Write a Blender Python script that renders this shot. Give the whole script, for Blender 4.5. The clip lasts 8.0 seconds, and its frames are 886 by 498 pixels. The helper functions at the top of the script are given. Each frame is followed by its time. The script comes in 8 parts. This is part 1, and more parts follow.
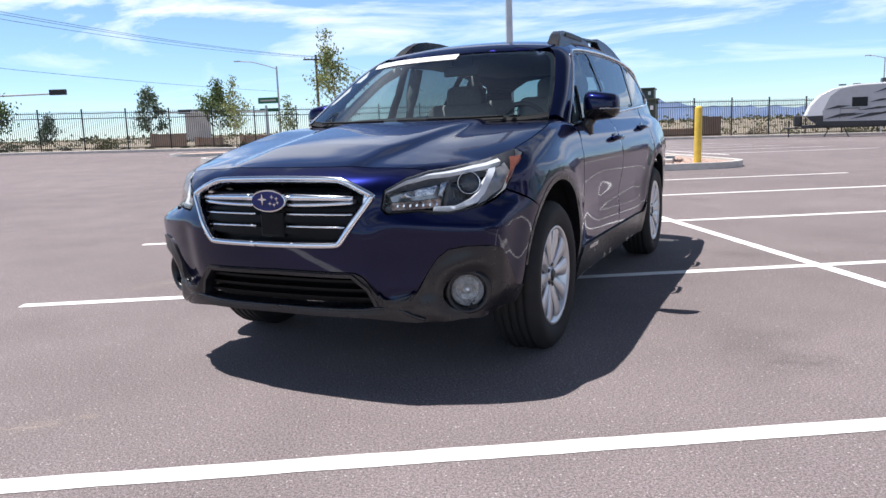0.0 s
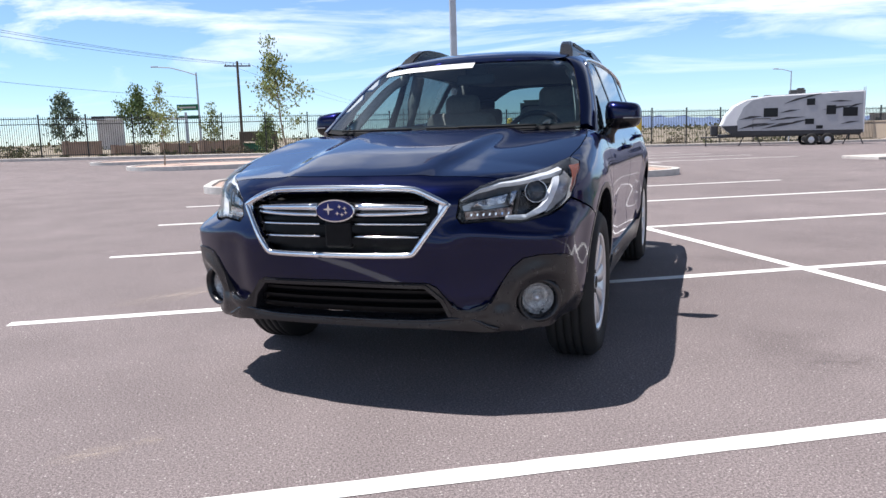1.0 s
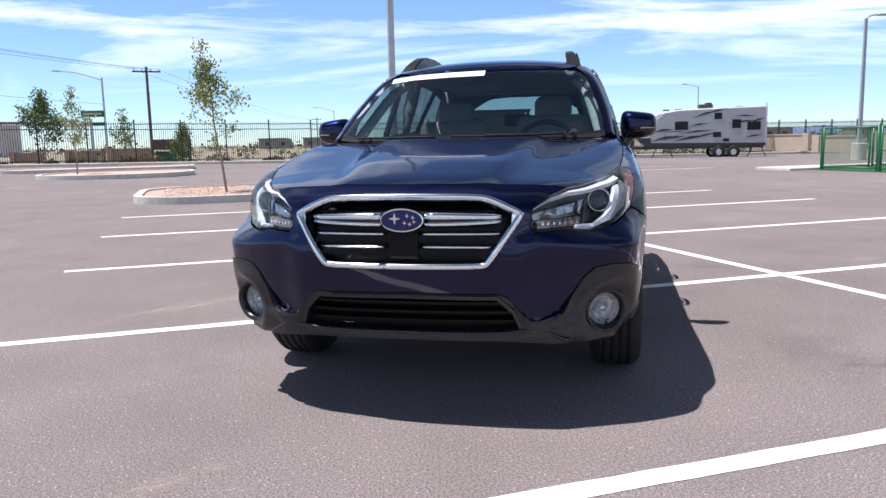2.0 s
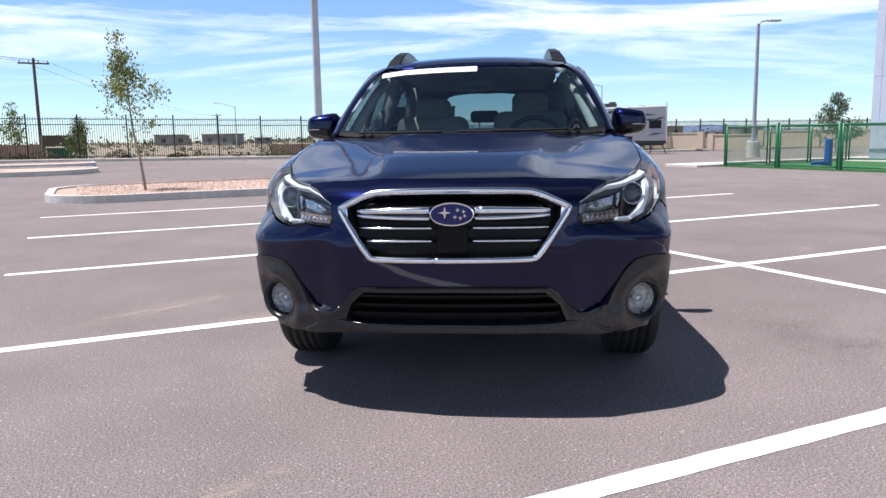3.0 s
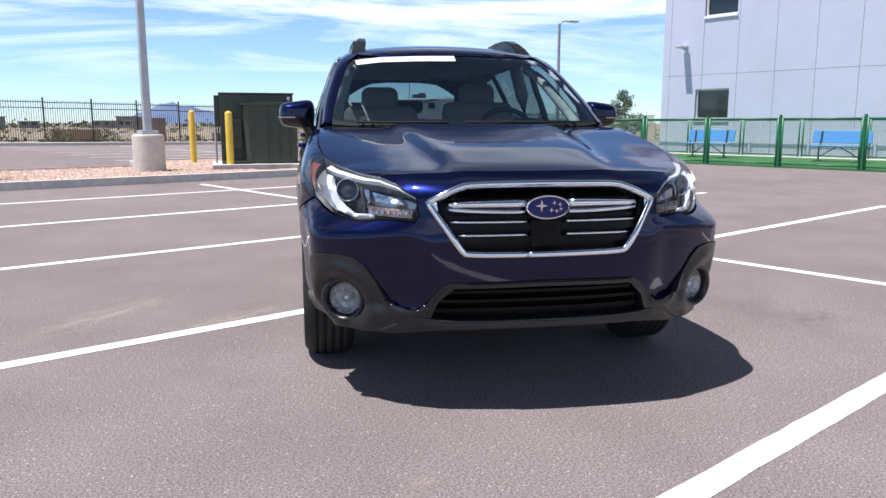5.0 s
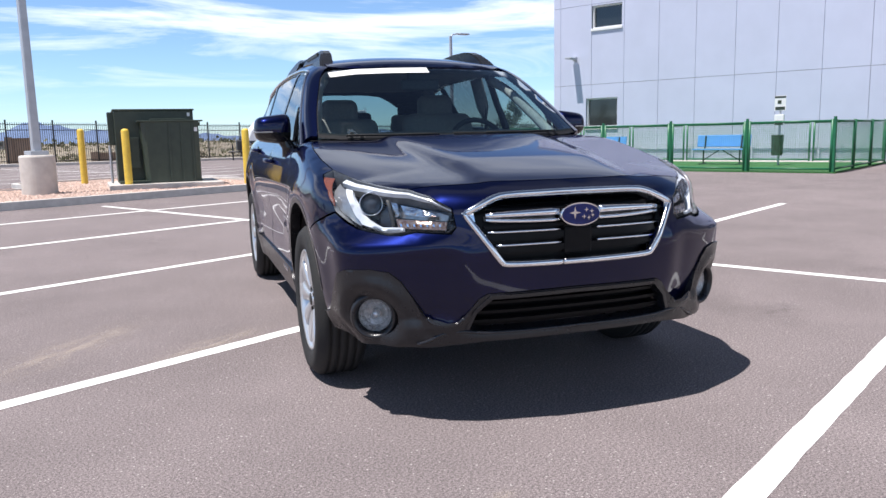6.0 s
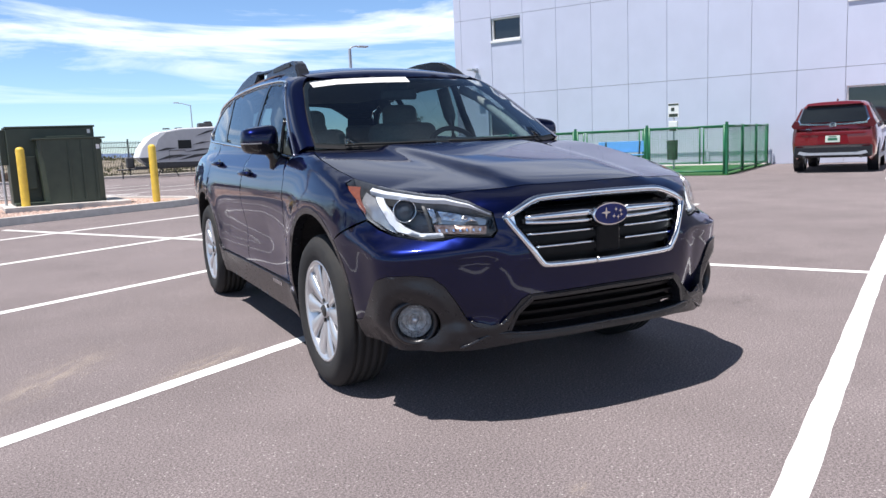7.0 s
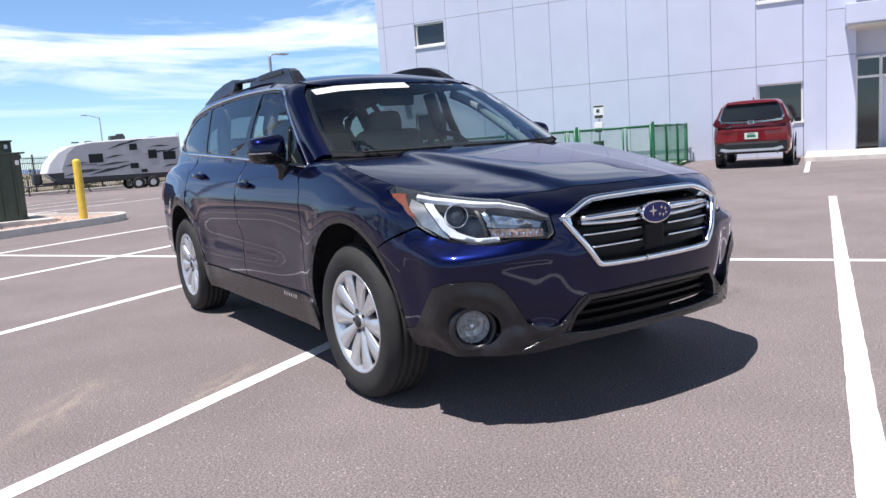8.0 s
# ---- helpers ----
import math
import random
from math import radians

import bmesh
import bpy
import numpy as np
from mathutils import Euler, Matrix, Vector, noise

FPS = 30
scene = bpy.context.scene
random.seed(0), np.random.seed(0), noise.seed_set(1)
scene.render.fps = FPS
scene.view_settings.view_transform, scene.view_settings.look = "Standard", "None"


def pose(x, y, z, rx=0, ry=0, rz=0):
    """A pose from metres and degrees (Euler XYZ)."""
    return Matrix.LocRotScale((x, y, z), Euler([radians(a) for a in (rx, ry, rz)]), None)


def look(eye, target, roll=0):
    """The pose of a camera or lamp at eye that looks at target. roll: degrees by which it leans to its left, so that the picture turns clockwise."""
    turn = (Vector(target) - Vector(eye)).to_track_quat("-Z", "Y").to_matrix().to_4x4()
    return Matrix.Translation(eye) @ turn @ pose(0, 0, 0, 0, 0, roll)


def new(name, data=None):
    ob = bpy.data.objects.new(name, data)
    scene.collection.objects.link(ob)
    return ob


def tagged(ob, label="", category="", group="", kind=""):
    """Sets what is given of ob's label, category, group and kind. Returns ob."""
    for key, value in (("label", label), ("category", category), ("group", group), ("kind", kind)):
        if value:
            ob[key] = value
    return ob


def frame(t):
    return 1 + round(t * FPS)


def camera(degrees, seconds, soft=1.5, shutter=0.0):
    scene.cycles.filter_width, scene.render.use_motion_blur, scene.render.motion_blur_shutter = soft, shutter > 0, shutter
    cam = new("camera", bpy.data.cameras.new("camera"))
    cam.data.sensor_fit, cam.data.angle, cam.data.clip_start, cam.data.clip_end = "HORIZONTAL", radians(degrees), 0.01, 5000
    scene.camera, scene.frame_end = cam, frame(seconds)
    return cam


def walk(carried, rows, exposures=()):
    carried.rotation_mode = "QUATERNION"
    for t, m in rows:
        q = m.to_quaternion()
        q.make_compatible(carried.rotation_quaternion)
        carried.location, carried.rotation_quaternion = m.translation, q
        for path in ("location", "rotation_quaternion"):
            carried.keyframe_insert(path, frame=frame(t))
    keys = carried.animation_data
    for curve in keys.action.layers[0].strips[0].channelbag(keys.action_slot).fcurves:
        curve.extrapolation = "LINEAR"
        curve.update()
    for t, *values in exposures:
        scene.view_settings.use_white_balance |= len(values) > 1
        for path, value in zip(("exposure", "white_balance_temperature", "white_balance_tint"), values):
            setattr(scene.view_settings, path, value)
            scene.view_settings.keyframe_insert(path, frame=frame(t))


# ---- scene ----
cam = camera(60.86, 8.0)
# plan of the lot: a along the stall lines, b across them; the car's front axle is the world's origin
AXLE_A, AXLE_B = 0.193, 0.240
ENV = pose(0, 0, 0, 0, 0, 30.33) @ pose(-AXLE_A, -AXLE_B, 0)
STALLS = pose(0, 0, 0, 0, 0, 30.16) @ pose(-AXLE_A, -AXLE_B, 0)
PATH = [
    (0, (1.896, -3.398, 1.057), (1.057, -1.611, 0.739), -1.9),
    (0.5, (1.59, -3.524, 1.072), (0.852, -1.694, 0.74), -1.4),
    (1, (1.343, -3.593, 1.075), (0.696, -1.725, 0.772), -1.7),
    (1.5, (1.042, -3.62, 1.079), (0.501, -1.716, 0.793), -1.7),
    (3, (0.217, -3.75, 1.075), (0.038, -1.78, 0.781), -1.0),
    (3.5, (-0.045, -3.69, 1.08), (-0.092, -1.714, 0.771), -1.8),
    (4, (-0.307, -3.686, 1.079), (-0.233, -1.713, 0.757), -1.1),
    (4.5, (-0.607, -3.674, 1.093), (-0.393, -1.714, 0.76), -0.1),
    (6, (-1.39, -3.469, 1.094), (-0.755, -1.596, 0.795), -1.3),
    (6.5, (-1.678, -3.381, 1.096), (-0.9, -1.56, 0.81), -1.8),
    (7, (-1.902, -3.295, 1.089), (-1.012, -1.526, 0.812), -2.5),
    (7.5, (-2.124, -3.148, 1.097), (-1.129, -1.435, 0.820), -3.2),
    (8, (-2.341, -3.016, 1.113), (-1.264, -1.353, 0.839), -4.0),
]
walk(cam, [(t, look(eye, target, roll)) for t, eye, target, roll in PATH])

# ---- world, sun ----
SUN_TO = Vector((-0.37, -0.06, 1.0)).normalized()
world = bpy.data.worlds.new("sky")
scene.world = world
world.use_nodes = True
wn, wl = world.node_tree.nodes, world.node_tree.links
wn.clear()
sky = wn.new("ShaderNodeTexSky")
sky.sky_type, sky.sun_disc = "NISHITA", False
sky.sun_elevation = math.asin(SUN_TO.z)
sky.sun_rotation = math.atan2(SUN_TO.x, SUN_TO.y)
sky.air_density, sky.dust_density, sky.ozone_density, sky.altitude = 1.0, 0.25, 3.2, 1800
wco = wn.new("ShaderNodeTexCoord")
wsep = wn.new("ShaderNodeSeparateXYZ")
wl.new(wco.outputs["Generated"], wsep.inputs[0])


def wmath(op, a, b=None, clamp=False):
    n = wn.new("ShaderNodeMath")
    n.operation, n.use_clamp = op, clamp
    for i, v in enumerate((a, b)):
        if v is None:
            continue
        if isinstance(v, (int, float)):
            n.inputs[i].default_value = v
        else:
            wl.new(v, n.inputs[i])
    return n.outputs[0]


# thin high cloud drawn out in streaks on a flat layer overhead
wz = wmath("ADD", wmath("MAXIMUM", wsep.outputs[2], 0.0), 0.12)
wcomb = wn.new("ShaderNodeCombineXYZ")
wl.new(wmath("DIVIDE", wsep.outputs[0], wz), wcomb.inputs[0])
wl.new(wmath("DIVIDE", wsep.outputs[1], wz), wcomb.inputs[1])
wmap = wn.new("ShaderNodeMapping")
wmap.inputs["Rotation"].default_value = (0, 0, radians(-12))
wmap.inputs["Scale"].default_value = (0.72, 1.30, 1.0)
wmap.inputs["Location"].default_value = (3.1, 1.7, 0.0)
wl.new(wcomb.outputs[0], wmap.inputs[0])
wnoise = wn.new("ShaderNodeTexNoise")
wnoise.inputs["Scale"].default_value, wnoise.inputs["Detail"].default_value = 0.72, 9.0
wnoise.inputs["Roughness"].default_value, wnoise.inputs["Distortion"].default_value = 0.60, 0.9
wl.new(wmap.outputs[0], wnoise.inputs["Vector"])
wramp = wn.new("ShaderNodeValToRGB")
wramp.color_ramp.elements[0].position, wramp.color_ramp.elements[1].position = 0.49, 0.62
wl.new(wnoise.outputs[0], wramp.inputs[0])
whigh = wmath("MULTIPLY", wmath("SUBTRACT", wsep.outputs[2], 0.03), 8.0, True)
# overhead the cloud thins out into a deep, dry mountain sky
wover = wmath("MULTIPLY", wmath("SUBTRACT", wsep.outputs[2], 0.38), 3.2, True)
wthin = wmath("SUBTRACT", 0.80, wmath("MULTIPLY", wover, 0.60))
wfade = wmath("MULTIPLY", wmath("MULTIPLY", wramp.outputs[0], whigh), wthin, True)
wmix = wn.new("ShaderNodeMix")
wmix.data_type = "RGBA"
wl.new(wfade, wmix.inputs["Factor"])
# the air over the hot plain: clearer and more cyan low down than the model gives
wlow = wmath("SUBTRACT", 1.0, wmath("MULTIPLY", wmath("MAXIMUM", wsep.outputs[2], 0.0), 4.5, True))
wtint = wn.new("ShaderNodeMix")
wtint.data_type = "RGBA"
wl.new(wlow, wtint.inputs["Factor"])
wtint.inputs["A"].default_value, wtint.inputs["B"].default_value = (0.99, 1.055, 1.13, 1), (0.84, 0.98, 1.17, 1)
wmul = wn.new("ShaderNodeVectorMath")
wmul.operation = "MULTIPLY"
wl.new(sky.outputs[0], wmul.inputs[0])
wl.new(wtint.outputs["Result"], wmul.inputs[1])
wdeep = wn.new("ShaderNodeMix")
wdeep.data_type = "RGBA"
wl.new(wover, wdeep.inputs["Factor"])
wdeep.inputs["A"].default_value, wdeep.inputs["B"].default_value = (1, 1, 1, 1), (0.41, 0.36, 0.33, 1)
wmul2 = wn.new("ShaderNodeVectorMath")
wmul2.operation = "MULTIPLY"
wl.new(wmul.outputs[0], wmul2.inputs[0])
wl.new(wdeep.outputs["Result"], wmul2.inputs[1])
wl.new(wmul2.outputs[0], wmix.inputs["A"])
wmix.inputs["B"].default_value = (8.8, 9.3, 9.9, 1)
wbg = wn.new("ShaderNodeBackground")
wbg.inputs["Strength"].default_value = 0.106
wl.new(wmix.outputs["Result"], wbg.inputs[0])
wout = wn.new("ShaderNodeOutputWorld")
wl.new(wbg.outputs[0], wout.inputs[0])

sun = new("sun", bpy.data.lights.new("sun", "SUN"))
sun.data.energy, sun.data.angle, sun.data.color = 5.0, radians(0.55), (1.0, 0.955, 0.925)
sun.matrix_world = look(SUN_TO * 60, (0, 0, 0))
scene.view_settings.exposure = 0.53

# ---- materials ----
def nodes_of(name):
    m = bpy.data.materials.new(name)
    m.use_nodes = True
    return m, m.node_tree.nodes, m.node_tree.links, m.node_tree.nodes["Principled BSDF"]


def surf(name, c1, c2=None, scale=6.0, rough=0.6, metal=0.0, bump=0.0, bscale=60.0, big=0.0, coat=0.0, spec=0.5, rvar=0.1, island=0.0):
    """A surface with colour variation at two scales, uneven gloss and fine relief."""
    m, n, l, b = nodes_of(name)
    c2 = c2 or tuple(0.82 * v for v in c1)
    co = n.new("ShaderNodeTexCoord")
    no = n.new("ShaderNodeTexNoise")
    no.inputs["Scale"].default_value, no.inputs["Detail"].default_value = scale, 6.0
    l.new(co.outputs["Object"], no.inputs["Vector"])
    mix = n.new("ShaderNodeMix")
    mix.data_type = "RGBA"
    mix.inputs["A"].default_value, mix.inputs["B"].default_value = (*c1, 1), (*c2, 1)
    ra = n.new("ShaderNodeMapRange")
    ra.inputs["From Min"].default_value, ra.inputs["From Max"].default_value = 0.35, 0.65
    l.new(no.outputs[0], ra.inputs[0])
    l.new(ra.outputs[0], mix.inputs["Factor"])
    last = mix.outputs["Result"]
    if big:
        nb = n.new("ShaderNodeTexNoise")
        nb.inputs["Scale"].default_value, nb.inputs["Detail"].default_value = scale * 0.11, 4.0
        l.new(co.outputs["Object"], nb.inputs["Vector"])
        rb = n.new("ShaderNodeMapRange")
        rb.inputs["From Min"].default_value, rb.inputs["From Max"].default_value = 0.3, 0.7
        rb.inputs["To Min"].default_value, rb.inputs["To Max"].default_value = 1.0 - big, 1.0 + big
        l.new(nb.outputs[0], rb.inputs[0])
        mu = n.new("ShaderNodeVectorMath")
        mu.operation = "SCALE"
        l.new(last, mu.inputs[0])
        l.new(rb.outputs[0], mu.inputs["Scale"])
        last = mu.outputs[0]
    if island:
        ge = n.new("ShaderNodeNewGeometry")
        ri = n.new("ShaderNodeMapRange")
        ri.inputs["To Min"].default_value, ri.inputs["To Max"].default_value = 1.0 - island, 1.0 + island
        l.new(ge.outputs["Random Per Island"], ri.inputs[0])
        mu = n.new("ShaderNodeVectorMath")
        mu.operation = "SCALE"
        l.new(last, mu.inputs[0])
        l.new(ri.outputs[0], mu.inputs["Scale"])
        last = mu.outputs[0]
    l.new(last, b.inputs["Base Color"])
    rr = n.new("ShaderNodeMapRange")
    rr.inputs["To Min"].default_value, rr.inputs["To Max"].default_value = max(0.02, rough - rvar), min(1.0, rough + rvar)
    l.new(no.outputs[0], rr.inputs[0])
    l.new(rr.outputs[0], b.inputs["Roughness"])
    b.inputs["Metallic"].default_value, b.inputs["Coat Weight"].default_value = metal, coat
    b.inputs["Specular IOR Level"].default_value = spec
    if bump:
        nf = n.new("ShaderNodeTexNoise")
        nf.inputs["Scale"].default_value, nf.inputs["Detail"].default_value = bscale, 5.0
        l.new(co.outputs["Object"], nf.inputs["Vector"])
        bp = n.new("ShaderNodeBump")
        bp.inputs["Strength"].default_value, bp.inputs["Distance"].default_value = bump, 0.01
        l.new(nf.outputs[0], bp.inputs["Height"])
        l.new(bp.outputs[0], b.inputs["Normal"])
    return m


def pane_glass(name, tint, gloss=1.0):
    """Thin sheet glass: clear with a tint, and mirror-like at a glance."""
    m, n, l, b = nodes_of(name)
    tr = n.new("ShaderNodeBsdfTransparent")
    tr.inputs[0].default_value = (*tint, 1)
    gl = n.new("ShaderNodeBsdfGlossy")
    gl.inputs["Roughness"].default_value = 0.01
    lw = n.new("ShaderNodeLayerWeight")
    lw.inputs["Blend"].default_value = 0.5
    pw = n.new("ShaderNodeMath")
    pw.operation = "POWER"
    pw.inputs[1].default_value = 5.0
    l.new(lw.outputs["Facing"], pw.inputs[0])
    sc = n.new("ShaderNodeMath")
    sc.operation, sc.use_clamp = "MULTIPLY_ADD", True
    sc.inputs[1].default_value, sc.inputs[2].default_value = 0.92 * gloss, 0.045 * gloss
    l.new(pw.outputs[0], sc.inputs[0])
    mx = n.new("ShaderNodeMixShader")
    l.new(sc.outputs[0], mx.inputs[0])
    l.new(tr.outputs[0], mx.inputs[1])
    l.new(gl.outputs[0], mx.inputs[2])
    l.new(mx.outputs[0], n["Material Output"].inputs["Surface"])
    n.remove(b)
    return m


def asphalt_mat():
    m, n, l, b = nodes_of("asphalt")
    co = n.new("ShaderNodeTexCoord")

    def tex(scale, detail, lo, hi, a, c):
        t = n.new("ShaderNodeTexNoise")
        t.inputs["Scale"].default_value, t.inputs["Detail"].default_value = scale, detail
        l.new(co.outputs["Object"], t.inputs["Vector"])
        r = n.new("ShaderNodeMapRange")
        for k, v in zip(("From Min", "From Max", "To Min", "To Max"), (lo, hi, a, c)):
            r.inputs[k].default_value = v
        l.new(t.outputs[0], r.inputs[0])
        return r.outputs[0]

    def times(a, c):
        q = n.new("ShaderNodeMath")
        q.operation = "MULTIPLY"
        l.new(a, q.inputs[0])
        l.new(c, q.inputs[1])
        return q.outputs[0]

    v = times(tex(1.9, 4, 0.66, 0.78, 1.0, 1.22), tex(0.75, 4, 0.62, 0.74, 1.0, 0.84))
    v = times(v, times(tex(0.16, 3, 0.3, 0.7, 0.90, 1.1), tex(1.3, 5, 0.3, 0.7, 0.91, 1.09)))
    v = times(v, times(tex(230, 2, 0.34, 0.66, 0.58, 1.42), tex(105, 2, 0.36, 0.64, 0.70, 1.32)))
    # pale stone chips
    vo = n.new("ShaderNodeTexVoronoi")
    vo.inputs["Scale"].default_value = 84
    l.new(co.outputs["Object"], vo.inputs["Vector"])
    chips = n.new("ShaderNodeMapRange")
    for k, q in zip(("From Min", "From Max", "To Min", "To Max"), (0.20, 0.36, 1.0, 0.0)):
        chips.inputs[k].default_value = q
    l.new(vo.outputs["Distance"], chips.inputs[0])
    pick = n.new("ShaderNodeSeparateColor")
    l.new(vo.outputs["Color"], pick.inputs[0])
    sel = n.new("ShaderNodeMath")
    sel.operation = "GREATER_THAN"
    sel.inputs[1].default_value = 0.945
    l.new(pick.outputs[0], sel.inputs[0])
    chip = times(chips.outputs[0], sel.outputs[0])
    base = n.new("ShaderNodeVectorMath")
    base.operation = "SCALE"
    base.inputs[0].default_value = (0.198, 0.1685, 0.170)
    l.new(v, base.inputs["Scale"])
    mx = n.new("ShaderNodeMix")
    mx.data_type = "RGBA"
    l.new(chip, mx.inputs["Factor"])
    l.new(base.outputs[0], mx.inputs["A"])
    mx.inputs["B"].default_value = (0.47, 0.435, 0.42, 1)
    l.new(mx.outputs["Result"], b.inputs["Base Color"])
    b.inputs["Roughness"].default_value = 0.90
    b.inputs["Specular IOR Level"].default_value = 0.2
    bp = n.new("ShaderNodeBump")
    bp.inputs["Strength"].default_value, bp.inputs["Distance"].default_value = 0.6, 0.007
    l.new(tex(150, 4, 0.2, 0.8, 0, 1), bp.inputs["Height"])
    l.new(bp.outputs[0], b.inputs["Normal"])
    return m


ASPHALT = asphalt_mat()
DIRT = surf("desert_dirt", (0.30, 0.245, 0.185), (0.155, 0.135, 0.095), 0.28, 0.95, bump=0.5, bscale=8, big=0.25)
LINEPAINT = surf("road_paint", (0.90, 0.89, 0.87), (0.80, 0.79, 0.77), 14, 0.65, bump=0.35, bscale=130, big=0.05)
CONCRETE = surf("concrete", (0.58, 0.555, 0.53), (0.48, 0.46, 0.44), 7, 0.85, bump=0.25, bscale=90, big=0.10)
CONC_PALE = surf("pale_concrete", (0.60, 0.56, 0.52), (0.50, 0.46, 0.43), 5, 0.85, bump=0.25, bscale=70, big=0.10)
GRAVEL = surf("red_gravel", (0.58, 0.43, 0.365), (0.45, 0.325, 0.275), 22, 0.95, bump=0.6, bscale=45, island=0.3)
REDKERB = surf("faded_red_paint", (0.42, 0.20, 0.16), (0.36, 0.22, 0.19), 9, 0.8, bump=0.2)
YELLOW = surf("yellow_paint", (0.78, 0.54, 0.07), (0.66, 0.44, 0.06), 8, 0.5, bump=0.1, big=0.06)
UTILGREEN = surf("transformer_green", (0.038, 0.052, 0.036), (0.030, 0.042, 0.030), 5, 0.45, bump=0.06, big=0.12)
BLACKIRON = surf("black_iron", (0.018, 0.018, 0.020), (0.012, 0.012, 0.013), 20, 0.5, bump=0.05)
POLEGREY = surf("galvanised_steel", (0.46, 0.48, 0.52), (0.40, 0.42, 0.46), 5, 0.45, metal=0.35, bump=0.05)
WALLPANEL = surf("wall_panel", (0.515, 0.545, 0.675), (0.49, 0.52, 0.645), 1.3, 0.5, bump=0.06, bscale=30, big=0.04)
WALLJOINT = surf("panel_joint", (0.17, 0.18, 0.20), None, 9, 0.8)
WHITETRIM = surf("white_trim", (0.80, 0.80, 0.80), (0.74, 0.74, 0.75), 8, 0.45)
DARKGLASS = surf("window_glass", (0.018, 0.022, 0.024), (0.012, 0.014, 0.016), 2, 0.06, spec=0.8, rvar=0.02)
GREENPAINT = surf("green_powder_coat", (0.016, 0.150, 0.066), (0.012, 0.115, 0.052), 9, 0.4, bump=0.03)
GREENMESH = surf("green_mesh", (0.06, 0.26, 0.13), None, 9, 0.6)
TURF = surf("artificial_turf", (0.035, 0.145, 0.035), (0.025, 0.10, 0.022), 30, 0.9, bump=0.7, bscale=160, big=0.12)
BLUEPAINT = surf("blue_plastisol", (0.10, 0.30, 0.62), (0.08, 0.26, 0.56), 9, 0.45, bump=0.05)
BLUEDARK = surf("deep_blue_paint", (0.015, 0.07, 0.36), None, 9, 0.4)
BARK = surf("bark", (0.32, 0.265, 0.21), (0.23, 0.19, 0.15), 14, 0.9, bump=0.6, bscale=40)
LEAF = surf("pale_leaf", (0.30, 0.33, 0.13), (0.20, 0.235, 0.085), 3, 0.6, island=0.35, spec=0.3)
LEAFDARK = surf("dark_leaf", (0.17, 0.22, 0.075), (0.115, 0.16, 0.06), 3, 0.6, island=0.35, spec=0.3)
LEAFGREY = surf("grey_green_leaf", (0.15, 0.195, 0.125), (0.105, 0.145, 0.095), 3, 0.6, island=0.35, spec=0.3)
DRYBRUSH = surf("dry_brush", (0.20, 0.165, 0.115), (0.13, 0.11, 0.075), 3, 0.8, island=0.35, spec=0.2)
SCRUB = surf("scrub_leaf", (0.155, 0.155, 0.085), (0.11, 0.11, 0.06), 3, 0.7, island=0.35, spec=0.2)
WOODPOLE = surf("weathered_wood", (0.13, 0.10, 0.08), (0.09, 0.07, 0.055), 9, 0.9, bump=0.4)
ADOBE = surf("brown_block", (0.34, 0.24, 0.19), (0.28, 0.20, 0.155), 1.5, 0.9, bump=0.3, bscale=10, big=0.08)
TANWALL = surf("tan_stucco", (0.56, 0.46, 0.37), (0.50, 0.41, 0.33), 0.8, 0.9, big=0.05)
FARGREY = surf("far_building", (0.28, 0.26, 0.25), (0.22, 0.21, 0.20), 0.5, 0.9)
FARWHITE = surf("far_white_building", (0.62, 0.57, 0.55), None, 0.5, 0.8)
# distance haze is mixed into the rock colour as a pale blue
MOUNTAIN = surf("haze_tinted_rock", (0.16, 0.215, 0.34), (0.13, 0.18, 0.30), 0.004, 1.0, spec=0.0)
SIGNGREEN = surf("sign_green", (0.01, 0.14, 0.07), None, 9, 0.5)
BLACKPLASTIC = surf("black_plastic", (0.022, 0.022, 0.023), (0.016, 0.016, 0.017), 60, 0.5, bump=0.12, bscale=350)
RUBBER = surf("tyre_rubber", (0.020, 0.020, 0.021), (0.028, 0.027, 0.026), 12, 0.75, bump=0.15, bscale=120, spec=0.3)

# ---- building tools ----
def ground_z(a, b):
    """The lot is level round the car; towards the far fence it rises a little at one end and falls at the other."""
    k = min(1.0, max(0.0, (b - 15.0) / 27.0))
    return k * max(-0.35, min(0.35, 0.10 - 0.012 * a))


def mesh_of(name, bm, material, smooth=False):
    me = bpy.data.meshes.new(name)
    bm.normal_update()
    bm.to_mesh(me)
    bm.free()
    for m in material if isinstance(material, (list, tuple)) else [material]:
        me.materials.append(m)
    if smooth:
        me.polygons.foreach_set("use_smooth", [True] * len(me.polygons))
    return me


def part(name, bm, material, parent=None, label="", smooth=False, m=None):
    ob = new(name, mesh_of(name, bm, material, smooth))
    if parent is not None:
        ob.parent = parent
    if m is not None:
        ob.matrix_basis = m
    if label:
        ob["label"] = label
    return ob


def thing(name, m, label, category, group="", kind=""):
    ob = new(name)
    ob.empty_display_size = 0.1
    ob.matrix_basis = m
    return tagged(ob, label, category, group, kind)


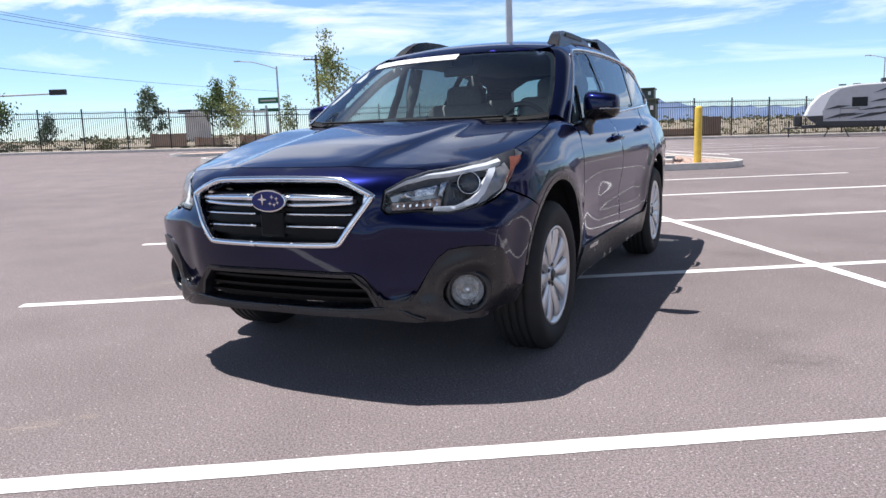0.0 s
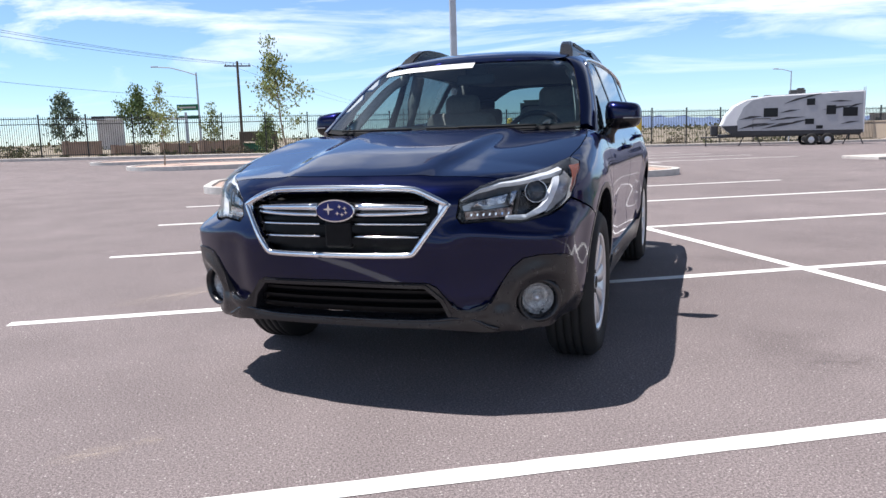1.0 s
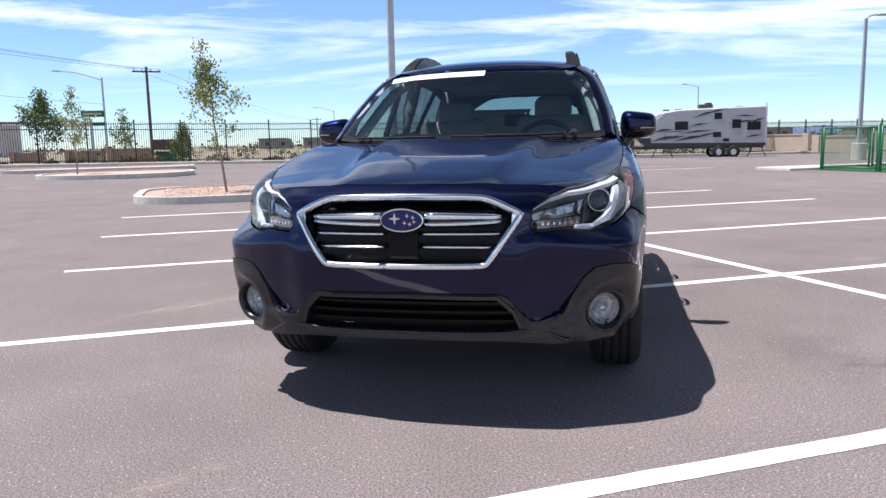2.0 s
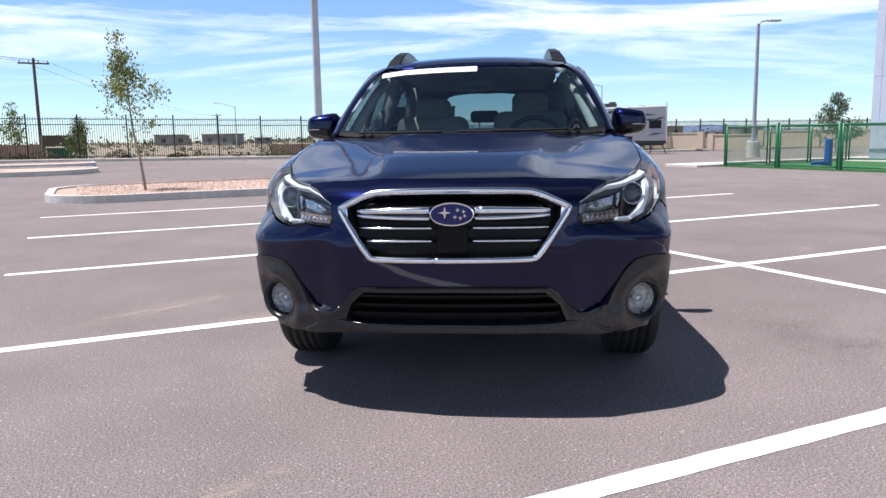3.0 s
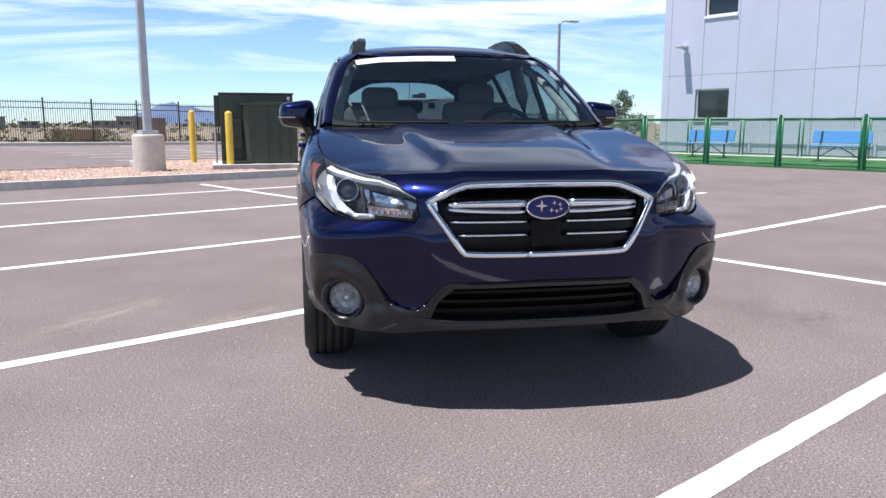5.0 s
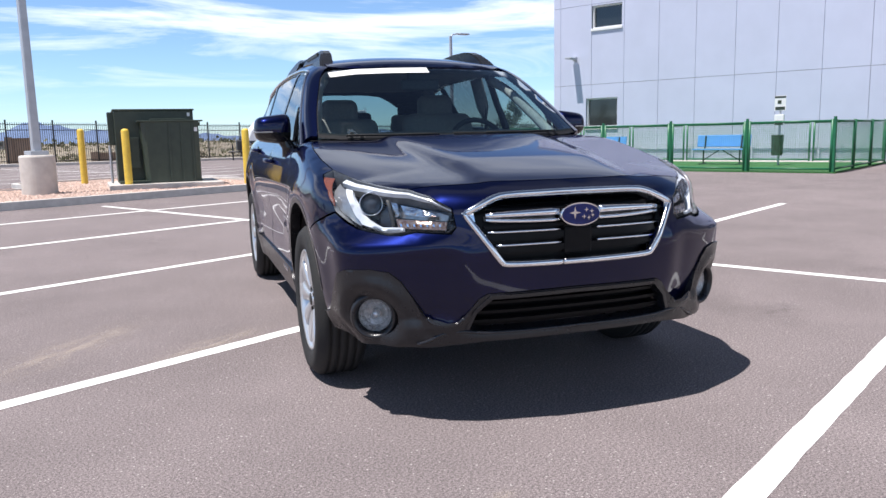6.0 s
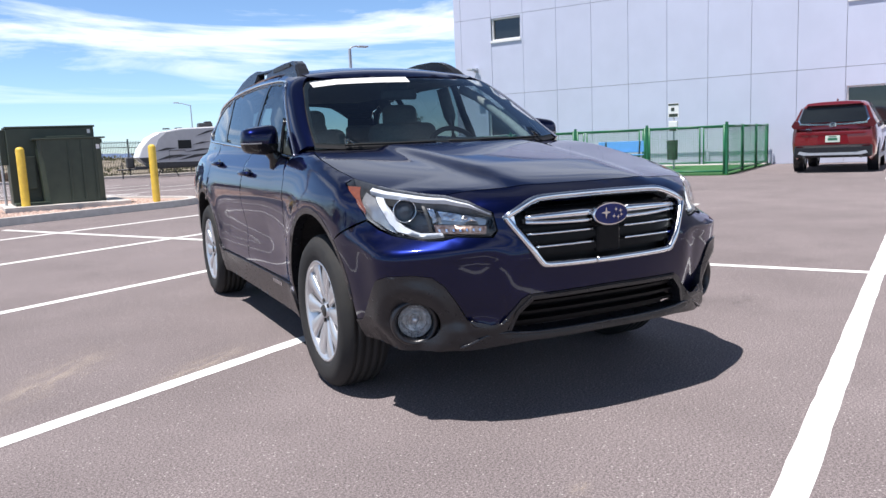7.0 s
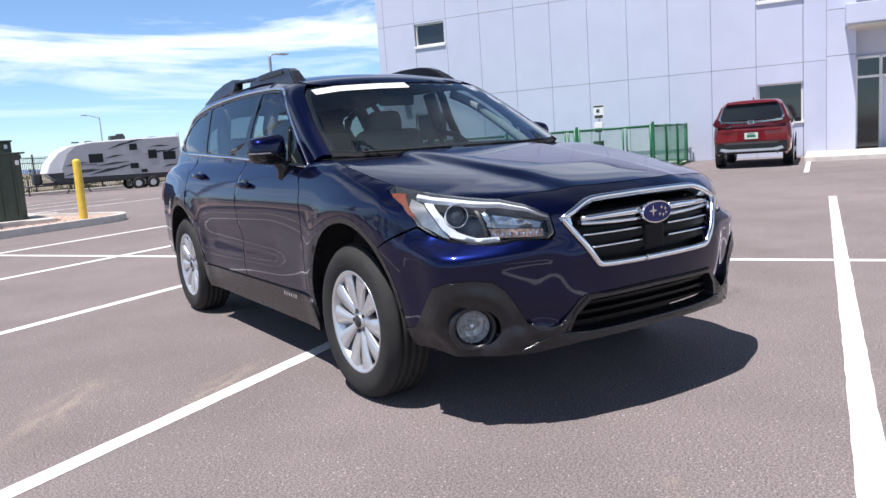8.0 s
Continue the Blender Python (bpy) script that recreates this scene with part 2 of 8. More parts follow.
def bm_box(sx, sy, sz, at=(0, 0, 0), bevel=0.0, bm=None, turn=None, seg=2):
    """A box sx by sy by sz whose base centre is at at."""
    bm = bm or bmesh.new()
    r = bmesh.ops.create_cube(bm, size=1)
    vs = r["verts"]
    bmesh.ops.scale(bm, vec=(sx, sy, sz), verts=vs)
    if bevel:
        es = list({e for v in vs for e in v.link_edges})
        r = bmesh.ops.bevel(bm, geom=es, offset=bevel, segments=seg, affect="EDGES", profile=0.5)
        vs = list({v for f in r["faces"] for v in f.verts} | {v for v in vs if v.is_valid})
    bmesh.ops.translate(bm, vec=(0, 0, sz / 2), verts=vs)
    if turn is not None:
        bmesh.ops.transform(bm, matrix=turn, verts=vs)
    bmesh.ops.translate(bm, vec=at, verts=vs)
    return bm


def bm_rod(p, q, r, r2=None, seg=12, bm=None, cap=True):
    """A round bar from p to q."""
    bm = bm or bmesh.new()
    p, q = Vector(p), Vector(q)
    d = q - p
    res = bmesh.ops.create_cone(bm, cap_ends=cap, segments=seg, radius1=r, radius2=r if r2 is None else r2, depth=d.length)
    turn = d.to_track_quat("Z", "Y").to_matrix().to_4x4()
    bmesh.ops.transform(bm, matrix=Matrix.Translation((p + q) / 2) @ turn, verts=res["verts"])
    return bm


def bm_path(points, r, seg=8, bm=None):
    """A round tube along points."""
    bm = bm or bmesh.new()
    pts = [Vector(p) for p in points]
    rings = []
    for i, p in enumerate(pts):
        d = (pts[min(i + 1, len(pts) - 1)] - pts[max(i - 1, 0)]).normalized()
        turn = d.to_track_quat("Z", "Y").to_matrix()
        rr = r[i] if isinstance(r, (list, tuple)) else r
        rings.append([bm.verts.new(p + turn @ Vector((rr * math.cos(2 * math.pi * k / seg), rr * math.sin(2 * math.pi * k / seg), 0))) for k in range(seg)])
    for a, b in zip(rings, rings[1:]):
        for k in range(seg):
            bm.faces.new((a[k], a[(k + 1) % seg], b[(k + 1) % seg], b[k]))
    bm.faces.new(rings[0][::-1])
    bm.faces.new(rings[-1])
    return bm


def bm_prism(outline, z0, z1, bm=None, bevel=0.0):
    """An upright prism over a flat outline [(x, y), ...]."""
    bm = bm or bmesh.new()
    lo = [bm.verts.new((x, y, z0)) for x, y in outline]
    hi = [bm.verts.new((x, y, z1)) for x, y in outline]
    n = len(lo)
    bm.faces.new(lo[::-1])
    top = bm.faces.new(hi)
    for i in range(n):
        bm.faces.new((lo[i], lo[(i + 1) % n], hi[(i + 1) % n], hi[i]))
    if bevel:
        bmesh.ops.bevel(bm, geom=list(top.edges), offset=bevel, segments=2, affect="EDGES", profile=0.5)
    return bm


def rounded(x0, y0, x1, y1, r, seg=8):
    pts = []
    for cx, cy, a0 in ((x1 - r, y1 - r, 0), (x0 + r, y1 - r, 90), (x0 + r, y0 + r, 180), (x1 - r, y0 + r, 270)):
        pts += [(cx + r * math.cos(radians(a0 + 90 * k / seg)), cy + r * math.sin(radians(a0 + 90 * k / seg))) for k in range(seg + 1)]
    return pts


def ring_prism(outer, inner, z0, z1, bm=None):
    """A kerb: the band between two outlines of equal length."""
    bm = bm or bmesh.new()
    n = len(outer)
    v = [[bm.verts.new((*p, z)) for p in o] for o, z in ((outer, z0), (outer, z1), (inner, z1), (inner, z0))]
    for i in range(n):
        j = (i + 1) % n
        for k in range(4):
            bm.faces.new((v[k][i], v[k][j], v[(k + 1) % 4][j], v[(k + 1) % 4][i]))
    bmesh.ops.bevel(bm, geom=[e for e in bm.edges if abs(e.verts[0].co.z - z1) < 1e-5 and abs(e.verts[1].co.z - z1) < 1e-5 and len(e.link_faces) == 2 and abs(e.calc_face_angle(0)) > 1], offset=0.02, segments=2, affect="EDGES")
    return bm

# ---- the lot ----
def lot():
    bm = bmesh.new()
    xs = [-160, -90, -50] + [-40 + 4 * i for i in range(26)] + [75, 110, 160]
    ys = [-160, -90, -50, -30, -15, 0, 10] + [15 + 3 * i for i in range(9)] + [40.4]
    grid = [[bm.verts.new((a, b, ground_z(a, b))) for a in xs] for b in ys]
    for j in range(len(ys) - 1):
        for i in range(len(xs) - 1):
            bm.faces.new((grid[j][i], grid[j][i + 1], grid[j + 1][i + 1], grid[j + 1][i]))
    ob = part("pavement", bm, ASPHALT, m=ENV)
    tagged(ob, "grey-brown asphalt of the parking lot with pale chips", "pavement", kind="structure")
    # the open land beyond, one sheet to the horizon
    bm = bmesh.new()
    xs = [-4500, -1500, -500, -200, -100, -60, -30, -10, 4, 10, 16, 22, 40, 70, 120, 220, 500, 1500, 4500]
    ys = [-4500, -1200, -300, -60, 0, 15, 30, 40, 44, 60, 100, 200, 450, 1100, 4500]
    grid = [[bm.verts.new((a, b, ground_z(a, b) - 0.10)) for a in xs] for b in ys]
    for j in range(len(ys) - 1):
        for i in range(len(xs) - 1):
            bm.faces.new((grid[j][i], grid[j][i + 1], grid[j + 1][i + 1], grid[j + 1][i]))
    tagged(part("ground", bm, DIRT, m=ENV), "dry tan desert ground with sparse scrub beyond the fence", "ground", kind="structure")


lot()


def stripe(a0, b0, a1, b1, w=0.10, plan=ENV):
    """A painted line on the asphalt, slightly worn at its edges."""
    d = Vector((a1 - a0, b1 - b0))
    n = max(2, int(d.length / 0.12))
    u = d.normalized()
    p = Vector((-u.y, u.x))
    bm = bmesh.new()
    prev = None
    for i in range(n + 1):
        t = i / n
        q = Vector((a0, b0)) + d * t
        e1, e2 = random.uniform(-0.003, 0.003), random.uniform(-0.003, 0.003)
        rows = [q + p * (w / 2 + e1), q - p * (w / 2 + e2)]
        vs = [bm.verts.new((r.x, r.y, ground_z(r.x, r.y) + 0.0025)) for r in rows]
        if prev:
            bm.faces.new((prev[0], prev[1], vs[1], vs[0]))
        prev = vs
    ob = part("line_marking", bm, LINEPAINT, m=plan)
    return tagged(ob, "white painted parking stall line on asphalt", "line marking", "stall lines", kind="structure")


FRONT_A, M_A, BACK_A = -2.202, 3.248, 8.724
for b in (-1.335, 1.376, 4.029, 6.745, 9.413):
    stripe(FRONT_A, b, M_A - 0.05, b, plan=STALLS)
    stripe(M_A + 0.05, b, BACK_A, b, plan=STALLS)
stripe(FRONT_A, -4.02, M_A - 0.05, -4.02, plan=STALLS)
stripe(M_A + 0.05, -4.02, BACK_A, -4.02, plan=STALLS)
stripe(M_A, -6.6, M_A, 11.0, plan=STALLS)
# the next bays, behind the island and by the building
for b in (18.6, 21.2, 23.8, 26.4, 29.0, 31.6, 34.2, 36.8):
    stripe(5.0, b, 10.4, b)
    stripe(10.5, b, 15.9, b)
stripe(10.45, 17.5, 10.45, 38.0)
for b in (-0.95, -3.6, -6.25):
    stripe(14.4, b, 18.66, b)


def kerbed(root, outline):
    """Kerb and gravel bed; outline(d) gives the edge moved inwards by d."""
    part("kerb", ring_prism(outline(0.0), outline(0.15), -0.05, 0.14), CONCRETE, root, "grey concrete kerb")
    part("gravel_bed", bm_prism(outline(0.14), 0.0, 0.10), GRAVEL, root, "reddish-brown landscaping gravel")


def island(a0, b0, a1, b1, r, label):
    """A kerbed planting island filled with gravel."""
    root = thing("planting_island", ENV @ pose(0, 0, ground_z((a0 + a1) / 2, (b0 + b1) / 2)), label, "traffic island", "planting islands", kind="structure")
    kerbed(root, lambda d: rounded(a0 + d, b0 + d, a1 - d, b1 - d, r - d, 10))
    return root


def long_island():
    """The near island: narrow at the tree, widening behind the transformer."""
    root = thing("planting_island", ENV, "kerbed island of red gravel holding lamp, tree and transformer", "traffic island", "planting islands", kind="structure")

    def arc(cx, cy, r, a0, a1):
        return [(cx + r * math.cos(radians(a0 + (a1 - a0) * k / 10)), cy + r * math.sin(radians(a0 + (a1 - a0) * k / 10))) for k in range(11)]

    def outline(d):
        r = 1.2 - d
        return arc(8.40 - 1.2, 18.6 - 1.2, r, 0, 90) + arc(4.3 + 0.8, 18.6 - 0.8, 0.8 - d, 90, 180) + arc(4.3 - 0.6, 15.95 + 0.6, 0.6 + d, 0, -90) + arc(-2.25 + 1.2, 15.95 - 1.2, r, 90, 180) + arc(-2.25 + 1.2, 11.72 + 1.2, r, 180, 270) + arc(8.40 - 1.2, 11.72 + 1.2, r, 270, 360)

    kerbed(root, outline)
    part("kerb_paint", bm_box(5.0, 0.10, 0.004, (1.1, 15.875, 0.1405)), REDKERB, root, "faded red paint on the kerb top")
    return root


def stones(root, a0, b0, a1, b1, n, rng):
    """Loose gravel stones as one piece of stuff."""
    verts, faces = [], []
    for _ in range(n):
        x, y, s = rng.uniform(a0, a1), rng.uniform(b0, b1), rng.uniform(0.018, 0.045)
        base = len(verts)
        for dx, dy, dz in ((1, 0, 0), (0, 1, 0), (-1, 0, 0), (0, -1, 0), (0, 0, 0.8)):
            verts.append((x + dx * s * rng.uniform(0.6, 1.2), y + dy * s * rng.uniform(0.6, 1.2), 0.10 + dz * s * rng.uniform(0.6, 1.2)))
        faces += [(base, base + 1, base + 4), (base + 1, base + 2, base + 4), (base + 2, base + 3, base + 4), (base + 3, base, base + 4)]
    me = bpy.data.meshes.new("gravel")
    me.from_pydata(verts, [], faces)
    me.materials.append(GRAVEL)
    ob = new("gravel", me)
    ob.parent = root
    ob["kind"] = "stuff"


isle = long_island()
stones(isle, -1.7, 12.0, 7.9, 15.7, 10000, random.Random(22))
stones(isle, 4.8, 15.7, 7.9, 18.1, 1500, random.Random(23))
island(-6.4, 24.3, -1.1, 29.6, 2.2, "kerbed gravel island with a thin young tree")
island(-9.2, 31.4, -1.1, 35.9, 1.5, "low kerbed gravel island near the fence")


def stain_mat(name, colour, strength):
    """A thin film of dust or oil, patchy and fading out to its rim."""
    m, n, l, b = nodes_of(name)
    b.inputs["Base Color"].default_value, b.inputs["Roughness"].default_value = (*colour, 1), 0.9
    co = n.new("ShaderNodeTexCoord")
    ln = n.new("ShaderNodeVectorMath")
    ln.operation = "LENGTH"
    l.new(co.outputs["Object"], ln.inputs[0])
    fall = n.new("ShaderNodeMapRange")
    for k, q in zip(("From Min", "From Max", "To Min", "To Max"), (0.2, 1.0, 1.0, 0.0)):
        fall.inputs[k].default_value = q
    l.new(ln.outputs["Value"], fall.inputs[0])
    no = n.new("ShaderNodeTexNoise")
    no.inputs["Scale"].default_value, no.inputs["Detail"].default_value = 3.0, 6.0
    l.new(co.outputs["Object"], no.inputs["Vector"])
    pat = n.new("ShaderNodeMapRange")
    for k, q in zip(("From Min", "From Max", "To Min", "To Max"), (0.38, 0.62, 0.0, strength)):
        pat.inputs[k].default_value = q
    l.new(no.outputs[0], pat.inputs[0])
    mu = n.new("ShaderNodeMath")
    mu.operation, mu.use_clamp = "MULTIPLY", True
    l.new(fall.outputs[0], mu.inputs[0])
    l.new(pat.outputs[0], mu.inputs[1])
    tr = n.new("ShaderNodeBsdfTransparent")
    mx = n.new("ShaderNodeMixShader")
    l.new(mu.outputs[0], mx.inputs[0])
    l.new(tr.outputs[0], mx.inputs[1])
    l.new(b.outputs[0], mx.inputs[2])
    l.new(mx.outputs[0], n["Material Output"].inputs["Surface"])
    return m


DUST = stain_mat("pale_dust", (0.50, 0.42, 0.36), 0.36)
OIL = stain_mat("oil_film", (0.055, 0.050, 0.050), 0.18)


def stain(a, b, ra, rb, turn, mat, label):
    bm = bmesh.new()
    bm.faces.new([bm.verts.new((math.cos(k * math.pi / 14), math.sin(k * math.pi / 14), 0)) for k in range(28)])
    ob = part("stain", bm, mat, m=ENV @ pose(a, b, ground_z(a, b) + 0.0015, 0, 0, turn) @ Matrix.Diagonal((ra, rb, 1, 1)))
    tagged(ob, label, "stain", "stains on the asphalt", kind="structure")


for a, b, ra, rb, turn in ((-1.20, -0.83, 0.17, 0.08, 20), (-1.02, -0.76, 0.07, 0.05, 0), (-1.1, 2.05, 0.75, 0.22, 30), (-0.6, 1.5, 0.55, 0.16, 15), (0.9, -5.4, 0.6, 0.2, -20)):
    stain(a, b, ra, rb, turn, DUST, "pale dusty stain dried on the asphalt")
for a, b, ra, rb, turn in ((1.95, -0.66, 0.28, 0.20, 10), (5.1, -2.6, 0.35, 0.25, 0), (0.9, 2.6, 0.35, 0.2, 40), (-3.2, 1.2, 0.5, 0.35, 0)):
    stain(a, b, ra, rb, turn, OIL, "faint dark oil stain on the asphalt")


# ---- lamp posts, bollards, transformer ----
def lamp_post(a, b, height, base_r, base_h, arm, turn, label):
    z = ground_z(a, b)
    root = thing("lamp_post", ENV @ pose(a, b, z, 0, 0, turn), label, "lamp post", "lamp posts")
    bm = bmesh.new()
    prof = [(base_r * 0.98, -0.1), (base_r, 0.0), (base_r, base_h - 0.04), (base_r - 0.012, base_h - 0.012), (base_r - 0.04, base_h)]
    rings = [[bm.verts.new((r * math.cos(k * math.pi / 18), r * math.sin(k * math.pi / 18), z)) for k in range(36)] for r, z in prof]
    for p, q in zip(rings, rings[1:]):
        for k in range(36):
            bm.faces.new((p[k], p[(k + 1) % 36], q[(k + 1) % 36], q[k]))
    bm.faces.new(rings[-1])
    part("concrete_base", bm, CONC_PALE, root, "pale cast concrete drum base", smooth=False)
    part("base_cover", bm_box(0.34, 0.34, 0.085, (0, 0, base_h), 0.012), POLEGREY, root)
    bm = bmesh.new()
    lo = [bm.verts.new((x * 0.075, y * 0.075, base_h + 0.08)) for x, y in ((-1, -1), (1, -1), (1, 1), (-1, 1))]
    hi = [bm.verts.new((x * 0.055, y * 0.055, height)) for x, y in ((-1, -1), (1, -1), (1, 1), (-1, 1))]
    for i in range(4):
        bm.faces.new((lo[i], lo[(i + 1) % 4], hi[(i + 1) % 4], hi[i]))
    bm.faces.new(hi)
    bmesh.ops.bevel(bm, geom=[e for e in bm.edges if abs(e.verts[0].co.z - e.verts[1].co.z) > 1], offset=0.012, segments=3, affect="EDGES")
    part("pole", bm, POLEGREY, root, "square tapered grey steel pole")
    bm = bm_path([(0, 0, height - 0.05), (0.12, 0, height + 0.08), (0.35, 0, height + 0.13), (arm, 0, height + 0.13)], 0.035)
    part("arm", bm, POLEGREY, root)
    head = bm_box(0.52, 0.27, 0.07, (arm + 0.22, 0, height + 0.09), 0.02)
    part("lamp_head", head, POLEGREY, root, "flat grey light head")
    return root


lamp_post(3.38, 13.86, 8.4, 0.325, 0.88, 0.55, 180, "grey steel lamp post on a concrete drum in gravel")
lamp_post(25.4, 21.6, 5.75, 0.29, 0.7, 0.5, -20, "grey steel lamp post with one short arm")


def bollard(a, b, h, z=0.09):
    bm = bmesh.new()
    r = 0.080
    prof = [(r, -0.1), (r, h - 0.065), (r * 0.93, h - 0.035), (r * 0.7, h - 0.015), (r * 0.35, h - 0.005), (0.0, h)]
    rings = [[bm.verts.new((q * math.cos(k * math.pi / 12), q * math.sin(k * math.pi / 12), zz)) for k in range(24)] for q, zz in prof[:-1]]
    for p, q in zip(rings, rings[1:]):
        for k in range(24):
            bm.faces.new((p[k], p[(k + 1) % 24], q[(k + 1) % 24], q[k]))
    top = bm.verts.new((0, 0, h))
    for k in range(24):
        bm.faces.new((rings[-1][k], rings[-1][(k + 1) % 24], top))
    ob = part("bollard", bm, YELLOW, smooth=True, m=ENV @ pose(a, b, ground_z(a, b) + z))
    tagged(ob, "yellow painted steel bollard guarding the transformer in gravel", "bollard", "bollards")


for a, b, h in ((5.10, 13.62, 1.29), (7.22, 12.35, 1.25), (5.55, 16.75, 1.35)):
    bollard(a, b, h)


def transformer():
    at = ENV @ pose(6.042, 14.142, 0.200, 0, 0, -24) @ Matrix.Diagonal((0.785, 0.9, 0.9, 1))
    root = thing("transformer", at, "dark green steel pad-mounted transformer with louvred tank on a concrete pad", "transformer")
    pad = part("concrete_pad", bm_box(2.95, 2.3, 0.24, (0.15, -0.25, -0.242), 0.015), CONC_PALE, m=at)
    tagged(pad, "pale concrete equipment pad set in gravel", "pad", kind="structure")
    part("cabinet", bm_box(2.10, 0.86, 1.74, (0, 0.05, 0), 0.012), UTILGREEN, root)
    part("hood", bm_box(2.16, 0.92, 0.045, (0, 0.05, 1.74), 0.015), UTILGREEN, root)
    bm = bmesh.new()
    out = [(-0.36, -0.381), (-0.34, -0.74), (-0.24, -0.86), (0.98, -0.86), (1.12, -0.76), (1.16, -0.381)]
    lo = [bm.verts.new((x, y, 0.03)) for x, y in out]
    hi = [bm.verts.new((x - (0.07 if x < 0 else 0.0), y * 1.03, 1.46)) for x, y in out]
    for i in range(len(out) - 1):
        bm.faces.new((lo[i], lo[i + 1], hi[i + 1], hi[i]))
    bm.faces.new(hi)
    part("tank", bm, UTILGREEN, root, "tapered green tank front")
    part("tank_lid", bm_box(1.72, 0.56, 0.035, (0.36, -0.66, 1.46), 0.01), UTILGREEN, root)
    part("lid_handle", bm_box(0.95, 0.10, 0.045, (0.32, -0.66, 1.495), 0.012), UTILGREEN, root)
    for x in (0.30, 0.62, 0.92):
        part("rib", bm_box(0.045, 0.035, 1.36, (x, -0.885, 0.05), 0.006), UTILGREEN, root)
    part("sill", bm_box(2.16, 1.25, 0.06, (0.04, -0.22, 0.0), 0.01), UTILGREEN, root)
    part("junction_box", bm_box(0.16, 0.42, 0.80, (-1.13, 0.05, 0.92), 0.012), UTILGREEN, root, "side junction box")
    part("conduit", bm_rod((-1.20, -0.05, 0.0), (-1.20, -0.05, 0.92), 0.035), POLEGREY, root, "grey conduit")
    part("control_box", bm_box(0.40, 0.16, 0.74, (-0.66, -0.46, 0.36), 0.01), UTILGREEN, root)
    part("warning_label", bm_box(0.075, 0.004, 0.09, (0.92, -0.383, 1.60)), WHITETRIM, root, "small white warning label")
    part("warning_label", bm_box(0.085, 0.004, 0.10, (1.02, -0.886, 1.22)), WHITETRIM, root, "small white warning label")
    part("hinge_block", bm_box(0.05, 0.10, 0.09, (1.17, -0.55, 1.36), 0.008), UTILGREEN, root)


transformer()


# ---- perimeter fence ----
FENCE_B = 42.3


def fence():
    root = thing("fence", ENV, "black ornamental iron picket fence along the lot", "fence", kind="structure")
    post = mesh_of("post", bm_box(0.075, 0.075, 2.45, bevel=0.006), BLACKIRON)
    cap = mesh_of("cap", bm_box(0.095, 0.095, 0.03, bevel=0.008), BLACKIRON)
    a = 3.15 - 2.44 * 25
    pick_v, pick_f = [], []
    while a < 62:
        z = ground_z(a, FENCE_B)
        ob = new("post", post)
        ob.parent, ob.location = root, (a, FENCE_B, z)
        ob = new("cap", cap)
        ob.parent, ob.location = root, (a, FENCE_B, z + 2.45)
        z2 = ground_z(a + 2.44, FENCE_B)
        bm = bmesh.new()
        for h in (0.22, 1.92, 2.22):
            bm_box(2.37, 0.04, 0.04, (0, 0, h), bm=bm)
        rail = part("rail_panel", bm, BLACKIRON, root)
        rail.location = (a + 1.22, FENCE_B, (z + z2) / 2)
        for k in range(1, 21):
            x, zz = a + 2.44 * k / 21, z + (z2 - z) * k / 21
            base = len(pick_v)
            for h, w in ((0.08, 0.011), (2.32, 0.011), (2.38, 0.001)):
                pick_v += [(x - w, FENCE_B - w, zz + h), (x + w, FENCE_B - w, zz + h), (x + w, FENCE_B + w, zz + h), (x - w, FENCE_B + w, zz + h)]
            for r in (0, 4):
                pick_f += [(base + r + i, base + r + (i + 1) % 4, base + r + 4 + (i + 1) % 4, base + r + 4 + i) for i in range(4)]
        a += 2.44
    me = bpy.data.meshes.new("pickets")
    me.from_pydata(pick_v, [], pick_f)
    me.materials.append(BLACKIRON)
    ob = new("pickets", me)
    ob.parent = root
    ob["kind"] = "stuff"
    # kerb and verge at the foot of the fence
    bm = bmesh.new()
    step = [-160 + 8 * i for i in range(41)]
    prof = ((40.3, -0.05), (40.3, 0.14), (40.34, 0.16), (40.48, 0.16), (40.5, 0.12))
    rows = [[bm.verts.new((a, b, ground_z(a, b) + h)) for a in step] for b, h in prof]
    for p, q in zip(rows, rows[1:]):
        for i in range(len(step) - 1):
            bm.faces.new((p[i], p[i + 1], q[i + 1], q[i]))
    tagged(part("kerb", bm, CONC_PALE, m=ENV), "pale concrete kerb along the lot edge", "kerb", kind="structure")


fence()


# ---- the building ----
WALL_A, CORNER_B = 22.55, 14.05
PANEL_W = 1.32


def wall_with(name, b0, b1, z0, z1, holes, a=WALL_A, thick=0.3):
    """A wall along b with rectangular holes (b0, z0, b1, z1), built of blocks between the holes."""
    bs = sorted({b0, b1, *[h[0] for h in holes], *[h[2] for h in holes]})
    zs = sorted({z0, z1, *[h[1] for h in holes], *[h[3] for h in holes]})
    bm = bmesh.new()
    solid = {}
    for i in range(len(bs) - 1):
        for j in range(len(zs) - 1):
            cb, cz = (bs[i] + bs[i + 1]) / 2, (zs[j] + zs[j + 1]) / 2
            solid[i, j] = not any(h[0] < cb < h[2] and h[1] < cz < h[3] for h in holes)
    for (i, j), s in solid.items():
        if s:
            bm_box(thick, bs[i + 1] - bs[i], zs[j + 1] - zs[j], (a + thick / 2, (bs[i] + bs[i + 1]) / 2, zs[j]), bm=bm)
    bmesh.ops.remove_doubles(bm, verts=bm.verts, dist=1e-4)
    return bm


HOLES = ((11.35, 1.26, 12.65, 2.32), (11.2, 4.82, 12.42, 5.63), (-0.76, 1.10, 0.52, 2.26), (-0.76, 4.76, 0.52, 5.60))


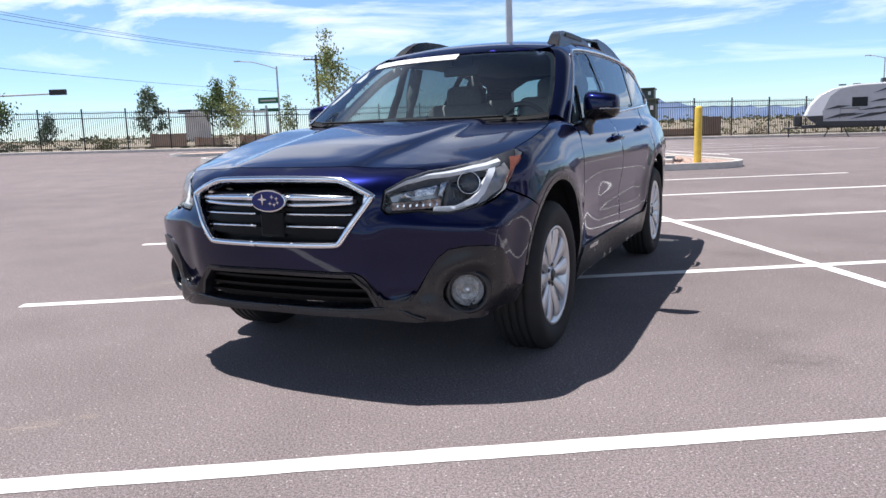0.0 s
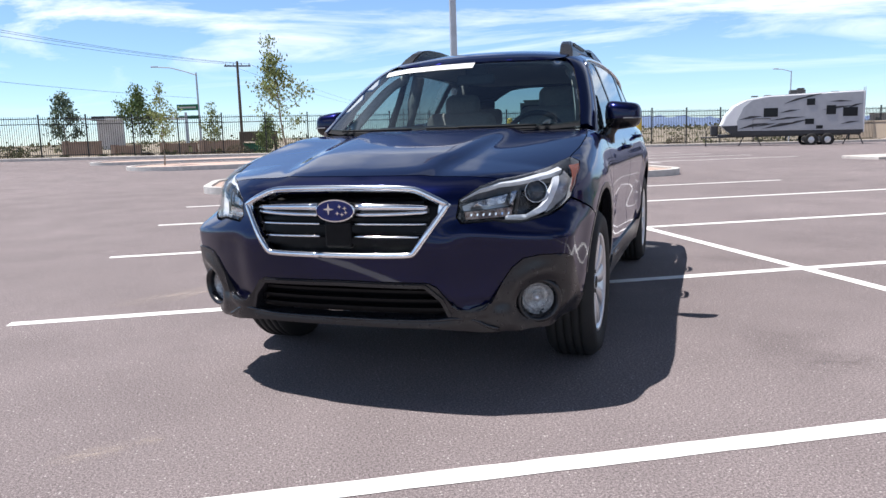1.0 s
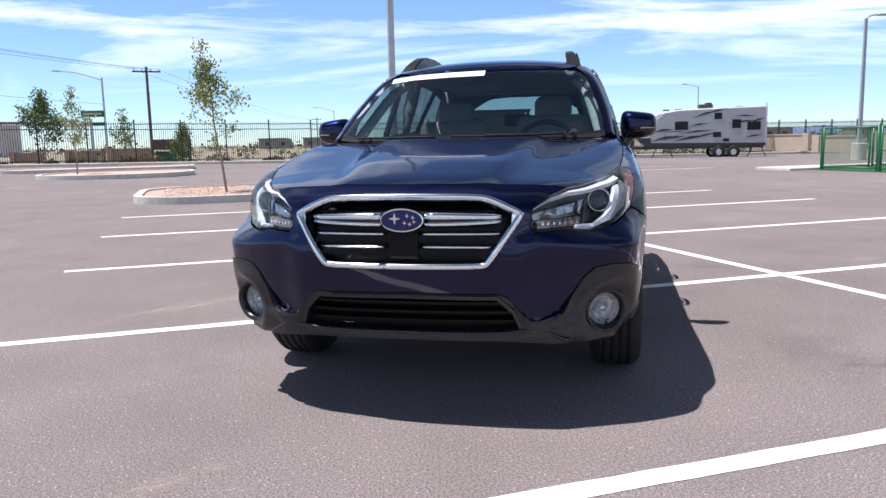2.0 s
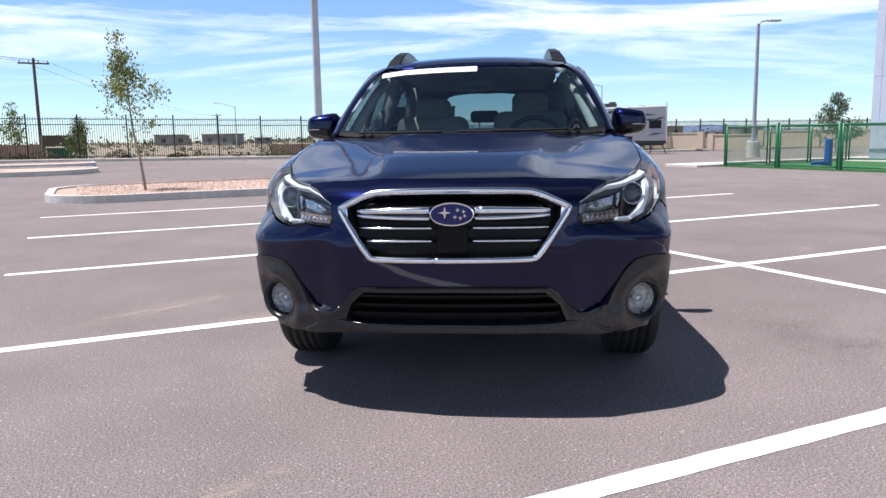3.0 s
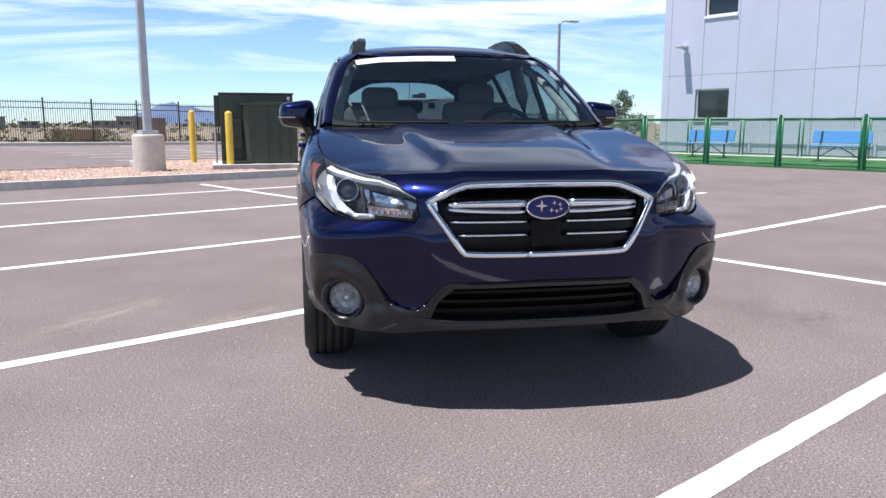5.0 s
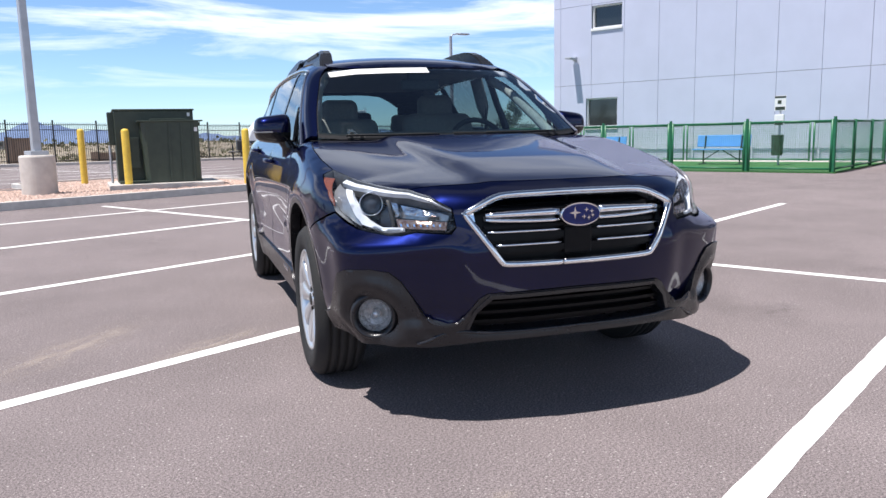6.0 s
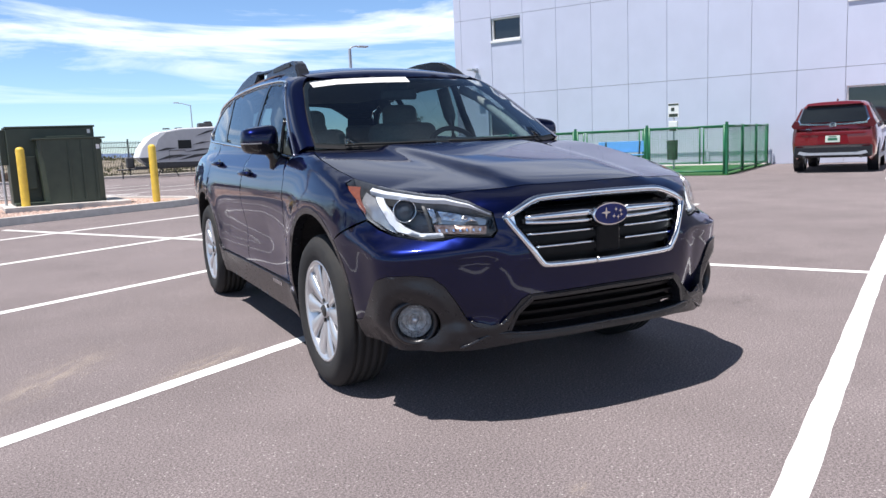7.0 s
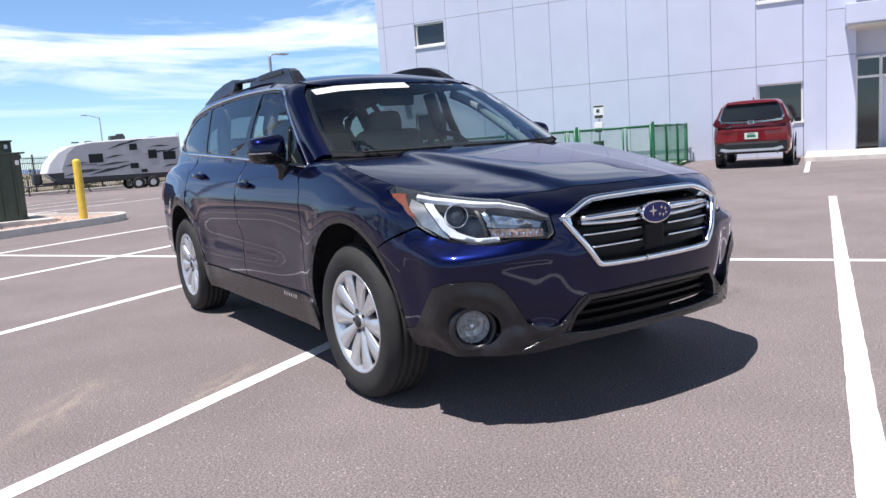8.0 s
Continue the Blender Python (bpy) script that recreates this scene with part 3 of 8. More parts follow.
def building():
    top = 8.6
    root = thing("office_building", ENV, "two-storey building clad in pale blue-grey metal panels", "building", kind="structure")
    part("wall_core", wall_with("wall", -26.0, CORNER_B - 0.02, -0.2, top - 0.05, HOLES + ((-7.6, -0.2, -2.16, 3.66),), WALL_A + 0.05, 0.28), WALLJOINT, root)
    part("side_wall", bm_box(18.0, 0.3, top + 0.2, (WALL_A + 9.35, CORNER_B - 0.2, -0.2)), WALLPANEL, root)
    part("back_wall", bm_box(0.3, 40.0, top + 0.2, (WALL_A + 18.3, CORNER_B - 20.4, -0.2)), WALLPANEL, root)
    part("roof", bm_box(18.0, 40.0, 0.25, (WALL_A + 9.4, CORNER_B - 20.4, top - 0.35)), CONCRETE, root)
    part("parapet_cap", bm_box(0.42, 40.4, 0.06, (WALL_A + 0.12, CORNER_B - 20.2, top), 0.01), WHITETRIM, root)
    # cladding panels with open joints, cut round the windows
    rows = ((-0.05, 0.0), (0.0, 2.82), (2.82, 5.69), (5.69, top))
    gap = 0.012
    b = CORNER_B
    first = 0.30
    cols = [(CORNER_B - first, CORNER_B)]
    x = CORNER_B - first
    while x > -1.3:
        cols.append((x - PANEL_W, x))
        x -= PANEL_W
    cols = [c for c in cols if c[1] > -1.3]
    cols[-1] = (-1.40, cols[-1][1])
    for c0, c1 in cols:
        for z0, z1 in rows[1:]:
            cut = [h for h in HOLES if h[0] < c1 - 0.08 and h[2] > c0 + 0.08 and h[1] < z1 and h[3] > z0]
            spans = [(c0 + gap / 2, c1 - gap / 2, z0 + gap / 2, z1 - gap / 2)]
            for h in cut:
                nxt = []
                for s in spans:
                    s0, s1, t0, t1 = s
                    lo, hi = max(s0, h[0]), min(s1, h[2])
                    if lo - s0 > 0.02:
                        nxt.append((s0, lo, t0, t1))
                    if s1 - hi > 0.02:
                        nxt.append((hi, s1, t0, t1))
                    if h[1] - t0 > 0.02:
                        nxt.append((lo, hi, t0, h[1]))
                    if t1 - h[3] > 0.02:
                        nxt.append((lo, hi, h[3], t1))
                spans = nxt
            bm = bmesh.new()
            for s0, s1, t0, t1 in spans:
                bm_box(0.05, s1 - s0, t1 - t0, (WALL_A + 0.024, (s0 + s1) / 2, t0), bm=bm)
            part("panel", bm, WALLPANEL, root)
    for b0, z0, b1, z1 in HOLES:
        w = part("window", bm_box(0.012, b1 - b0, z1 - z0, (WALL_A + 0.17, (b0 + b1) / 2, z0)), DARKGLASS, root, "dark reflective window pane")
        bm = bmesh.new()
        for s in ((b0 + 0.025, 0.05, z0, z1 - z0), (b1 - 0.025, 0.05, z0, z1 - z0)):
            bm_box(0.10, s[1], s[3], (WALL_A + 0.13, s[0], s[2]), bm=bm)
        for z in (z0, z1 - 0.05):
            bm_box(0.10, b1 - b0 - 0.1, 0.05, (WALL_A + 0.13, (b0 + b1) / 2, z), bm=bm)
        part("frame", bm, WHITETRIM, w)
        part("sill", bm_box(0.20, b1 - b0 + 0.04, 0.09, (WALL_A + 0.05, (b0 + b1) / 2, z0 - 0.09), 0.008), WHITETRIM, w, "projecting white sill")
    # plinth, portal and canopy of the entrance
    for z0, z1 in ((-0.2, 2.88), (2.894, 4.20), (4.214, top)):
        part("portal", bm_box(1.0, 0.76, z1 - z0, (WALL_A + 0.1, -1.78, z0), 0.006), WALLPANEL, root)
    part("canopy", bm_box(2.2, 5.6, 0.56, (WALL_A - 0.2, -4.67, 3.66), 0.02), WALLPANEL, root)
    part("canopy_soffit", bm_box(2.14, 5.5, 0.04, (WALL_A - 0.2, -4.67, 3.615)), CONCRETE, root)
    part("upper_wall", bm_box(0.5, 5.6, top - 4.4, (WALL_A + 0.25, -4.96, 4.42)), WALLPANEL, root)
    part("entrance_back", bm_box(0.2, 5.6, 4.1, (WALL_A + 0.85, -4.96, -0.3)), WALLPANEL, root)
    for i, (b, w) in enumerate(((-2.53, 0.58), (-3.47, 1.16), (-4.71, 1.16))):
        d = part("glass_door" if i != 1 else "solid_door", bm_box(0.02, w, 2.15, (WALL_A + 0.70, b, 0.06)), DARKGLASS if i != 1 else WALLPANEL, root, "dark glazed entrance door" if i != 1 else "pale solid entrance door")
        part("transom", bm_box(0.02, w, 0.50, (WALL_A + 0.70, b, 2.29)), DARKGLASS, d)
        bm = bmesh.new()
        for x in (-w / 2 - 0.03, w / 2 + 0.03):
            bm_box(0.09, 0.07, 2.80, (WALL_A + 0.69, b + x, 0.02), bm=bm)
        for z in (0.0, 2.22, 2.79):
            bm_box(0.09, w, 0.07, (WALL_A + 0.69, b, z), bm=bm)
        part("frame", bm, WHITETRIM, d)


building()


def wall_light(b, z):
    root = thing("wall_light", ENV @ pose(WALL_A, b, z), "grey flat wall light fixed to the panelled wall", "wall light", "wall lights")
    part("bracket", bm_box(0.12, 0.12, 0.16, (-0.06, 0, -0.08), 0.012), POLEGREY, root)
    part("lamp_head", bm_box(0.50, 0.26, 0.06, (-0.32, 0, -0.03), 0.015), POLEGREY, root)


wall_light(13.1, 3.80)


def sidewalk():
    bm = bm_prism([(18.7, -30), (22.55, -30), (22.55, -0.85), (18.7, -0.85)], -0.05, 0.13, bevel=0.02)
    tagged(part("pavement", bm, CONC_PALE, m=ENV), "pale concrete walk along the building front", "sidewalk", kind="structure")
    bm = bm_prism([(16.52, 2.55), (22.55, 2.55), (22.55, 14.7), (16.52, 14.7)], -0.05, 0.03)
    tagged(part("lawn", bm, TURF, m=ENV), "bright green artificial turf of the dog run", "artificial turf", kind="structure")
    bm = bm_prism([(21.9, 2.62), (22.56, 2.62), (22.56, 14.6), (21.9, 14.6)], -0.05, 0.05, bevel=0.01)
    tagged(part("pavement", bm, CONC_PALE, m=ENV), "pale concrete mow strip at the wall foot", "sidewalk", kind="structure")
    bm = bm_prism([(15.6, 14.75), (26.0, 14.75), (26.0, 16.2), (15.6, 16.2)], -0.15, 0.08, bevel=0.02)
    tagged(part("pavement", bm, CONC_PALE, m=ENV), "pale concrete walk beside the dog run", "sidewalk", kind="structure")


sidewalk()


def dog_fence():
    root = thing("dog_run_fence", ENV, "green powder-coated frame and mesh fence round the dog run", "fence")
    pts = [(16.60, 2.62 + 2.0 * k) for k in range(7)]
    back = [(16.60 + 1.883 * k, 14.62) for k in range(1, 4)]
    side = [(16.60 + 1.883 * k, 2.62) for k in range(1, 4)]
    runs = list(zip(pts, pts[1:])) + list(zip([pts[-1]] + back, back)) + list(zip([pts[0]] + side, side)) + [((22.25, 2.62 + 2.0 * k), (22.25, 2.62 + 2.0 * (k + 1))) for k in range(6)]
    mesh_v, mesh_f = [], []
    for (a0, b0), (a1, b1) in runs:
        d = Vector((a1 - a0, b1 - b0, 0))
        u = d.normalized()
        n = Vector((-u.y, u.x, 0))
        p, q = Vector((a0, b0, 0)) + u * 0.06, Vector((a1, b1, 0)) - u * 0.06
        panel = bmesh.new()
        for z in (0.10, 1.22):
            bm_rod(p + Vector((0, 0, z)), q + Vector((0, 0, z)), 0.024, seg=8, bm=panel)
        for e in (p, q):
            bm_rod(e + Vector((0, 0, 0.0)), e + Vector((0, 0, 1.26)), 0.030, seg=8, bm=panel)
        part("panel_frame", panel, GREENPAINT, root, smooth=True)
        length = (q - p).length
        for k in range(1, int(length / 0.05)):
            c = p + u * 0.05 * k
            base = len(mesh_v)
            for z in (0.10, 1.22):
                mesh_v += [tuple(c + n * 0.0022 + Vector((0, 0, z))), tuple(c - n * 0.0022 + u * 0.002 + Vector((0, 0, z))), tuple(c - n * 0.0022 - u * 0.002 + Vector((0, 0, z)))]
            mesh_f += [(base + i, base + (i + 1) % 3, base + 3 + (i + 1) % 3, base + 3 + i) for i in range(3)]
        for k in range(1, 22):
            z = 0.10 + 0.05 * k
            base = len(mesh_v)
            for e in (p, q):
                mesh_v += [tuple(e + n * 0.0022 + Vector((0, 0, z))), tuple(e - n * 0.0022 + Vector((0, 0, z + 0.002))), tuple(e - n * 0.0022 + Vector((0, 0, z - 0.002)))]
            mesh_f += [(base + i, base + (i + 1) % 3, base + 3 + (i + 1) % 3, base + 3 + i) for i in range(3)]
    me = bpy.data.meshes.new("wire_mesh")
    me.from_pydata(mesh_v, [], mesh_f)
    me.materials.append(GREENMESH)
    ob = new("wire_mesh", me)
    ob.parent = root
    ob["kind"] = "stuff"
    for (a, b) in pts:
        o = part("post", bm_rod((a, b, 0), (a, b, 1.32), 0.036, seg=12), GREENPAINT, root)


dog_fence()


def bench(a, b, turn):
    root = thing("bench", ENV @ pose(a, b, 0.03, 0, 0, turn), "blue plastic-coated mesh park bench with dark steel legs on turf", "bench", "dog run benches")
    part("seat", bm_box(1.62, 0.40, 0.035, (0, 0, 0.43), 0.012), BLUEPAINT, root)
    part("backrest", bm_box(1.62, 0.035, 0.36, (0, 0.24, 0.52), 0.012, turn=pose(0, 0, 0, -10)), BLUEPAINT, root)
    for x in (-0.55, 0.55):
        bm = bm_path([(x, 0.1, 0), (x, 0.1, 0.43), (x, 0.2, 0.47), (x, 0.27, 0.86)], 0.025)
        bm_rod((x, -0.2, 0.01), (x, 0.3, 0.01), 0.025, bm=bm)
        part("leg", bm, BLACKIRON, root, "black steel leg")
        part("brace", bm_rod((x, 0.1, 0.12), (x * 0.1, 0.05, 0.42), 0.016), BLACKIRON, root)


bench(20.0, 6.57, -90)
bench(20.0, 10.6, -90)


def waste_station():
    root = thing("pet_waste_station", ENV @ pose(19.95, 4.87, 0.03), "post with pet waste sign, bag box and dark green bin", "waste station")
    part("post", bm_box(0.05, 0.05, 1.95, bevel=0.006), POLEGREY, root)
    part("sign", bm_box(0.01, 0.31, 0.42, (-0.035, 0, 1.53), 0.002), WHITETRIM, root, "white notice with dark bands")
    bm = bm_box(0.004, 0.30, 0.05, (-0.043, 0, 1.885))
    bm_box(0.004, 0.26, 0.09, (-0.043, 0, 1.55), bm=bm)
    bm_box(0.004, 0.10, 0.10, (-0.043, 0.02, 1.72), bm=bm)
    part("sign_print", bm, UTILGREEN, root)
    part("bag_box", bm_box(0.10, 0.26, 0.28, (-0.06, 0, 1.14), 0.015), WHITETRIM, root)
    part("bag_slot", bm_box(0.02, 0.22, 0.12, (-0.115, 0, 1.13), 0.006), UTILGREEN, root)
    part("bin", bm_rod((-0.16, 0, 0.28), (-0.16, 0, 0.82), 0.15, 0.165, 20), UTILGREEN, root, "ribbed dark green bin", smooth=False)
    part("bin_lid", bm_rod((-0.16, 0, 0.82), (-0.16, 0, 0.86), 0.17, 0.16, 20), UTILGREEN, root)


waste_station()


def play_hydrant():
    root = thing("dog_fountain", ENV @ pose(17.8, 11.9, 0.03), "bright blue steel pet fountain standing on turf", "fountain")
    part("column", bm_box(0.16, 0.16, 0.80, (0, 0, 0.0), 0.02), BLUEDARK, root)
    part("bowl", bm_rod((-0.15, 0.15, 0.0), (-0.15, 0.15, 0.16), 0.22, 0.25, 20), BLUEDARK, root)


play_hydrant()

# ---- the car's surfaces: plan, side and height lines blended into one body (front axle at the origin, nose towards -y) ----
def blend(k, v):
    """A smooth line through the keys k = [(at, value), ...]."""
    xs, ys = np.array([p[0] for p in k], float), np.array([p[1] for p in k], float)
    v = np.clip(v, xs[0], xs[-1])
    h = np.diff(xs)
    d = np.diff(ys) / h
    m = np.zeros(len(xs))
    m[0], m[-1] = d[0], d[-1]
    for i in range(1, len(xs) - 1):
        if d[i - 1] * d[i] > 0:
            w1, w2 = 2 * h[i] + h[i - 1], h[i] + 2 * h[i - 1]
            m[i] = (w1 + w2) / (w1 / d[i - 1] + w2 / d[i])
    i = np.clip(np.searchsorted(xs, v) - 1, 0, len(xs) - 2)
    t = (v - xs[i]) / h[i]
    return ((2 * t**3 - 3 * t**2 + 1) * ys[i] + (t**3 - 2 * t**2 + t) * h[i] * m[i] + (3 * t**2 - 2 * t**3) * ys[i + 1] + (t**3 - t**2) * h[i] * m[i + 1])


def smax(a, b, k):
    h = np.clip(0.5 + 0.5 * (a - b) / k, 0, 1)
    return b + (a - b) * h + k * h * (1 - h)


def smin(a, b, k):
    return -smax(-a, -b, k)


HALF_WIDTH = [(-1.0, 0.84), (-0.6, 0.872), (-0.3, 0.893), (0.1, 0.898), (0.8, 0.888), (1.8, 0.893), (2.7, 0.900), (3.3, 0.872), (3.9, 0.80)]
SIDE_TUCK = [(0.2, -0.065), (0.36, -0.030), (0.47, -0.012), (0.62, -0.004), (0.78, 0.004), (0.86, 0.004), (0.93, -0.010), (1.02, -0.040), (1.12, -0.085), (1.3, -0.20)]
NOSE = [(0.2, -0.80), (0.29, -0.90), (0.33, -0.930), (0.42, -0.946), (0.55, -0.971), (0.66, -0.982), (0.79, -0.972), (0.86, -0.950), (0.905, -0.905), (0.95, -0.83), (1.1, -0.5)]
HOOD = [(-1.0, 0.855), (-0.93, 0.882), (-0.85, 0.915), (-0.6, 0.968), (-0.2, 1.032), (0.2, 1.084), (0.5, 1.102), (0.8, 1.100), (1.6, 1.09), (3.2, 1.12), (3.9, 1.08)]
TAIL = [(0.2, 3.62), (0.35, 3.80), (0.6, 3.84), (0.8, 3.80), (0.95, 3.74), (1.15, 3.62)]
ROOF = [(0.5, 1.40), (0.85, 1.496), (1.05, 1.545), (1.4, 1.594), (1.9, 1.618), (2.6, 1.603), (3.1, 1.560), (3.4, 1.50), (3.6, 1.45)]
GLASS_LEAN = [(0.95, 0.845), (1.05, 0.812), (1.2, 0.774), (1.35, 0.719), (1.47, 0.671), (1.6, 0.604)]
HUB_Y, HUB_Z, WHEELBASE = 0.0, 0.350, 2.752


def ramp(v):
    v = np.clip(v, 0, 1)
    return v * v * (3 - 2 * v)


def hollow_at(x, z):
    """Depth of the hollow between the lamps' shoulder and the fog lamps."""
    return 0.022 * ramp((0.700 - z) / 0.05) * ramp((z - 0.385) / 0.04) * ramp((x - 0.42) / 0.12)


def lower_body(x, y, z):
    x = np.abs(x)
    r1, r2 = np.hypot(y, z - 0.37), np.hypot(y - WHEELBASE, z - 0.37)
    flare = 0.014 * (np.exp(-((r1 - 0.47) / 0.085) ** 2) + np.exp(-((r2 - 0.47) / 0.085) ** 2))
    press = -0.020 * np.exp(-((z - 0.62) / 0.11) ** 2) * np.clip((y - 0.55) / 0.4, 0, 1) * np.clip((2.4 - y) / 0.4, 0, 1)
    chin = -0.060 * ramp((0.43 - z) / 0.16) * ramp((-0.42 - y) / 0.12)
    side = x - (blend(HALF_WIDTH, y) + blend(SIDE_TUCK, z) + flare + press + chin)
    low = ramp((0.775 - z) / 0.115)
    bow = (0.56 - 0.26 * low) * np.power(np.maximum(x, 1e-6) / 0.9, 3.0 - 0.25 * low)
    front = blend(NOSE, z) + bow + hollow_at(x, z) - y
    crease = 0.021 / (1 + np.exp((x - 0.40 - 0.10 * y) / 0.017)) * np.clip((y + 1.0) / 0.5, 0, 1)
    sag = blend([(-0.5, 0.066), (-0.1, 0.034), (0.3, 0.010), (0.6, 0.025)], y)
    top = z - (blend(HOOD, y) - sag * (x / 0.8) ** 2.5 + crease - 0.010)
    rear = y - (blend(TAIL, z) - 0.22 * (x / 0.9) ** 3)
    f = smax(side, front, 0.065)
    f = smax(f, rear, 0.2)
    f = smax(f, top, 0.06)
    return smax(f, 0.19 - z, 0.06)


def screen(x, z):
    """The windscreen's y."""
    return 0.245 + 1.74 * (z - 1.10) + 0.145 * (np.abs(x) / 0.7) ** 2.2


def cabin(x, y, z):
    x = np.abs(x)
    taper = blend([(0.2, -0.02), (1.0, 0.0), (2.3, 0.005), (3.1, -0.02), (3.6, -0.08)], y)
    side = x - (blend(GLASS_LEAN, z) + taper)
    top = z - (blend(ROOF, y) - 0.045 * (x / 0.6) ** 2.2)
    front = (screen(x, z) - y) / 2.0
    rear = (y - (3.52 - 1.0 * (z - 1.15) - 0.20 * (x / 0.7) ** 2)) / 1.4
    f = smax(side, top, 0.09)
    f = smax(f, 0.97 - z, 0.02)
    f = smax(f, front, 0.035)
    return smax(f, rear, 0.10)


def body(x, y, z):
    return smin(lower_body(x, y, z), cabin(x, y, z), 0.025)


def meet(fn, p, q, n=44):
    """Where the way from p (inside) to q (outside) leaves the surface fn = 0."""
    p, q = np.array(p, float), np.array(q, float)
    a, b = np.zeros(len(p)), np.ones(len(p))
    for _ in range(n):
        c = (a + b) / 2
        w = p + (q - p) * c[:, None]
        out = fn(w[:, 0], w[:, 1], w[:, 2]) > 0
        b, a = np.where(out, c, b), np.where(out, a, c)
    return p + (q - p) * ((a + b) / 2)[:, None]


ROUND_Y = 0.30


def lift(kind, uv, fn):
    """Points of the surface from flat coordinates: side (y, z), top (x, y), front (x, z), round (1.1 times the angle about an upright axis, z), roll (y, 0.55 times the angle about a lengthwise axis)."""
    uv = np.array(uv, float).reshape(-1, 2)
    o, i = np.ones(len(uv)), np.zeros(len(uv))
    if kind == "side":
        return meet(fn, np.c_[i, uv[:, 0], uv[:, 1]], np.c_[o * 1.3, uv[:, 0], uv[:, 1]])
    if kind == "top":
        return meet(fn, np.c_[uv[:, 0], uv[:, 1], o * 0.6], np.c_[uv[:, 0], uv[:, 1], o * 2.0])
    if kind == "front":
        return meet(fn, np.c_[uv[:, 0], o * 0.2 if fn is lower_body else o * 1.7, uv[:, 1]], np.c_[uv[:, 0], -o * 1.4, uv[:, 1]])
    if kind == "rear":
        return meet(fn, np.c_[uv[:, 0], o * 2.0, uv[:, 1]], np.c_[uv[:, 0], o * 4.6, uv[:, 1]])
    if kind == "roll":
        a = uv[:, 1] / 0.55
        return meet(fn, np.c_[o * 0.35, uv[:, 0], o * 0.6], np.c_[0.35 + np.sin(a), uv[:, 0], 0.6 + np.cos(a)])
    a = uv[:, 0] / 1.1
    return meet(fn, np.c_[i, o * ROUND_Y, uv[:, 1]], np.c_[2 * np.sin(a), ROUND_Y - 2 * np.cos(a), uv[:, 1]])


def way_out(fn, p, e=1e-4):
    g = np.stack([fn(*(p + e * d).T) - fn(*(p - e * d).T) for d in np.eye(3)], axis=1)
    return g / np.maximum(np.linalg.norm(g, axis=1), 1e-9)[:, None]


# ---- panels cut from those surfaces ----
from mathutils.geometry import delaunay_2d_cdt


def in_loop(loop, p):
    q = np.array(loop)
    x, y = p[:, 0][:, None], p[:, 1][:, None]
    x0, y0 = q[:, 0][None], q[:, 1][None]
    x1, y1 = np.roll(q[:, 0], -1)[None], np.roll(q[:, 1], -1)[None]
    cross = ((y0 > y) != (y1 > y)) & (x < (x1 - x0) * (y - y0) / np.where(y1 == y0, 1e-12, y1 - y0) + x0)
    return cross.sum(1) % 2 == 1


def dense(loop, res):
    out = []
    for (x0, y0), (x1, y1) in zip(loop, loop[1:] + loop[:1]):
        n = max(1, int(math.hypot(x1 - x0, y1 - y0) / res + 0.5))
        out += [(x0 + (x1 - x0) * k / n, y0 + (y1 - y0) * k / n) for k in range(n)]
    return out


def soft(loop, times=2, cut=0.25):
    """Rounds the corners of a closed outline."""
    for _ in range(times):
        out = []
        for (x0, y0), (x1, y1) in zip(loop, loop[1:] + loop[:1]):
            out += [(x0 + (x1 - x0) * cut, y0 + (y1 - y0) * cut), (x1 + (x0 - x1) * cut, y1 + (y0 - y1) * cut)]
        loop = out
    return loop


def both(half):
    """A closed outline from its half at x >= 0, given from the centre line round to the centre line."""
    return list(half) + [(-x, y) for x, y in reversed(half) if x > 1e-6]


def shrink(loop, d):
    """The outline moved inwards by d."""
    q = np.array(loop)
    e1, e2 = q - np.roll(q, 1, 0), np.roll(q, -1, 0) - q
    area = 0.5 * np.sum(q[:, 0] * np.roll(q[:, 1], -1) - np.roll(q[:, 0], -1) * q[:, 1])
    n1, n2 = np.c_[-e1[:, 1], e1[:, 0]], np.c_[-e2[:, 1], e2[:, 0]]
    n = n1 / np.maximum(np.linalg.norm(n1, axis=1), 1e-9)[:, None] + n2 / np.maximum(np.linalg.norm(n2, axis=1), 1e-9)[:, None]
    l = np.maximum(np.linalg.norm(n, axis=1), 0.5)
    n = n / (l * l / 2)[:, None]
    return [tuple(v) for v in q + n * d * (1 if area > 0 else -1)]


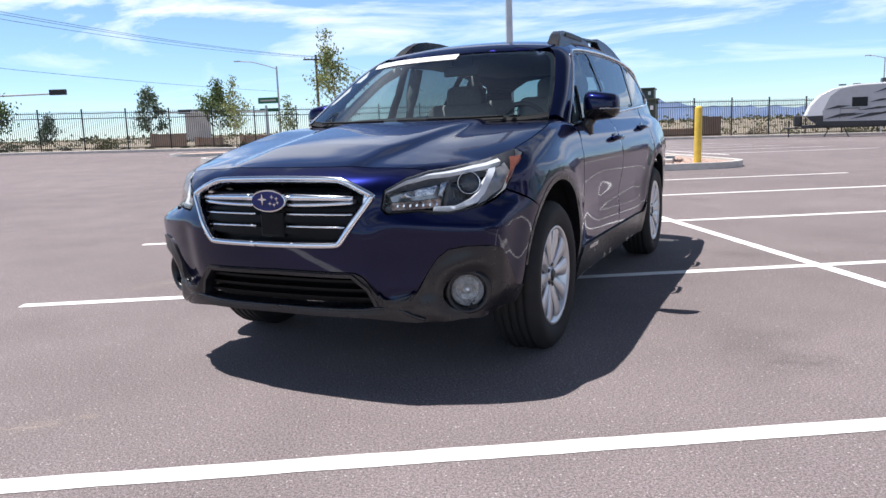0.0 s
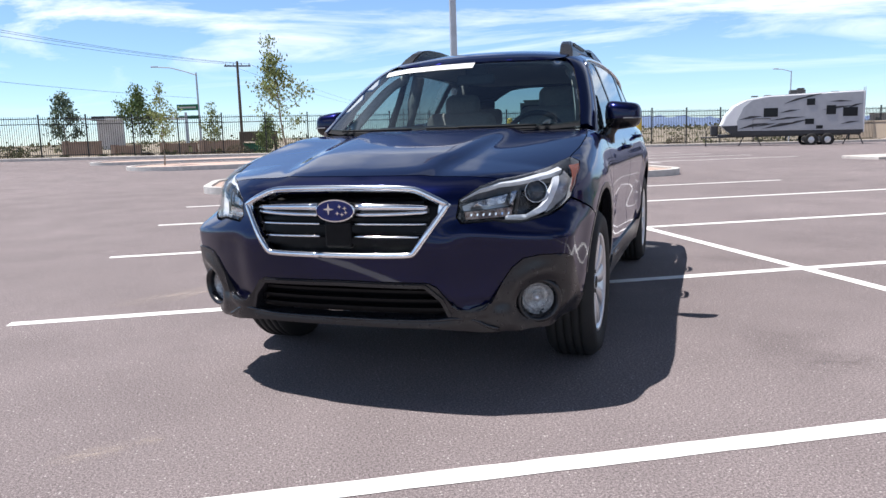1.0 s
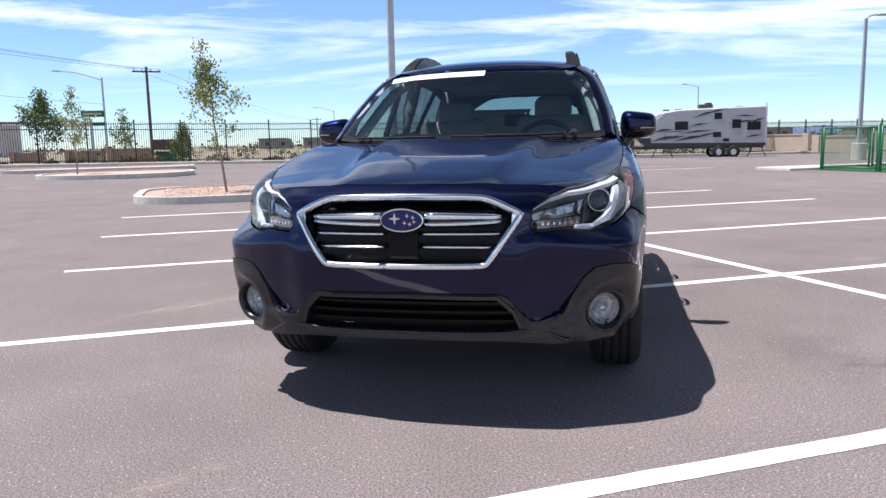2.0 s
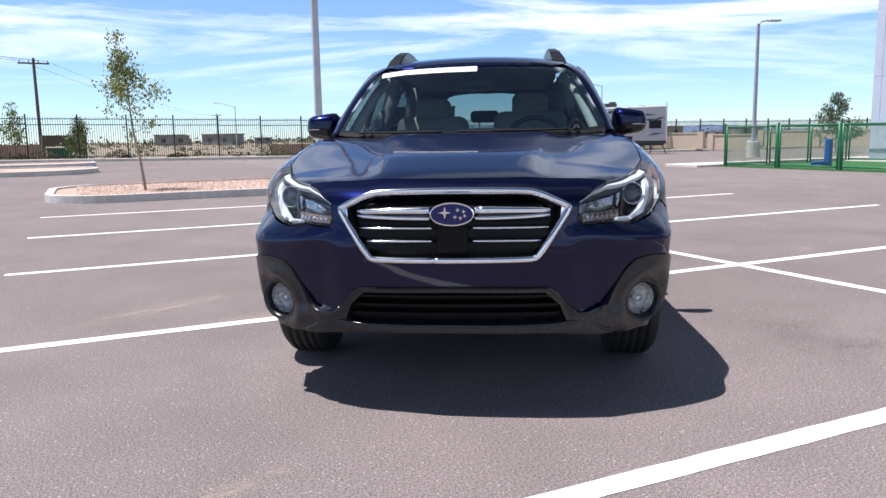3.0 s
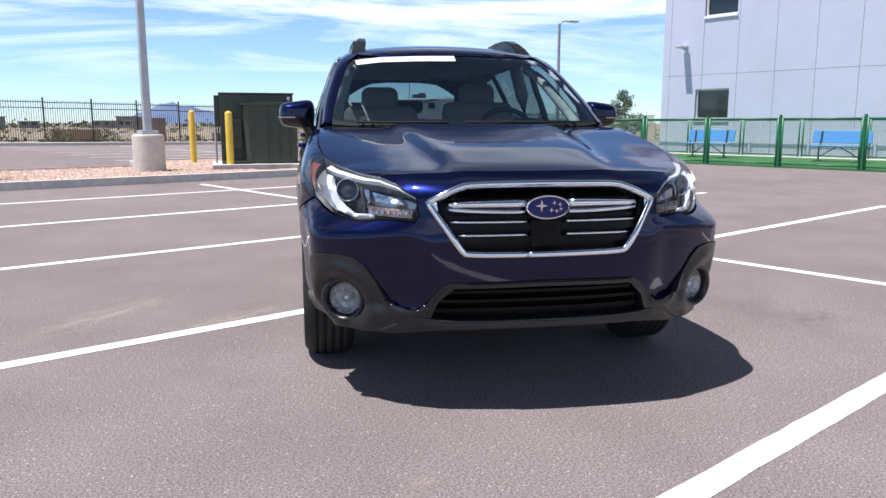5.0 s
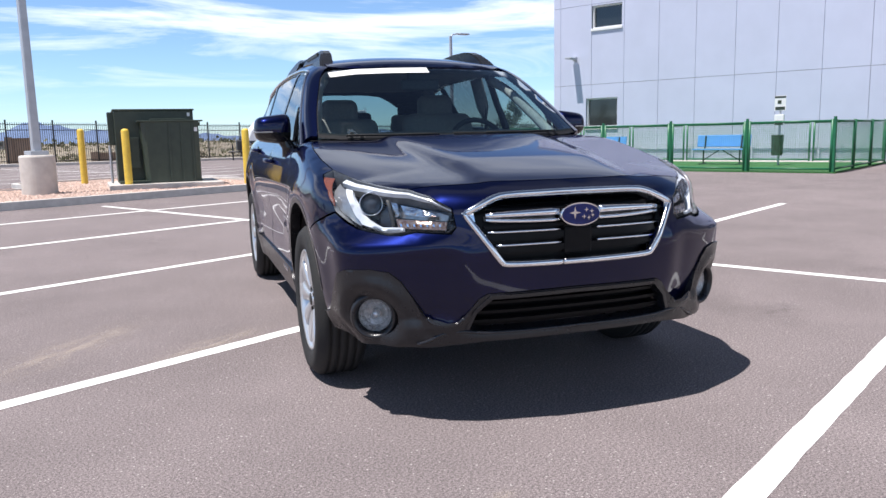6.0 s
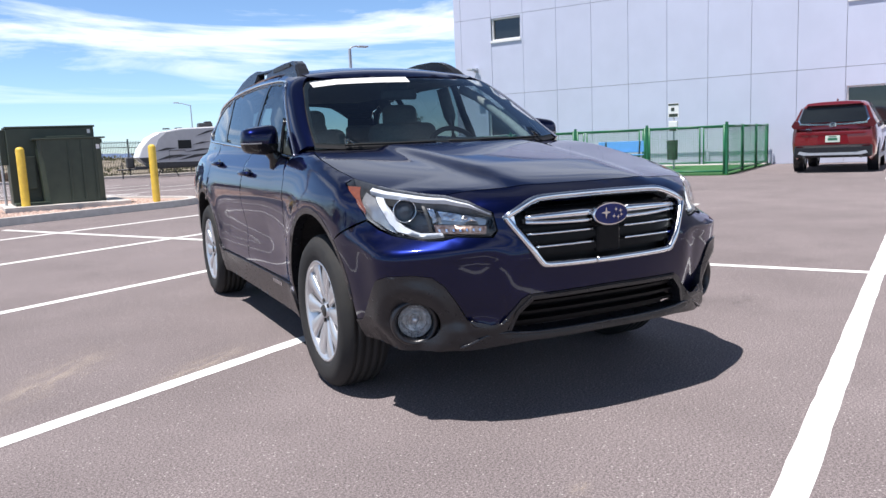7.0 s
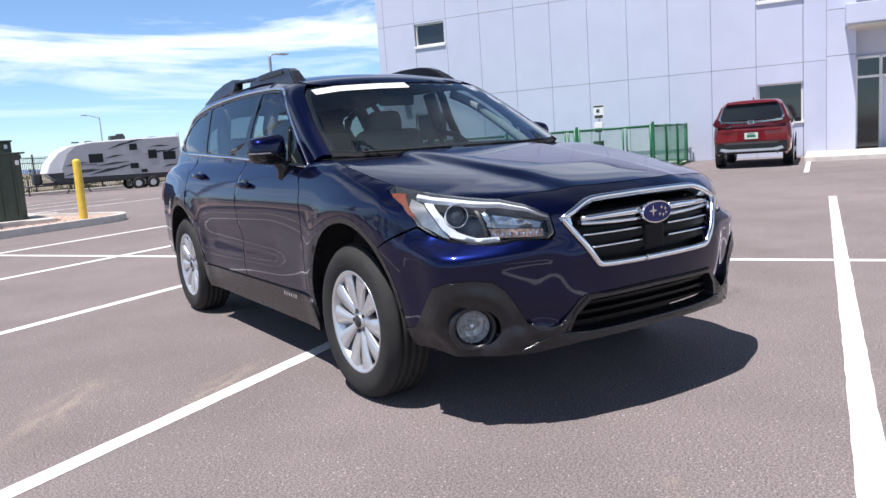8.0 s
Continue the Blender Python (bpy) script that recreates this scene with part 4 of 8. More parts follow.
def flat_mesh(loop, holes, res):
    loops = [dense(loop, res)] + [dense(h, res) for h in holes]
    pts, edges = [], []
    for l in loops:
        b = len(pts)
        pts += l
        edges += [(b + i, b + (i + 1) % len(l)) for i in range(len(l))]
    q = np.array(loops[0])
    lo, hi = q.min(0), q.max(0)
    nx, ny = int((hi[0] - lo[0]) / res), int((hi[1] - lo[1]) / (res * 0.866))
    g = np.array([(lo[0] + (i + 0.5 * (j % 2)) * res, lo[1] + (j + 0.5) * res * 0.866) for j in range(ny + 1) for i in range(nx + 2)])
    if len(g):
        ok = in_loop(loops[0], g)
        for h in loops[1:]:
            ok &= ~in_loop(h, g)
        g = g[ok]
        edge = np.array(pts)
        keep = [np.min(np.hypot(edge[:, 0] - x, edge[:, 1] - y)) > res * 0.55 for x, y in g]
        g = g[keep] if len(g) else g
        pts = pts + [tuple(v) for v in g]
    co, _, tri, *_ = delaunay_2d_cdt([Vector(p) for p in pts], edges, [], 0, 1e-6)
    co, tri = np.array([tuple(v) for v in co]), np.array([t for t in tri if len(t) == 3])
    mid = co[tri].mean(1)
    ok = in_loop(loops[0], mid)
    for h in loops[1:]:
        ok &= ~in_loop(h, mid)
    tri = tri[ok]
    a = (co[tri[:, 1]] - co[tri[:, 0]])
    b = (co[tri[:, 2]] - co[tri[:, 0]])
    flip = a[:, 0] * b[:, 1] - a[:, 1] * b[:, 0] < 0
    tri[flip] = tri[flip][:, ::-1]
    return co, tri


def shell_mesh(name, top, nor, tri, thick, material, mirror=False):
    """A sheet with its edge turned in by thick."""
    low = top - nor * thick
    seen = {}
    for t in tri:
        for i in range(3):
            e = (int(t[i]), int(t[(i + 1) % 3]))
            seen[e] = True
    rim = [e for e in seen if (e[1], e[0]) not in seen]
    v, f = [tuple(p) for p in top], [tuple(int(i) for i in t) for t in tri]
    smooth = [True] * len(f)
    if thick:
        ids = {}
        for a, _ in rim:
            ids[a] = len(v)
            v += [tuple(top[a]), tuple(low[a])]
        for a, b in rim:
            if a in ids and b in ids:
                f.append((ids[b], ids[a], ids[a] + 1, ids[b] + 1))
                smooth.append(True)
    if mirror:
        v = [(-x, y, z) for x, y, z in v]
        f = [t[::-1] for t in f]
    me = bpy.data.meshes.new(name)
    me.from_pydata(v, [], f)
    me.polygons.foreach_set("use_smooth", smooth)
    me.materials.append(material)
    return me


def panel(name, parent, loop, kind, material, fn=None, out=0.0, thick=0.012, res=0.03, holes=(), gap=0.0, mirror=True, label=""):
    """One sheet panel cut to an outline; with mirror, its twin on the other side too. Returns the panels."""
    fn = fn or body
    loop = [tuple(p) for p in loop]
    if gap:
        loop = shrink(dense(loop, res), gap)
    co, tri = flat_mesh(loop, [list(h) for h in holes], res)
    top = lift(kind, co, fn)
    nor = way_out(fn, top)
    top = top + nor * (out(top)[:, None] if callable(out) else out)
    t0 = tri[0]
    face = np.cross(top[t0[1]] - top[t0[0]], top[t0[2]] - top[t0[0]])
    if np.dot(face, nor[t0].sum(0)) < 0:
        tri = tri[:, ::-1]
    made = []
    for m in (False, True) if mirror else (False,):
        ob = new(name, shell_mesh(name, top, nor, tri, thick, material, m))
        if parent:
            ob.parent = parent
        if label:
            ob["label"] = label
        made.append(ob)
    return made


def on_round(*pts):
    """Outline points for the round front: ('f', x, z) seen from ahead, ('s', y, z) seen from the side, ('t', x, y) from above."""
    res = []
    for k, a, z in pts:
        p = {"f": "front", "s": "side", "t": "top"}[k]
        p = lift(p, [(abs(a) if k == "f" else a, z)], lower_body)[0]
        u = 1.1 * math.atan2(p[0], ROUND_Y - p[1])
        res.append((-u if k == "f" and a < 0 else u, p[2]))
    return res


def on_roll(*pts):
    """Outline points for the rolled side, given like those of on_round."""
    res = []
    for k, a, b in pts:
        p = lift({"s": "side", "t": "top"}[k], [(a, b)], lower_body)[0]
        res.append((p[1], 0.55 * math.atan2(p[0] - 0.35, p[2] - 0.6)))
    return res


def curve3(keys, n):
    """n points along a smooth line through keys in space."""
    k = np.array(keys, float)
    s = np.r_[0, np.cumsum(np.linalg.norm(np.diff(k, axis=0), axis=1))]
    t = np.linspace(0, s[-1], n)
    return np.stack([blend(list(zip(s, k[:, i])), t) for i in range(3)], 1)


def settle(p, fn, out=0.0, rounds=12):
    """Moves points onto the surface."""
    for _ in range(rounds):
        g = way_out(fn, p)
        f = fn(*p.T)
        step = (fn(*(p + g * 1e-3).T) - f) / 1e-3
        p = p - g * (f / np.where(np.abs(step) < 0.2, 0.2, step))[:, None]
    return p + way_out(fn, p) * out


def ribbon(name, parent, ka, kb, material, fn=None, out=0.0, thick=0.012, n=24, m=5, mirror=True, label=""):
    """A sheet between two lines in space, laid on the surface."""
    fn = fn or body
    a, b = curve3(ka, n), curve3(kb, n)
    p = np.concatenate([a + (b - a) * t for t in np.linspace(0, 1, m)])
    p = settle(p, fn)
    nor = way_out(fn, p)
    p = p + nor * out
    tri = []
    for j in range(m - 1):
        for i in range(n - 1):
            q = j * n + i
            tri += [(q, q + 1, q + n), (q + 1, q + n + 1, q + n)]
    tri = np.array(tri)
    t0 = tri[len(tri) // 2]
    if np.dot(np.cross(p[t0[1]] - p[t0[0]], p[t0[2]] - p[t0[0]]), nor[t0].sum(0)) < 0:
        tri = tri[:, ::-1]
    made = []
    for mi in (False, True) if mirror else (False,):
        ob = new(name, shell_mesh(name, p, nor, tri, thick, material, mi))
        if parent:
            ob.parent = parent
        if label:
            ob["label"] = label
        made.append(ob)
    return made


def tube(name, parent, keys, r, material, n=40, seg=8, mirror=True, label="", fn=None, out=0.0, flat=1.0):
    p = curve3(keys, n)
    if fn:
        p = settle(p, fn, out)
    made = []
    for s in (1, -1) if mirror else (1,):
        bm = bm_path([(s * q[0], q[1], q[2]) for q in p], r, seg)
        made.append(part(name, bm, material, parent, label, smooth=True))
    return made


def spin(profile, seg=48, axis="x", bm=None, close=False):
    """A turned body: profile [(along, radius), ...] about the x axis."""
    bm = bm or bmesh.new()
    rings = []
    for a, r in profile:
        rings.append([bm.verts.new((a, r * math.cos(2 * math.pi * k / seg), r * math.sin(2 * math.pi * k / seg))) for k in range(seg)])
    for p, q in zip(rings, rings[1:] + (rings[:1] if close else [])):
        for k in range(seg):
            bm.faces.new((p[k], p[(k + 1) % seg], q[(k + 1) % seg], q[k]))
    return bm


# ---- the car ----
def paint_mat():
    m, n, l, b = nodes_of("deep_blue_metallic")
    co = n.new("ShaderNodeTexCoord")
    no = n.new("ShaderNodeTexNoise")
    no.inputs["Scale"].default_value, no.inputs["Detail"].default_value = 900, 2
    l.new(co.outputs["Object"], no.inputs["Vector"])
    mx = n.new("ShaderNodeMix")
    mx.data_type = "RGBA"
    mx.inputs["A"].default_value, mx.inputs["B"].default_value = (0.0007, 0.0016, 0.0125, 1), (0.0024, 0.0054, 0.047, 1)
    l.new(no.outputs[0], mx.inputs["Factor"])
    l.new(mx.outputs["Result"], b.inputs["Base Color"])
    b.inputs["Metallic"].default_value, b.inputs["Roughness"].default_value = 0.80, 0.31
    b.inputs["Specular Tint"].default_value = (0.02, 0.05, 0.5, 1)
    b.inputs["Coat Weight"].default_value, b.inputs["Coat Roughness"].default_value = 1.0, 0.04
    b.inputs["Coat IOR"].default_value = 1.42
    nb = n.new("ShaderNodeTexNoise")
    nb.inputs["Scale"].default_value, nb.inputs["Detail"].default_value = 5, 1
    l.new(co.outputs["Object"], nb.inputs["Vector"])
    bp = n.new("ShaderNodeBump")
    bp.inputs["Strength"].default_value, bp.inputs["Distance"].default_value = 0.05, 0.004
    l.new(nb.outputs[0], bp.inputs["Height"])
    l.new(bp.outputs[0], b.inputs["Coat Normal"])
    return m


PAINT = paint_mat()
CLAD = surf("grained_black_plastic", (0.0135, 0.0135, 0.0165), (0.0100, 0.0100, 0.0125), 40, 0.29, bump=0.10, bscale=420, rvar=0.06)
GRILLEBLACK = surf("grille_black", (0.006, 0.006, 0.007), (0.004, 0.004, 0.005), 30, 0.38, rvar=0.05, spec=0.15)
GLOSSBLACK = surf("gloss_black", (0.010, 0.010, 0.011), None, 20, 0.14, rvar=0.04)
CHROME = surf("chrome", (0.82, 0.83, 0.85), (0.78, 0.79, 0.82), 9, 0.11, metal=1.0, rvar=0.03)
ALLOY = surf("silver_alloy", (0.66, 0.67, 0.69), (0.60, 0.61, 0.63), 12, 0.30, metal=0.75, rvar=0.06)
DARKMETAL = surf("dark_steel", (0.10, 0.10, 0.10), (0.06, 0.055, 0.05), 15, 0.5, metal=0.8)
WINDSCREEN = pane_glass("windscreen_glass", (0.62, 0.76, 0.78), 2.3)
SIDEGLASS = pane_glass("side_glass", (0.68, 0.74, 0.74), 1.2)
REARGLASS = pane_glass("rear_glass", (0.42, 0.50, 0.52), 1.2)
PRIVACY = pane_glass("privacy_glass", (0.30, 0.33, 0.34), 1.4)
LAMPGLASS = pane_glass("lamp_cover", (0.95, 0.96, 0.97), 0.6)
LAMPBLACK = surf("lamp_interior", (0.05, 0.05, 0.053), (0.03, 0.03, 0.033), 40, 0.25, metal=0.6)
FACET = surf("faceted_chrome", (0.60, 0.61, 0.63), (0.35, 0.35, 0.37), 45, 0.10, metal=1.0, bump=1.0, bscale=34)
FOGFACET = surf("ribbed_reflector", (0.58, 0.575, 0.57), (0.33, 0.33, 0.33), 70, 0.24, metal=0.5, bump=0.8, bscale=60)
LAMPGREY = surf("lamp_bezel", (0.36, 0.37, 0.39), (0.28, 0.285, 0.30), 40, 0.22, metal=0.5)
AMBER = surf("amber_lens", (0.21, 0.066, 0.040), (0.15, 0.048, 0.032), 90, 0.16, bump=0.2, bscale=200)
REDLENS = surf("red_lens", (0.40, 0.01, 0.012), None, 60, 0.12)
WHITELENS = surf("white_light_guide", (0.74, 0.77, 0.82), (0.66, 0.69, 0.74), 40, 0.18)
PILLARTRIM = surf("pillar_trim", (0.46, 0.45, 0.43), None, 40, 0.8)
CLOTH = surf("pale_cloth", (0.33, 0.30, 0.275), (0.28, 0.255, 0.235), 60, 0.9, bump=0.3, bscale=300)
DASH = surf("dash_plastic", (0.035, 0.035, 0.037), (0.028, 0.028, 0.03), 50, 0.6, bump=0.1, bscale=300)
COWL = surf("cowl_plastic", (0.018, 0.018, 0.020), (0.013, 0.013, 0.015), 40, 0.55, bump=0.04, bscale=300, rvar=0.05, spec=0.12)
HEADLINER = surf("headliner", (0.20, 0.197, 0.195), None, 40, 0.95)
BADGEBLUE = surf("badge_enamel", (0.005, 0.014, 0.11), None, 30, 0.12)

car = thing("car", pose(0, 0, 0), "dark blue metallic station wagon with black cladding and roof rails, parked", "car")
ARCH_R = 0.455


def arch(cy, a0, a1, r=ARCH_R, cz=0.37, n=20):
    return [(cy - r * math.cos(radians(a0 + (a1 - a0) * k / n)), cz + r * math.sin(radians(a0 + (a1 - a0) * k / n))) for k in range(n + 1)]


# edges that hood, wings, lamps and bumper share, seen from above
HOOD_FRONT = [(0, -0.838), (0.18, -0.832), (0.33, -0.806), (0.41, -0.790), (0.50, -0.765), (0.595, -0.735)]
LAMP_TOP = [(0.595, -0.735), (0.640, -0.685), (0.690, -0.605), (0.737, -0.490), (0.772, -0.380), (0.797, -0.300)]
HOOD_SIDE = [(0.797, -0.300), (0.803, -0.217), (0.812, -0.10), (0.812, 0.05), (0.805, 0.15), (0.788, 0.26), (0.742, 0.345)]


def fine(line, n):
    """The same open line with n points."""
    return [(float(q[0]), float(q[1])) for q in curve3([(x, y, 0) for x, y in line], n)]


HOOD_FRONT, LAMP_TOP, HOOD_SIDE = fine(HOOD_FRONT, 22), fine(LAMP_TOP, 20), fine(HOOD_SIDE, 16)


def car_panels():
    # hood
    hood = both(HOOD_FRONT + LAMP_TOP[1:] + HOOD_SIDE[1:] + [(0.66, 0.308), (0.52, 0.270), (0.28, 0.226), (0, 0.208)])
    panel("hood", car, hood, "top", PAINT, lower_body, gap=0.002, res=0.028, mirror=False)
    cowl = both([(0, 0.07), (0.3, 0.09), (0.52, 0.14), (0.64, 0.18), (0.73, 0.25), (0.765, 0.42), (0.77, 0.62), (0.6, 0.75), (0, 0.6)])
    panel("cowl_panel", car, cowl, "top", COWL, lower_body, out=lambda p: -0.012 + 0.018 * np.clip((p[:, 1] - 0.17 - 0.3 * p[:, 0] ** 2) / 0.12, 0, 1), mirror=False, res=0.03, label="black plastic cowl")
    # fender
    fender = [(-0.318, 0.943), (-0.447, 0.886), (-0.524, 0.805), (-0.40, 0.757)] + arch(0, 48, 178) + [(0.47, 0.34), (0.515, 0.34), (0.505, 0.60), (0.50, 0.80), (0.515, 0.93), (0.545, 0.985)]
    fender = on_roll(*[("s", y, z) for y, z in fender]) + on_roll(*[("t", x, y) for x, y in [(0.772, 0.52), (0.752, 0.42)] + HOOD_SIDE[::-1]])
    panel("fender", car, fender, "roll", PAINT, lower_body, gap=0.002, res=0.026)
    # doors, quarter panel
    front_door = [(0.52, 0.405), (0.51, 0.60), (0.505, 0.80), (0.52, 0.93), (0.565, 1.040), (1.0, 1.078), (1.475, 1.108), (1.50, 0.90), (1.49, 0.60), (1.47, 0.405)]
    panel("door", car, front_door, "side", PAINT, body, gap=0.002, res=0.03)
    rear_door = [(1.475, 0.405), (1.495, 0.60), (1.505, 0.90), (1.48, 1.108), (2.0, 1.138), (2.52, 1.165), (2.60, 1.0)] + [p for p in arch(WHEELBASE, 0, 90, 0.455) if p[1] > 0.50 and p[0] < 2.56][::-1] + [(2.27, 0.47), (2.25, 0.405)]
    panel("door", car, rear_door, "side", PAINT, body, gap=0.002, res=0.03)
    quarter = [(2.57, 0.805)] + [p for p in arch(WHEELBASE, 60, 178)] + [(3.26, 0.38), (3.45, 0.40), (3.50, 0.80), (3.46, 1.00), (3.40, 1.145), (3.0, 1.165), (2.527, 1.167), (2.605, 1.0)]
    panel("quarter_panel", car, quarter, "side", PAINT, body, gap=0.002, res=0.03)
    # sill cladding
    sill = [(0.445, 0.27), (0.46, 0.345), (0.515, 0.40), (2.24, 0.40), (2.29, 0.46), (2.31, 0.30), (2.29, 0.25), (0.47, 0.23)]
    panel("sill_cladding", car, sill, "side", CLAD, lower_body, out=0.012, thick=0.03, res=0.04, label="black plastic sill cladding")
    for cy in (0.0, WHEELBASE):
        ring = arch(cy, -8 if cy else 14, 188, ARCH_R + 0.004) + arch(cy, -8 if cy else 14, 188, ARCH_R - 0.022)[::-1]
        panel("arch_lip", car, ring, "side", CLAD, lower_body, out=0.002, thick=0.05, res=0.04, label="black wheel arch lip")
    # roof and pillars
    roof = both([(0, 0.928), (0.30, 0.950), (0.47, 0.990), (0.545, 1.055), (0.568, 1.6), (0.570, 2.2), (0.562, 2.8), (0.535, 3.12), (0.3, 3.19), (0, 3.21)])
    panel("roof", car, roof, "top", PAINT, cabin, out=0.004, res=0.04, mirror=False)
    rail = [(1.00, 1.415), (1.16, 1.487), (1.35, 1.502), (1.9, 1.512), (2.4, 1.503), (2.8, 1.468), (3.05, 1.405), (3.12, 1.34), (3.22, 1.36), (3.16, 1.50), (2.9, 1.525), (2.5, 1.545), (1.9, 1.556), (1.4, 1.545), (1.15, 1.515), (1.05, 1.475)]
    panel("cant_rail", car, rail, "side", PAINT, cabin, out=-0.001, res=0.03, thick=0.02)
    ribbon("a_pillar", car, [(0.732, 0.42, 1.084), (0.695, 0.640, 1.24), (0.647, 0.825, 1.34), (0.597, 0.985, 1.435), (0.545, 1.07, 1.492)], [(0.806, 0.59, 1.045), (0.764, 0.81, 1.225), (0.718, 0.97, 1.34), (0.673, 1.13, 1.445), (0.618, 1.21, 1.510)], PAINT, cabin, thick=0.03, m=7)
    d_pillar = [(3.09, 1.20), (3.13, 1.30), (3.08, 1.40), (3.2, 1.38), (3.40, 1.16), (3.38, 1.10), (2.9, 1.10), (2.6, 1.14), (2.65, 1.175), (2.95, 1.19)]
    panel("d_pillar", car, d_pillar, "side", PAINT, body, res=0.03, thick=0.02)
    # glass house
    f_win = [(0.575, 1.058), (0.75, 1.19), (0.93, 1.315), (1.10, 1.435), (1.18, 1.475), (1.36, 1.490), (1.475, 1.494), (1.49, 1.30), (1.455, 1.118), (1.0, 1.085)]
    panel("side_window", car, f_win, "side", SIDEGLASS, cabin, out=-0.006, thick=0, res=0.05, label="tinted front side window")
    r_win = [(1.535, 1.122), (1.56, 1.30), (1.535, 1.496), (1.9, 1.502), (2.35, 1.494), (2.49, 1.478), (2.40, 1.30), (2.34, 1.164)]
    panel("side_window", car, r_win, "side", PRIVACY, cabin, out=-0.006, thick=0, res=0.05, label="dark privacy glass rear side window")
    q_win = [(2.40, 1.168), (2.47, 1.32), (2.545, 1.470), (2.78, 1.440), (2.98, 1.375), (3.07, 1.305), (3.06, 1.235), (2.95, 1.198)]
    panel("quarter_window", car, q_win, "side", PRIVACY, cabin, out=-0.006, thick=0, res=0.05, label="dark privacy glass quarter window")
    frame = [(0.545, 1.045), (0.74, 1.200), (0.92, 1.327), (1.08, 1.444), (1.17, 1.489), (1.36, 1.504), (1.9, 1.514), (2.4, 1.505), (2.8, 1.470), (3.05, 1.398), (3.115, 1.31), (3.10, 1.22), (2.96, 1.178), (2.4, 1.150), (1.5, 1.105), (1.0, 1.072)]
    holes = [shrink(dense(w, 0.03), 0.002) for w in (f_win, r_win, q_win)]
    panel("window_frame", car, frame, "side", GLOSSBLACK, cabin, out=-0.002, thick=0.02, res=0.03, holes=holes, label="gloss black window frame")
    tube("window_trim", car, [(0.80, 0.535, 1.045), (0.80, 1.0, 1.072), (0.79, 1.5, 1.105), (0.78, 2.0, 1.13), (0.77, 2.5, 1.155), (0.75, 2.96, 1.178), (0.74, 3.10, 1.22), (0.72, 3.12, 1.31), (0.69, 3.05, 1.40), (0.67, 2.8, 1.472), (0.65, 2.4, 1.507), (0.64, 1.9, 1.516), (0.64, 1.36, 1.506), (0.645, 1.17, 1.490), (0.67, 1.08, 1.446)], 0.0085, CHROME, n=90, seg=6, fn=cabin, out=0.003, label="bright chrome window surround")
    tube("window_trim", car, [(0.67, 1.08, 1.446), (0.71, 0.92, 1.329), (0.75, 0.74, 1.202), (0.80, 0.54, 1.047)], 0.006, CHROME, n=24, seg=6, fn=cabin, out=0.002)
    tube("quarter_post", car, [(0.78, 0.80, 1.07), (0.75, 0.86, 1.26)], 0.011, GLOSSBLACK, n=8, seg=6, fn=cabin)
    # windscreen and its black edge
    ws = both([(0, 1.103), (0.35, 1.104), (0.62, 1.108), (0.724, 1.118), (0.704, 1.20), (0.655, 1.34), (0.607, 1.440), (0.572, 1.474), (0.40, 1.490), (0.20, 1.500), (0, 1.503)])
    panel("windscreen", car, ws, "front", WINDSCREEN, cabin, out=0.0, thick=0, res=0.05, mirror=False, label="clear tinted windscreen")
    grow = lambda kx, hi, lo: [(x * kx, 1.30 + (z - 1.30) * (hi if z > 1.30 else lo)) for x, z in ws]
    panel("windscreen_edge", car, grow(1.012, 0.995, 1.10), "front", COWL, cabin, out=-0.007, thick=0, res=0.025, holes=[grow(0.975, 0.93, 0.955)], mirror=False, label="black ceramic windscreen border")
    strip = [(-0.562, 1.432), (-0.565, 1.462), (-0.42, 1.4805), (-0.2, 1.488), (0.02, 1.492), (0.02, 1.458), (-0.2, 1.455), (-0.42, 1.448)]
    panel("window_sticker", car, strip, "front", WHITETRIM, cabin, out=0.003, thick=0, res=0.03, mirror=False, label="white paper strip taped across the windscreen top")
    # tail: never faces the path, but closed
    gate = both([(0, 0.62), (0.60, 0.62), (0.70, 0.70), (0.72, 1.02), (0.66, 1.12), (0, 1.13)])
    panel("tailgate", car, gate, "rear", PAINT, body, res=0.06, mirror=False)
    rglass = both([(0, 1.14), (0.63, 1.13), (0.55, 1.42), (0.48, 1.465), (0, 1.48)])
    panel("rear_window", car, rglass, "rear", REARGLASS, cabin, thick=0, res=0.06, mirror=False, label="dark rear window")
    rb = both([(0, 0.28), (0.70, 0.30), (0.80, 0.45), (0.78, 0.68), (0.72, 0.695), (0.61, 0.61), (0, 0.61)])
    panel("rear_bumper", car, rb, "rear", CLAD, lower_body, res=0.06, mirror=False)
    tl = [(3.46, 0.82), (3.44, 0.98), (3.40, 1.06), (3.50, 1.05), (3.56, 0.95), (3.55, 0.82)]
    panel("tail_lamp", car, tl, "side", REDLENS, lower_body, out=0.006, res=0.03, label="red tail lamp")
    spo = both([(0, 3.19), (0.50, 3.10), (0.53, 3.16), (0.50, 3.30), (0, 3.36)])
    bm = bm_prism(spo, 1.485, 1.515, bevel=0.01)
    part("spoiler", bm, PAINT, car)


car_panels()


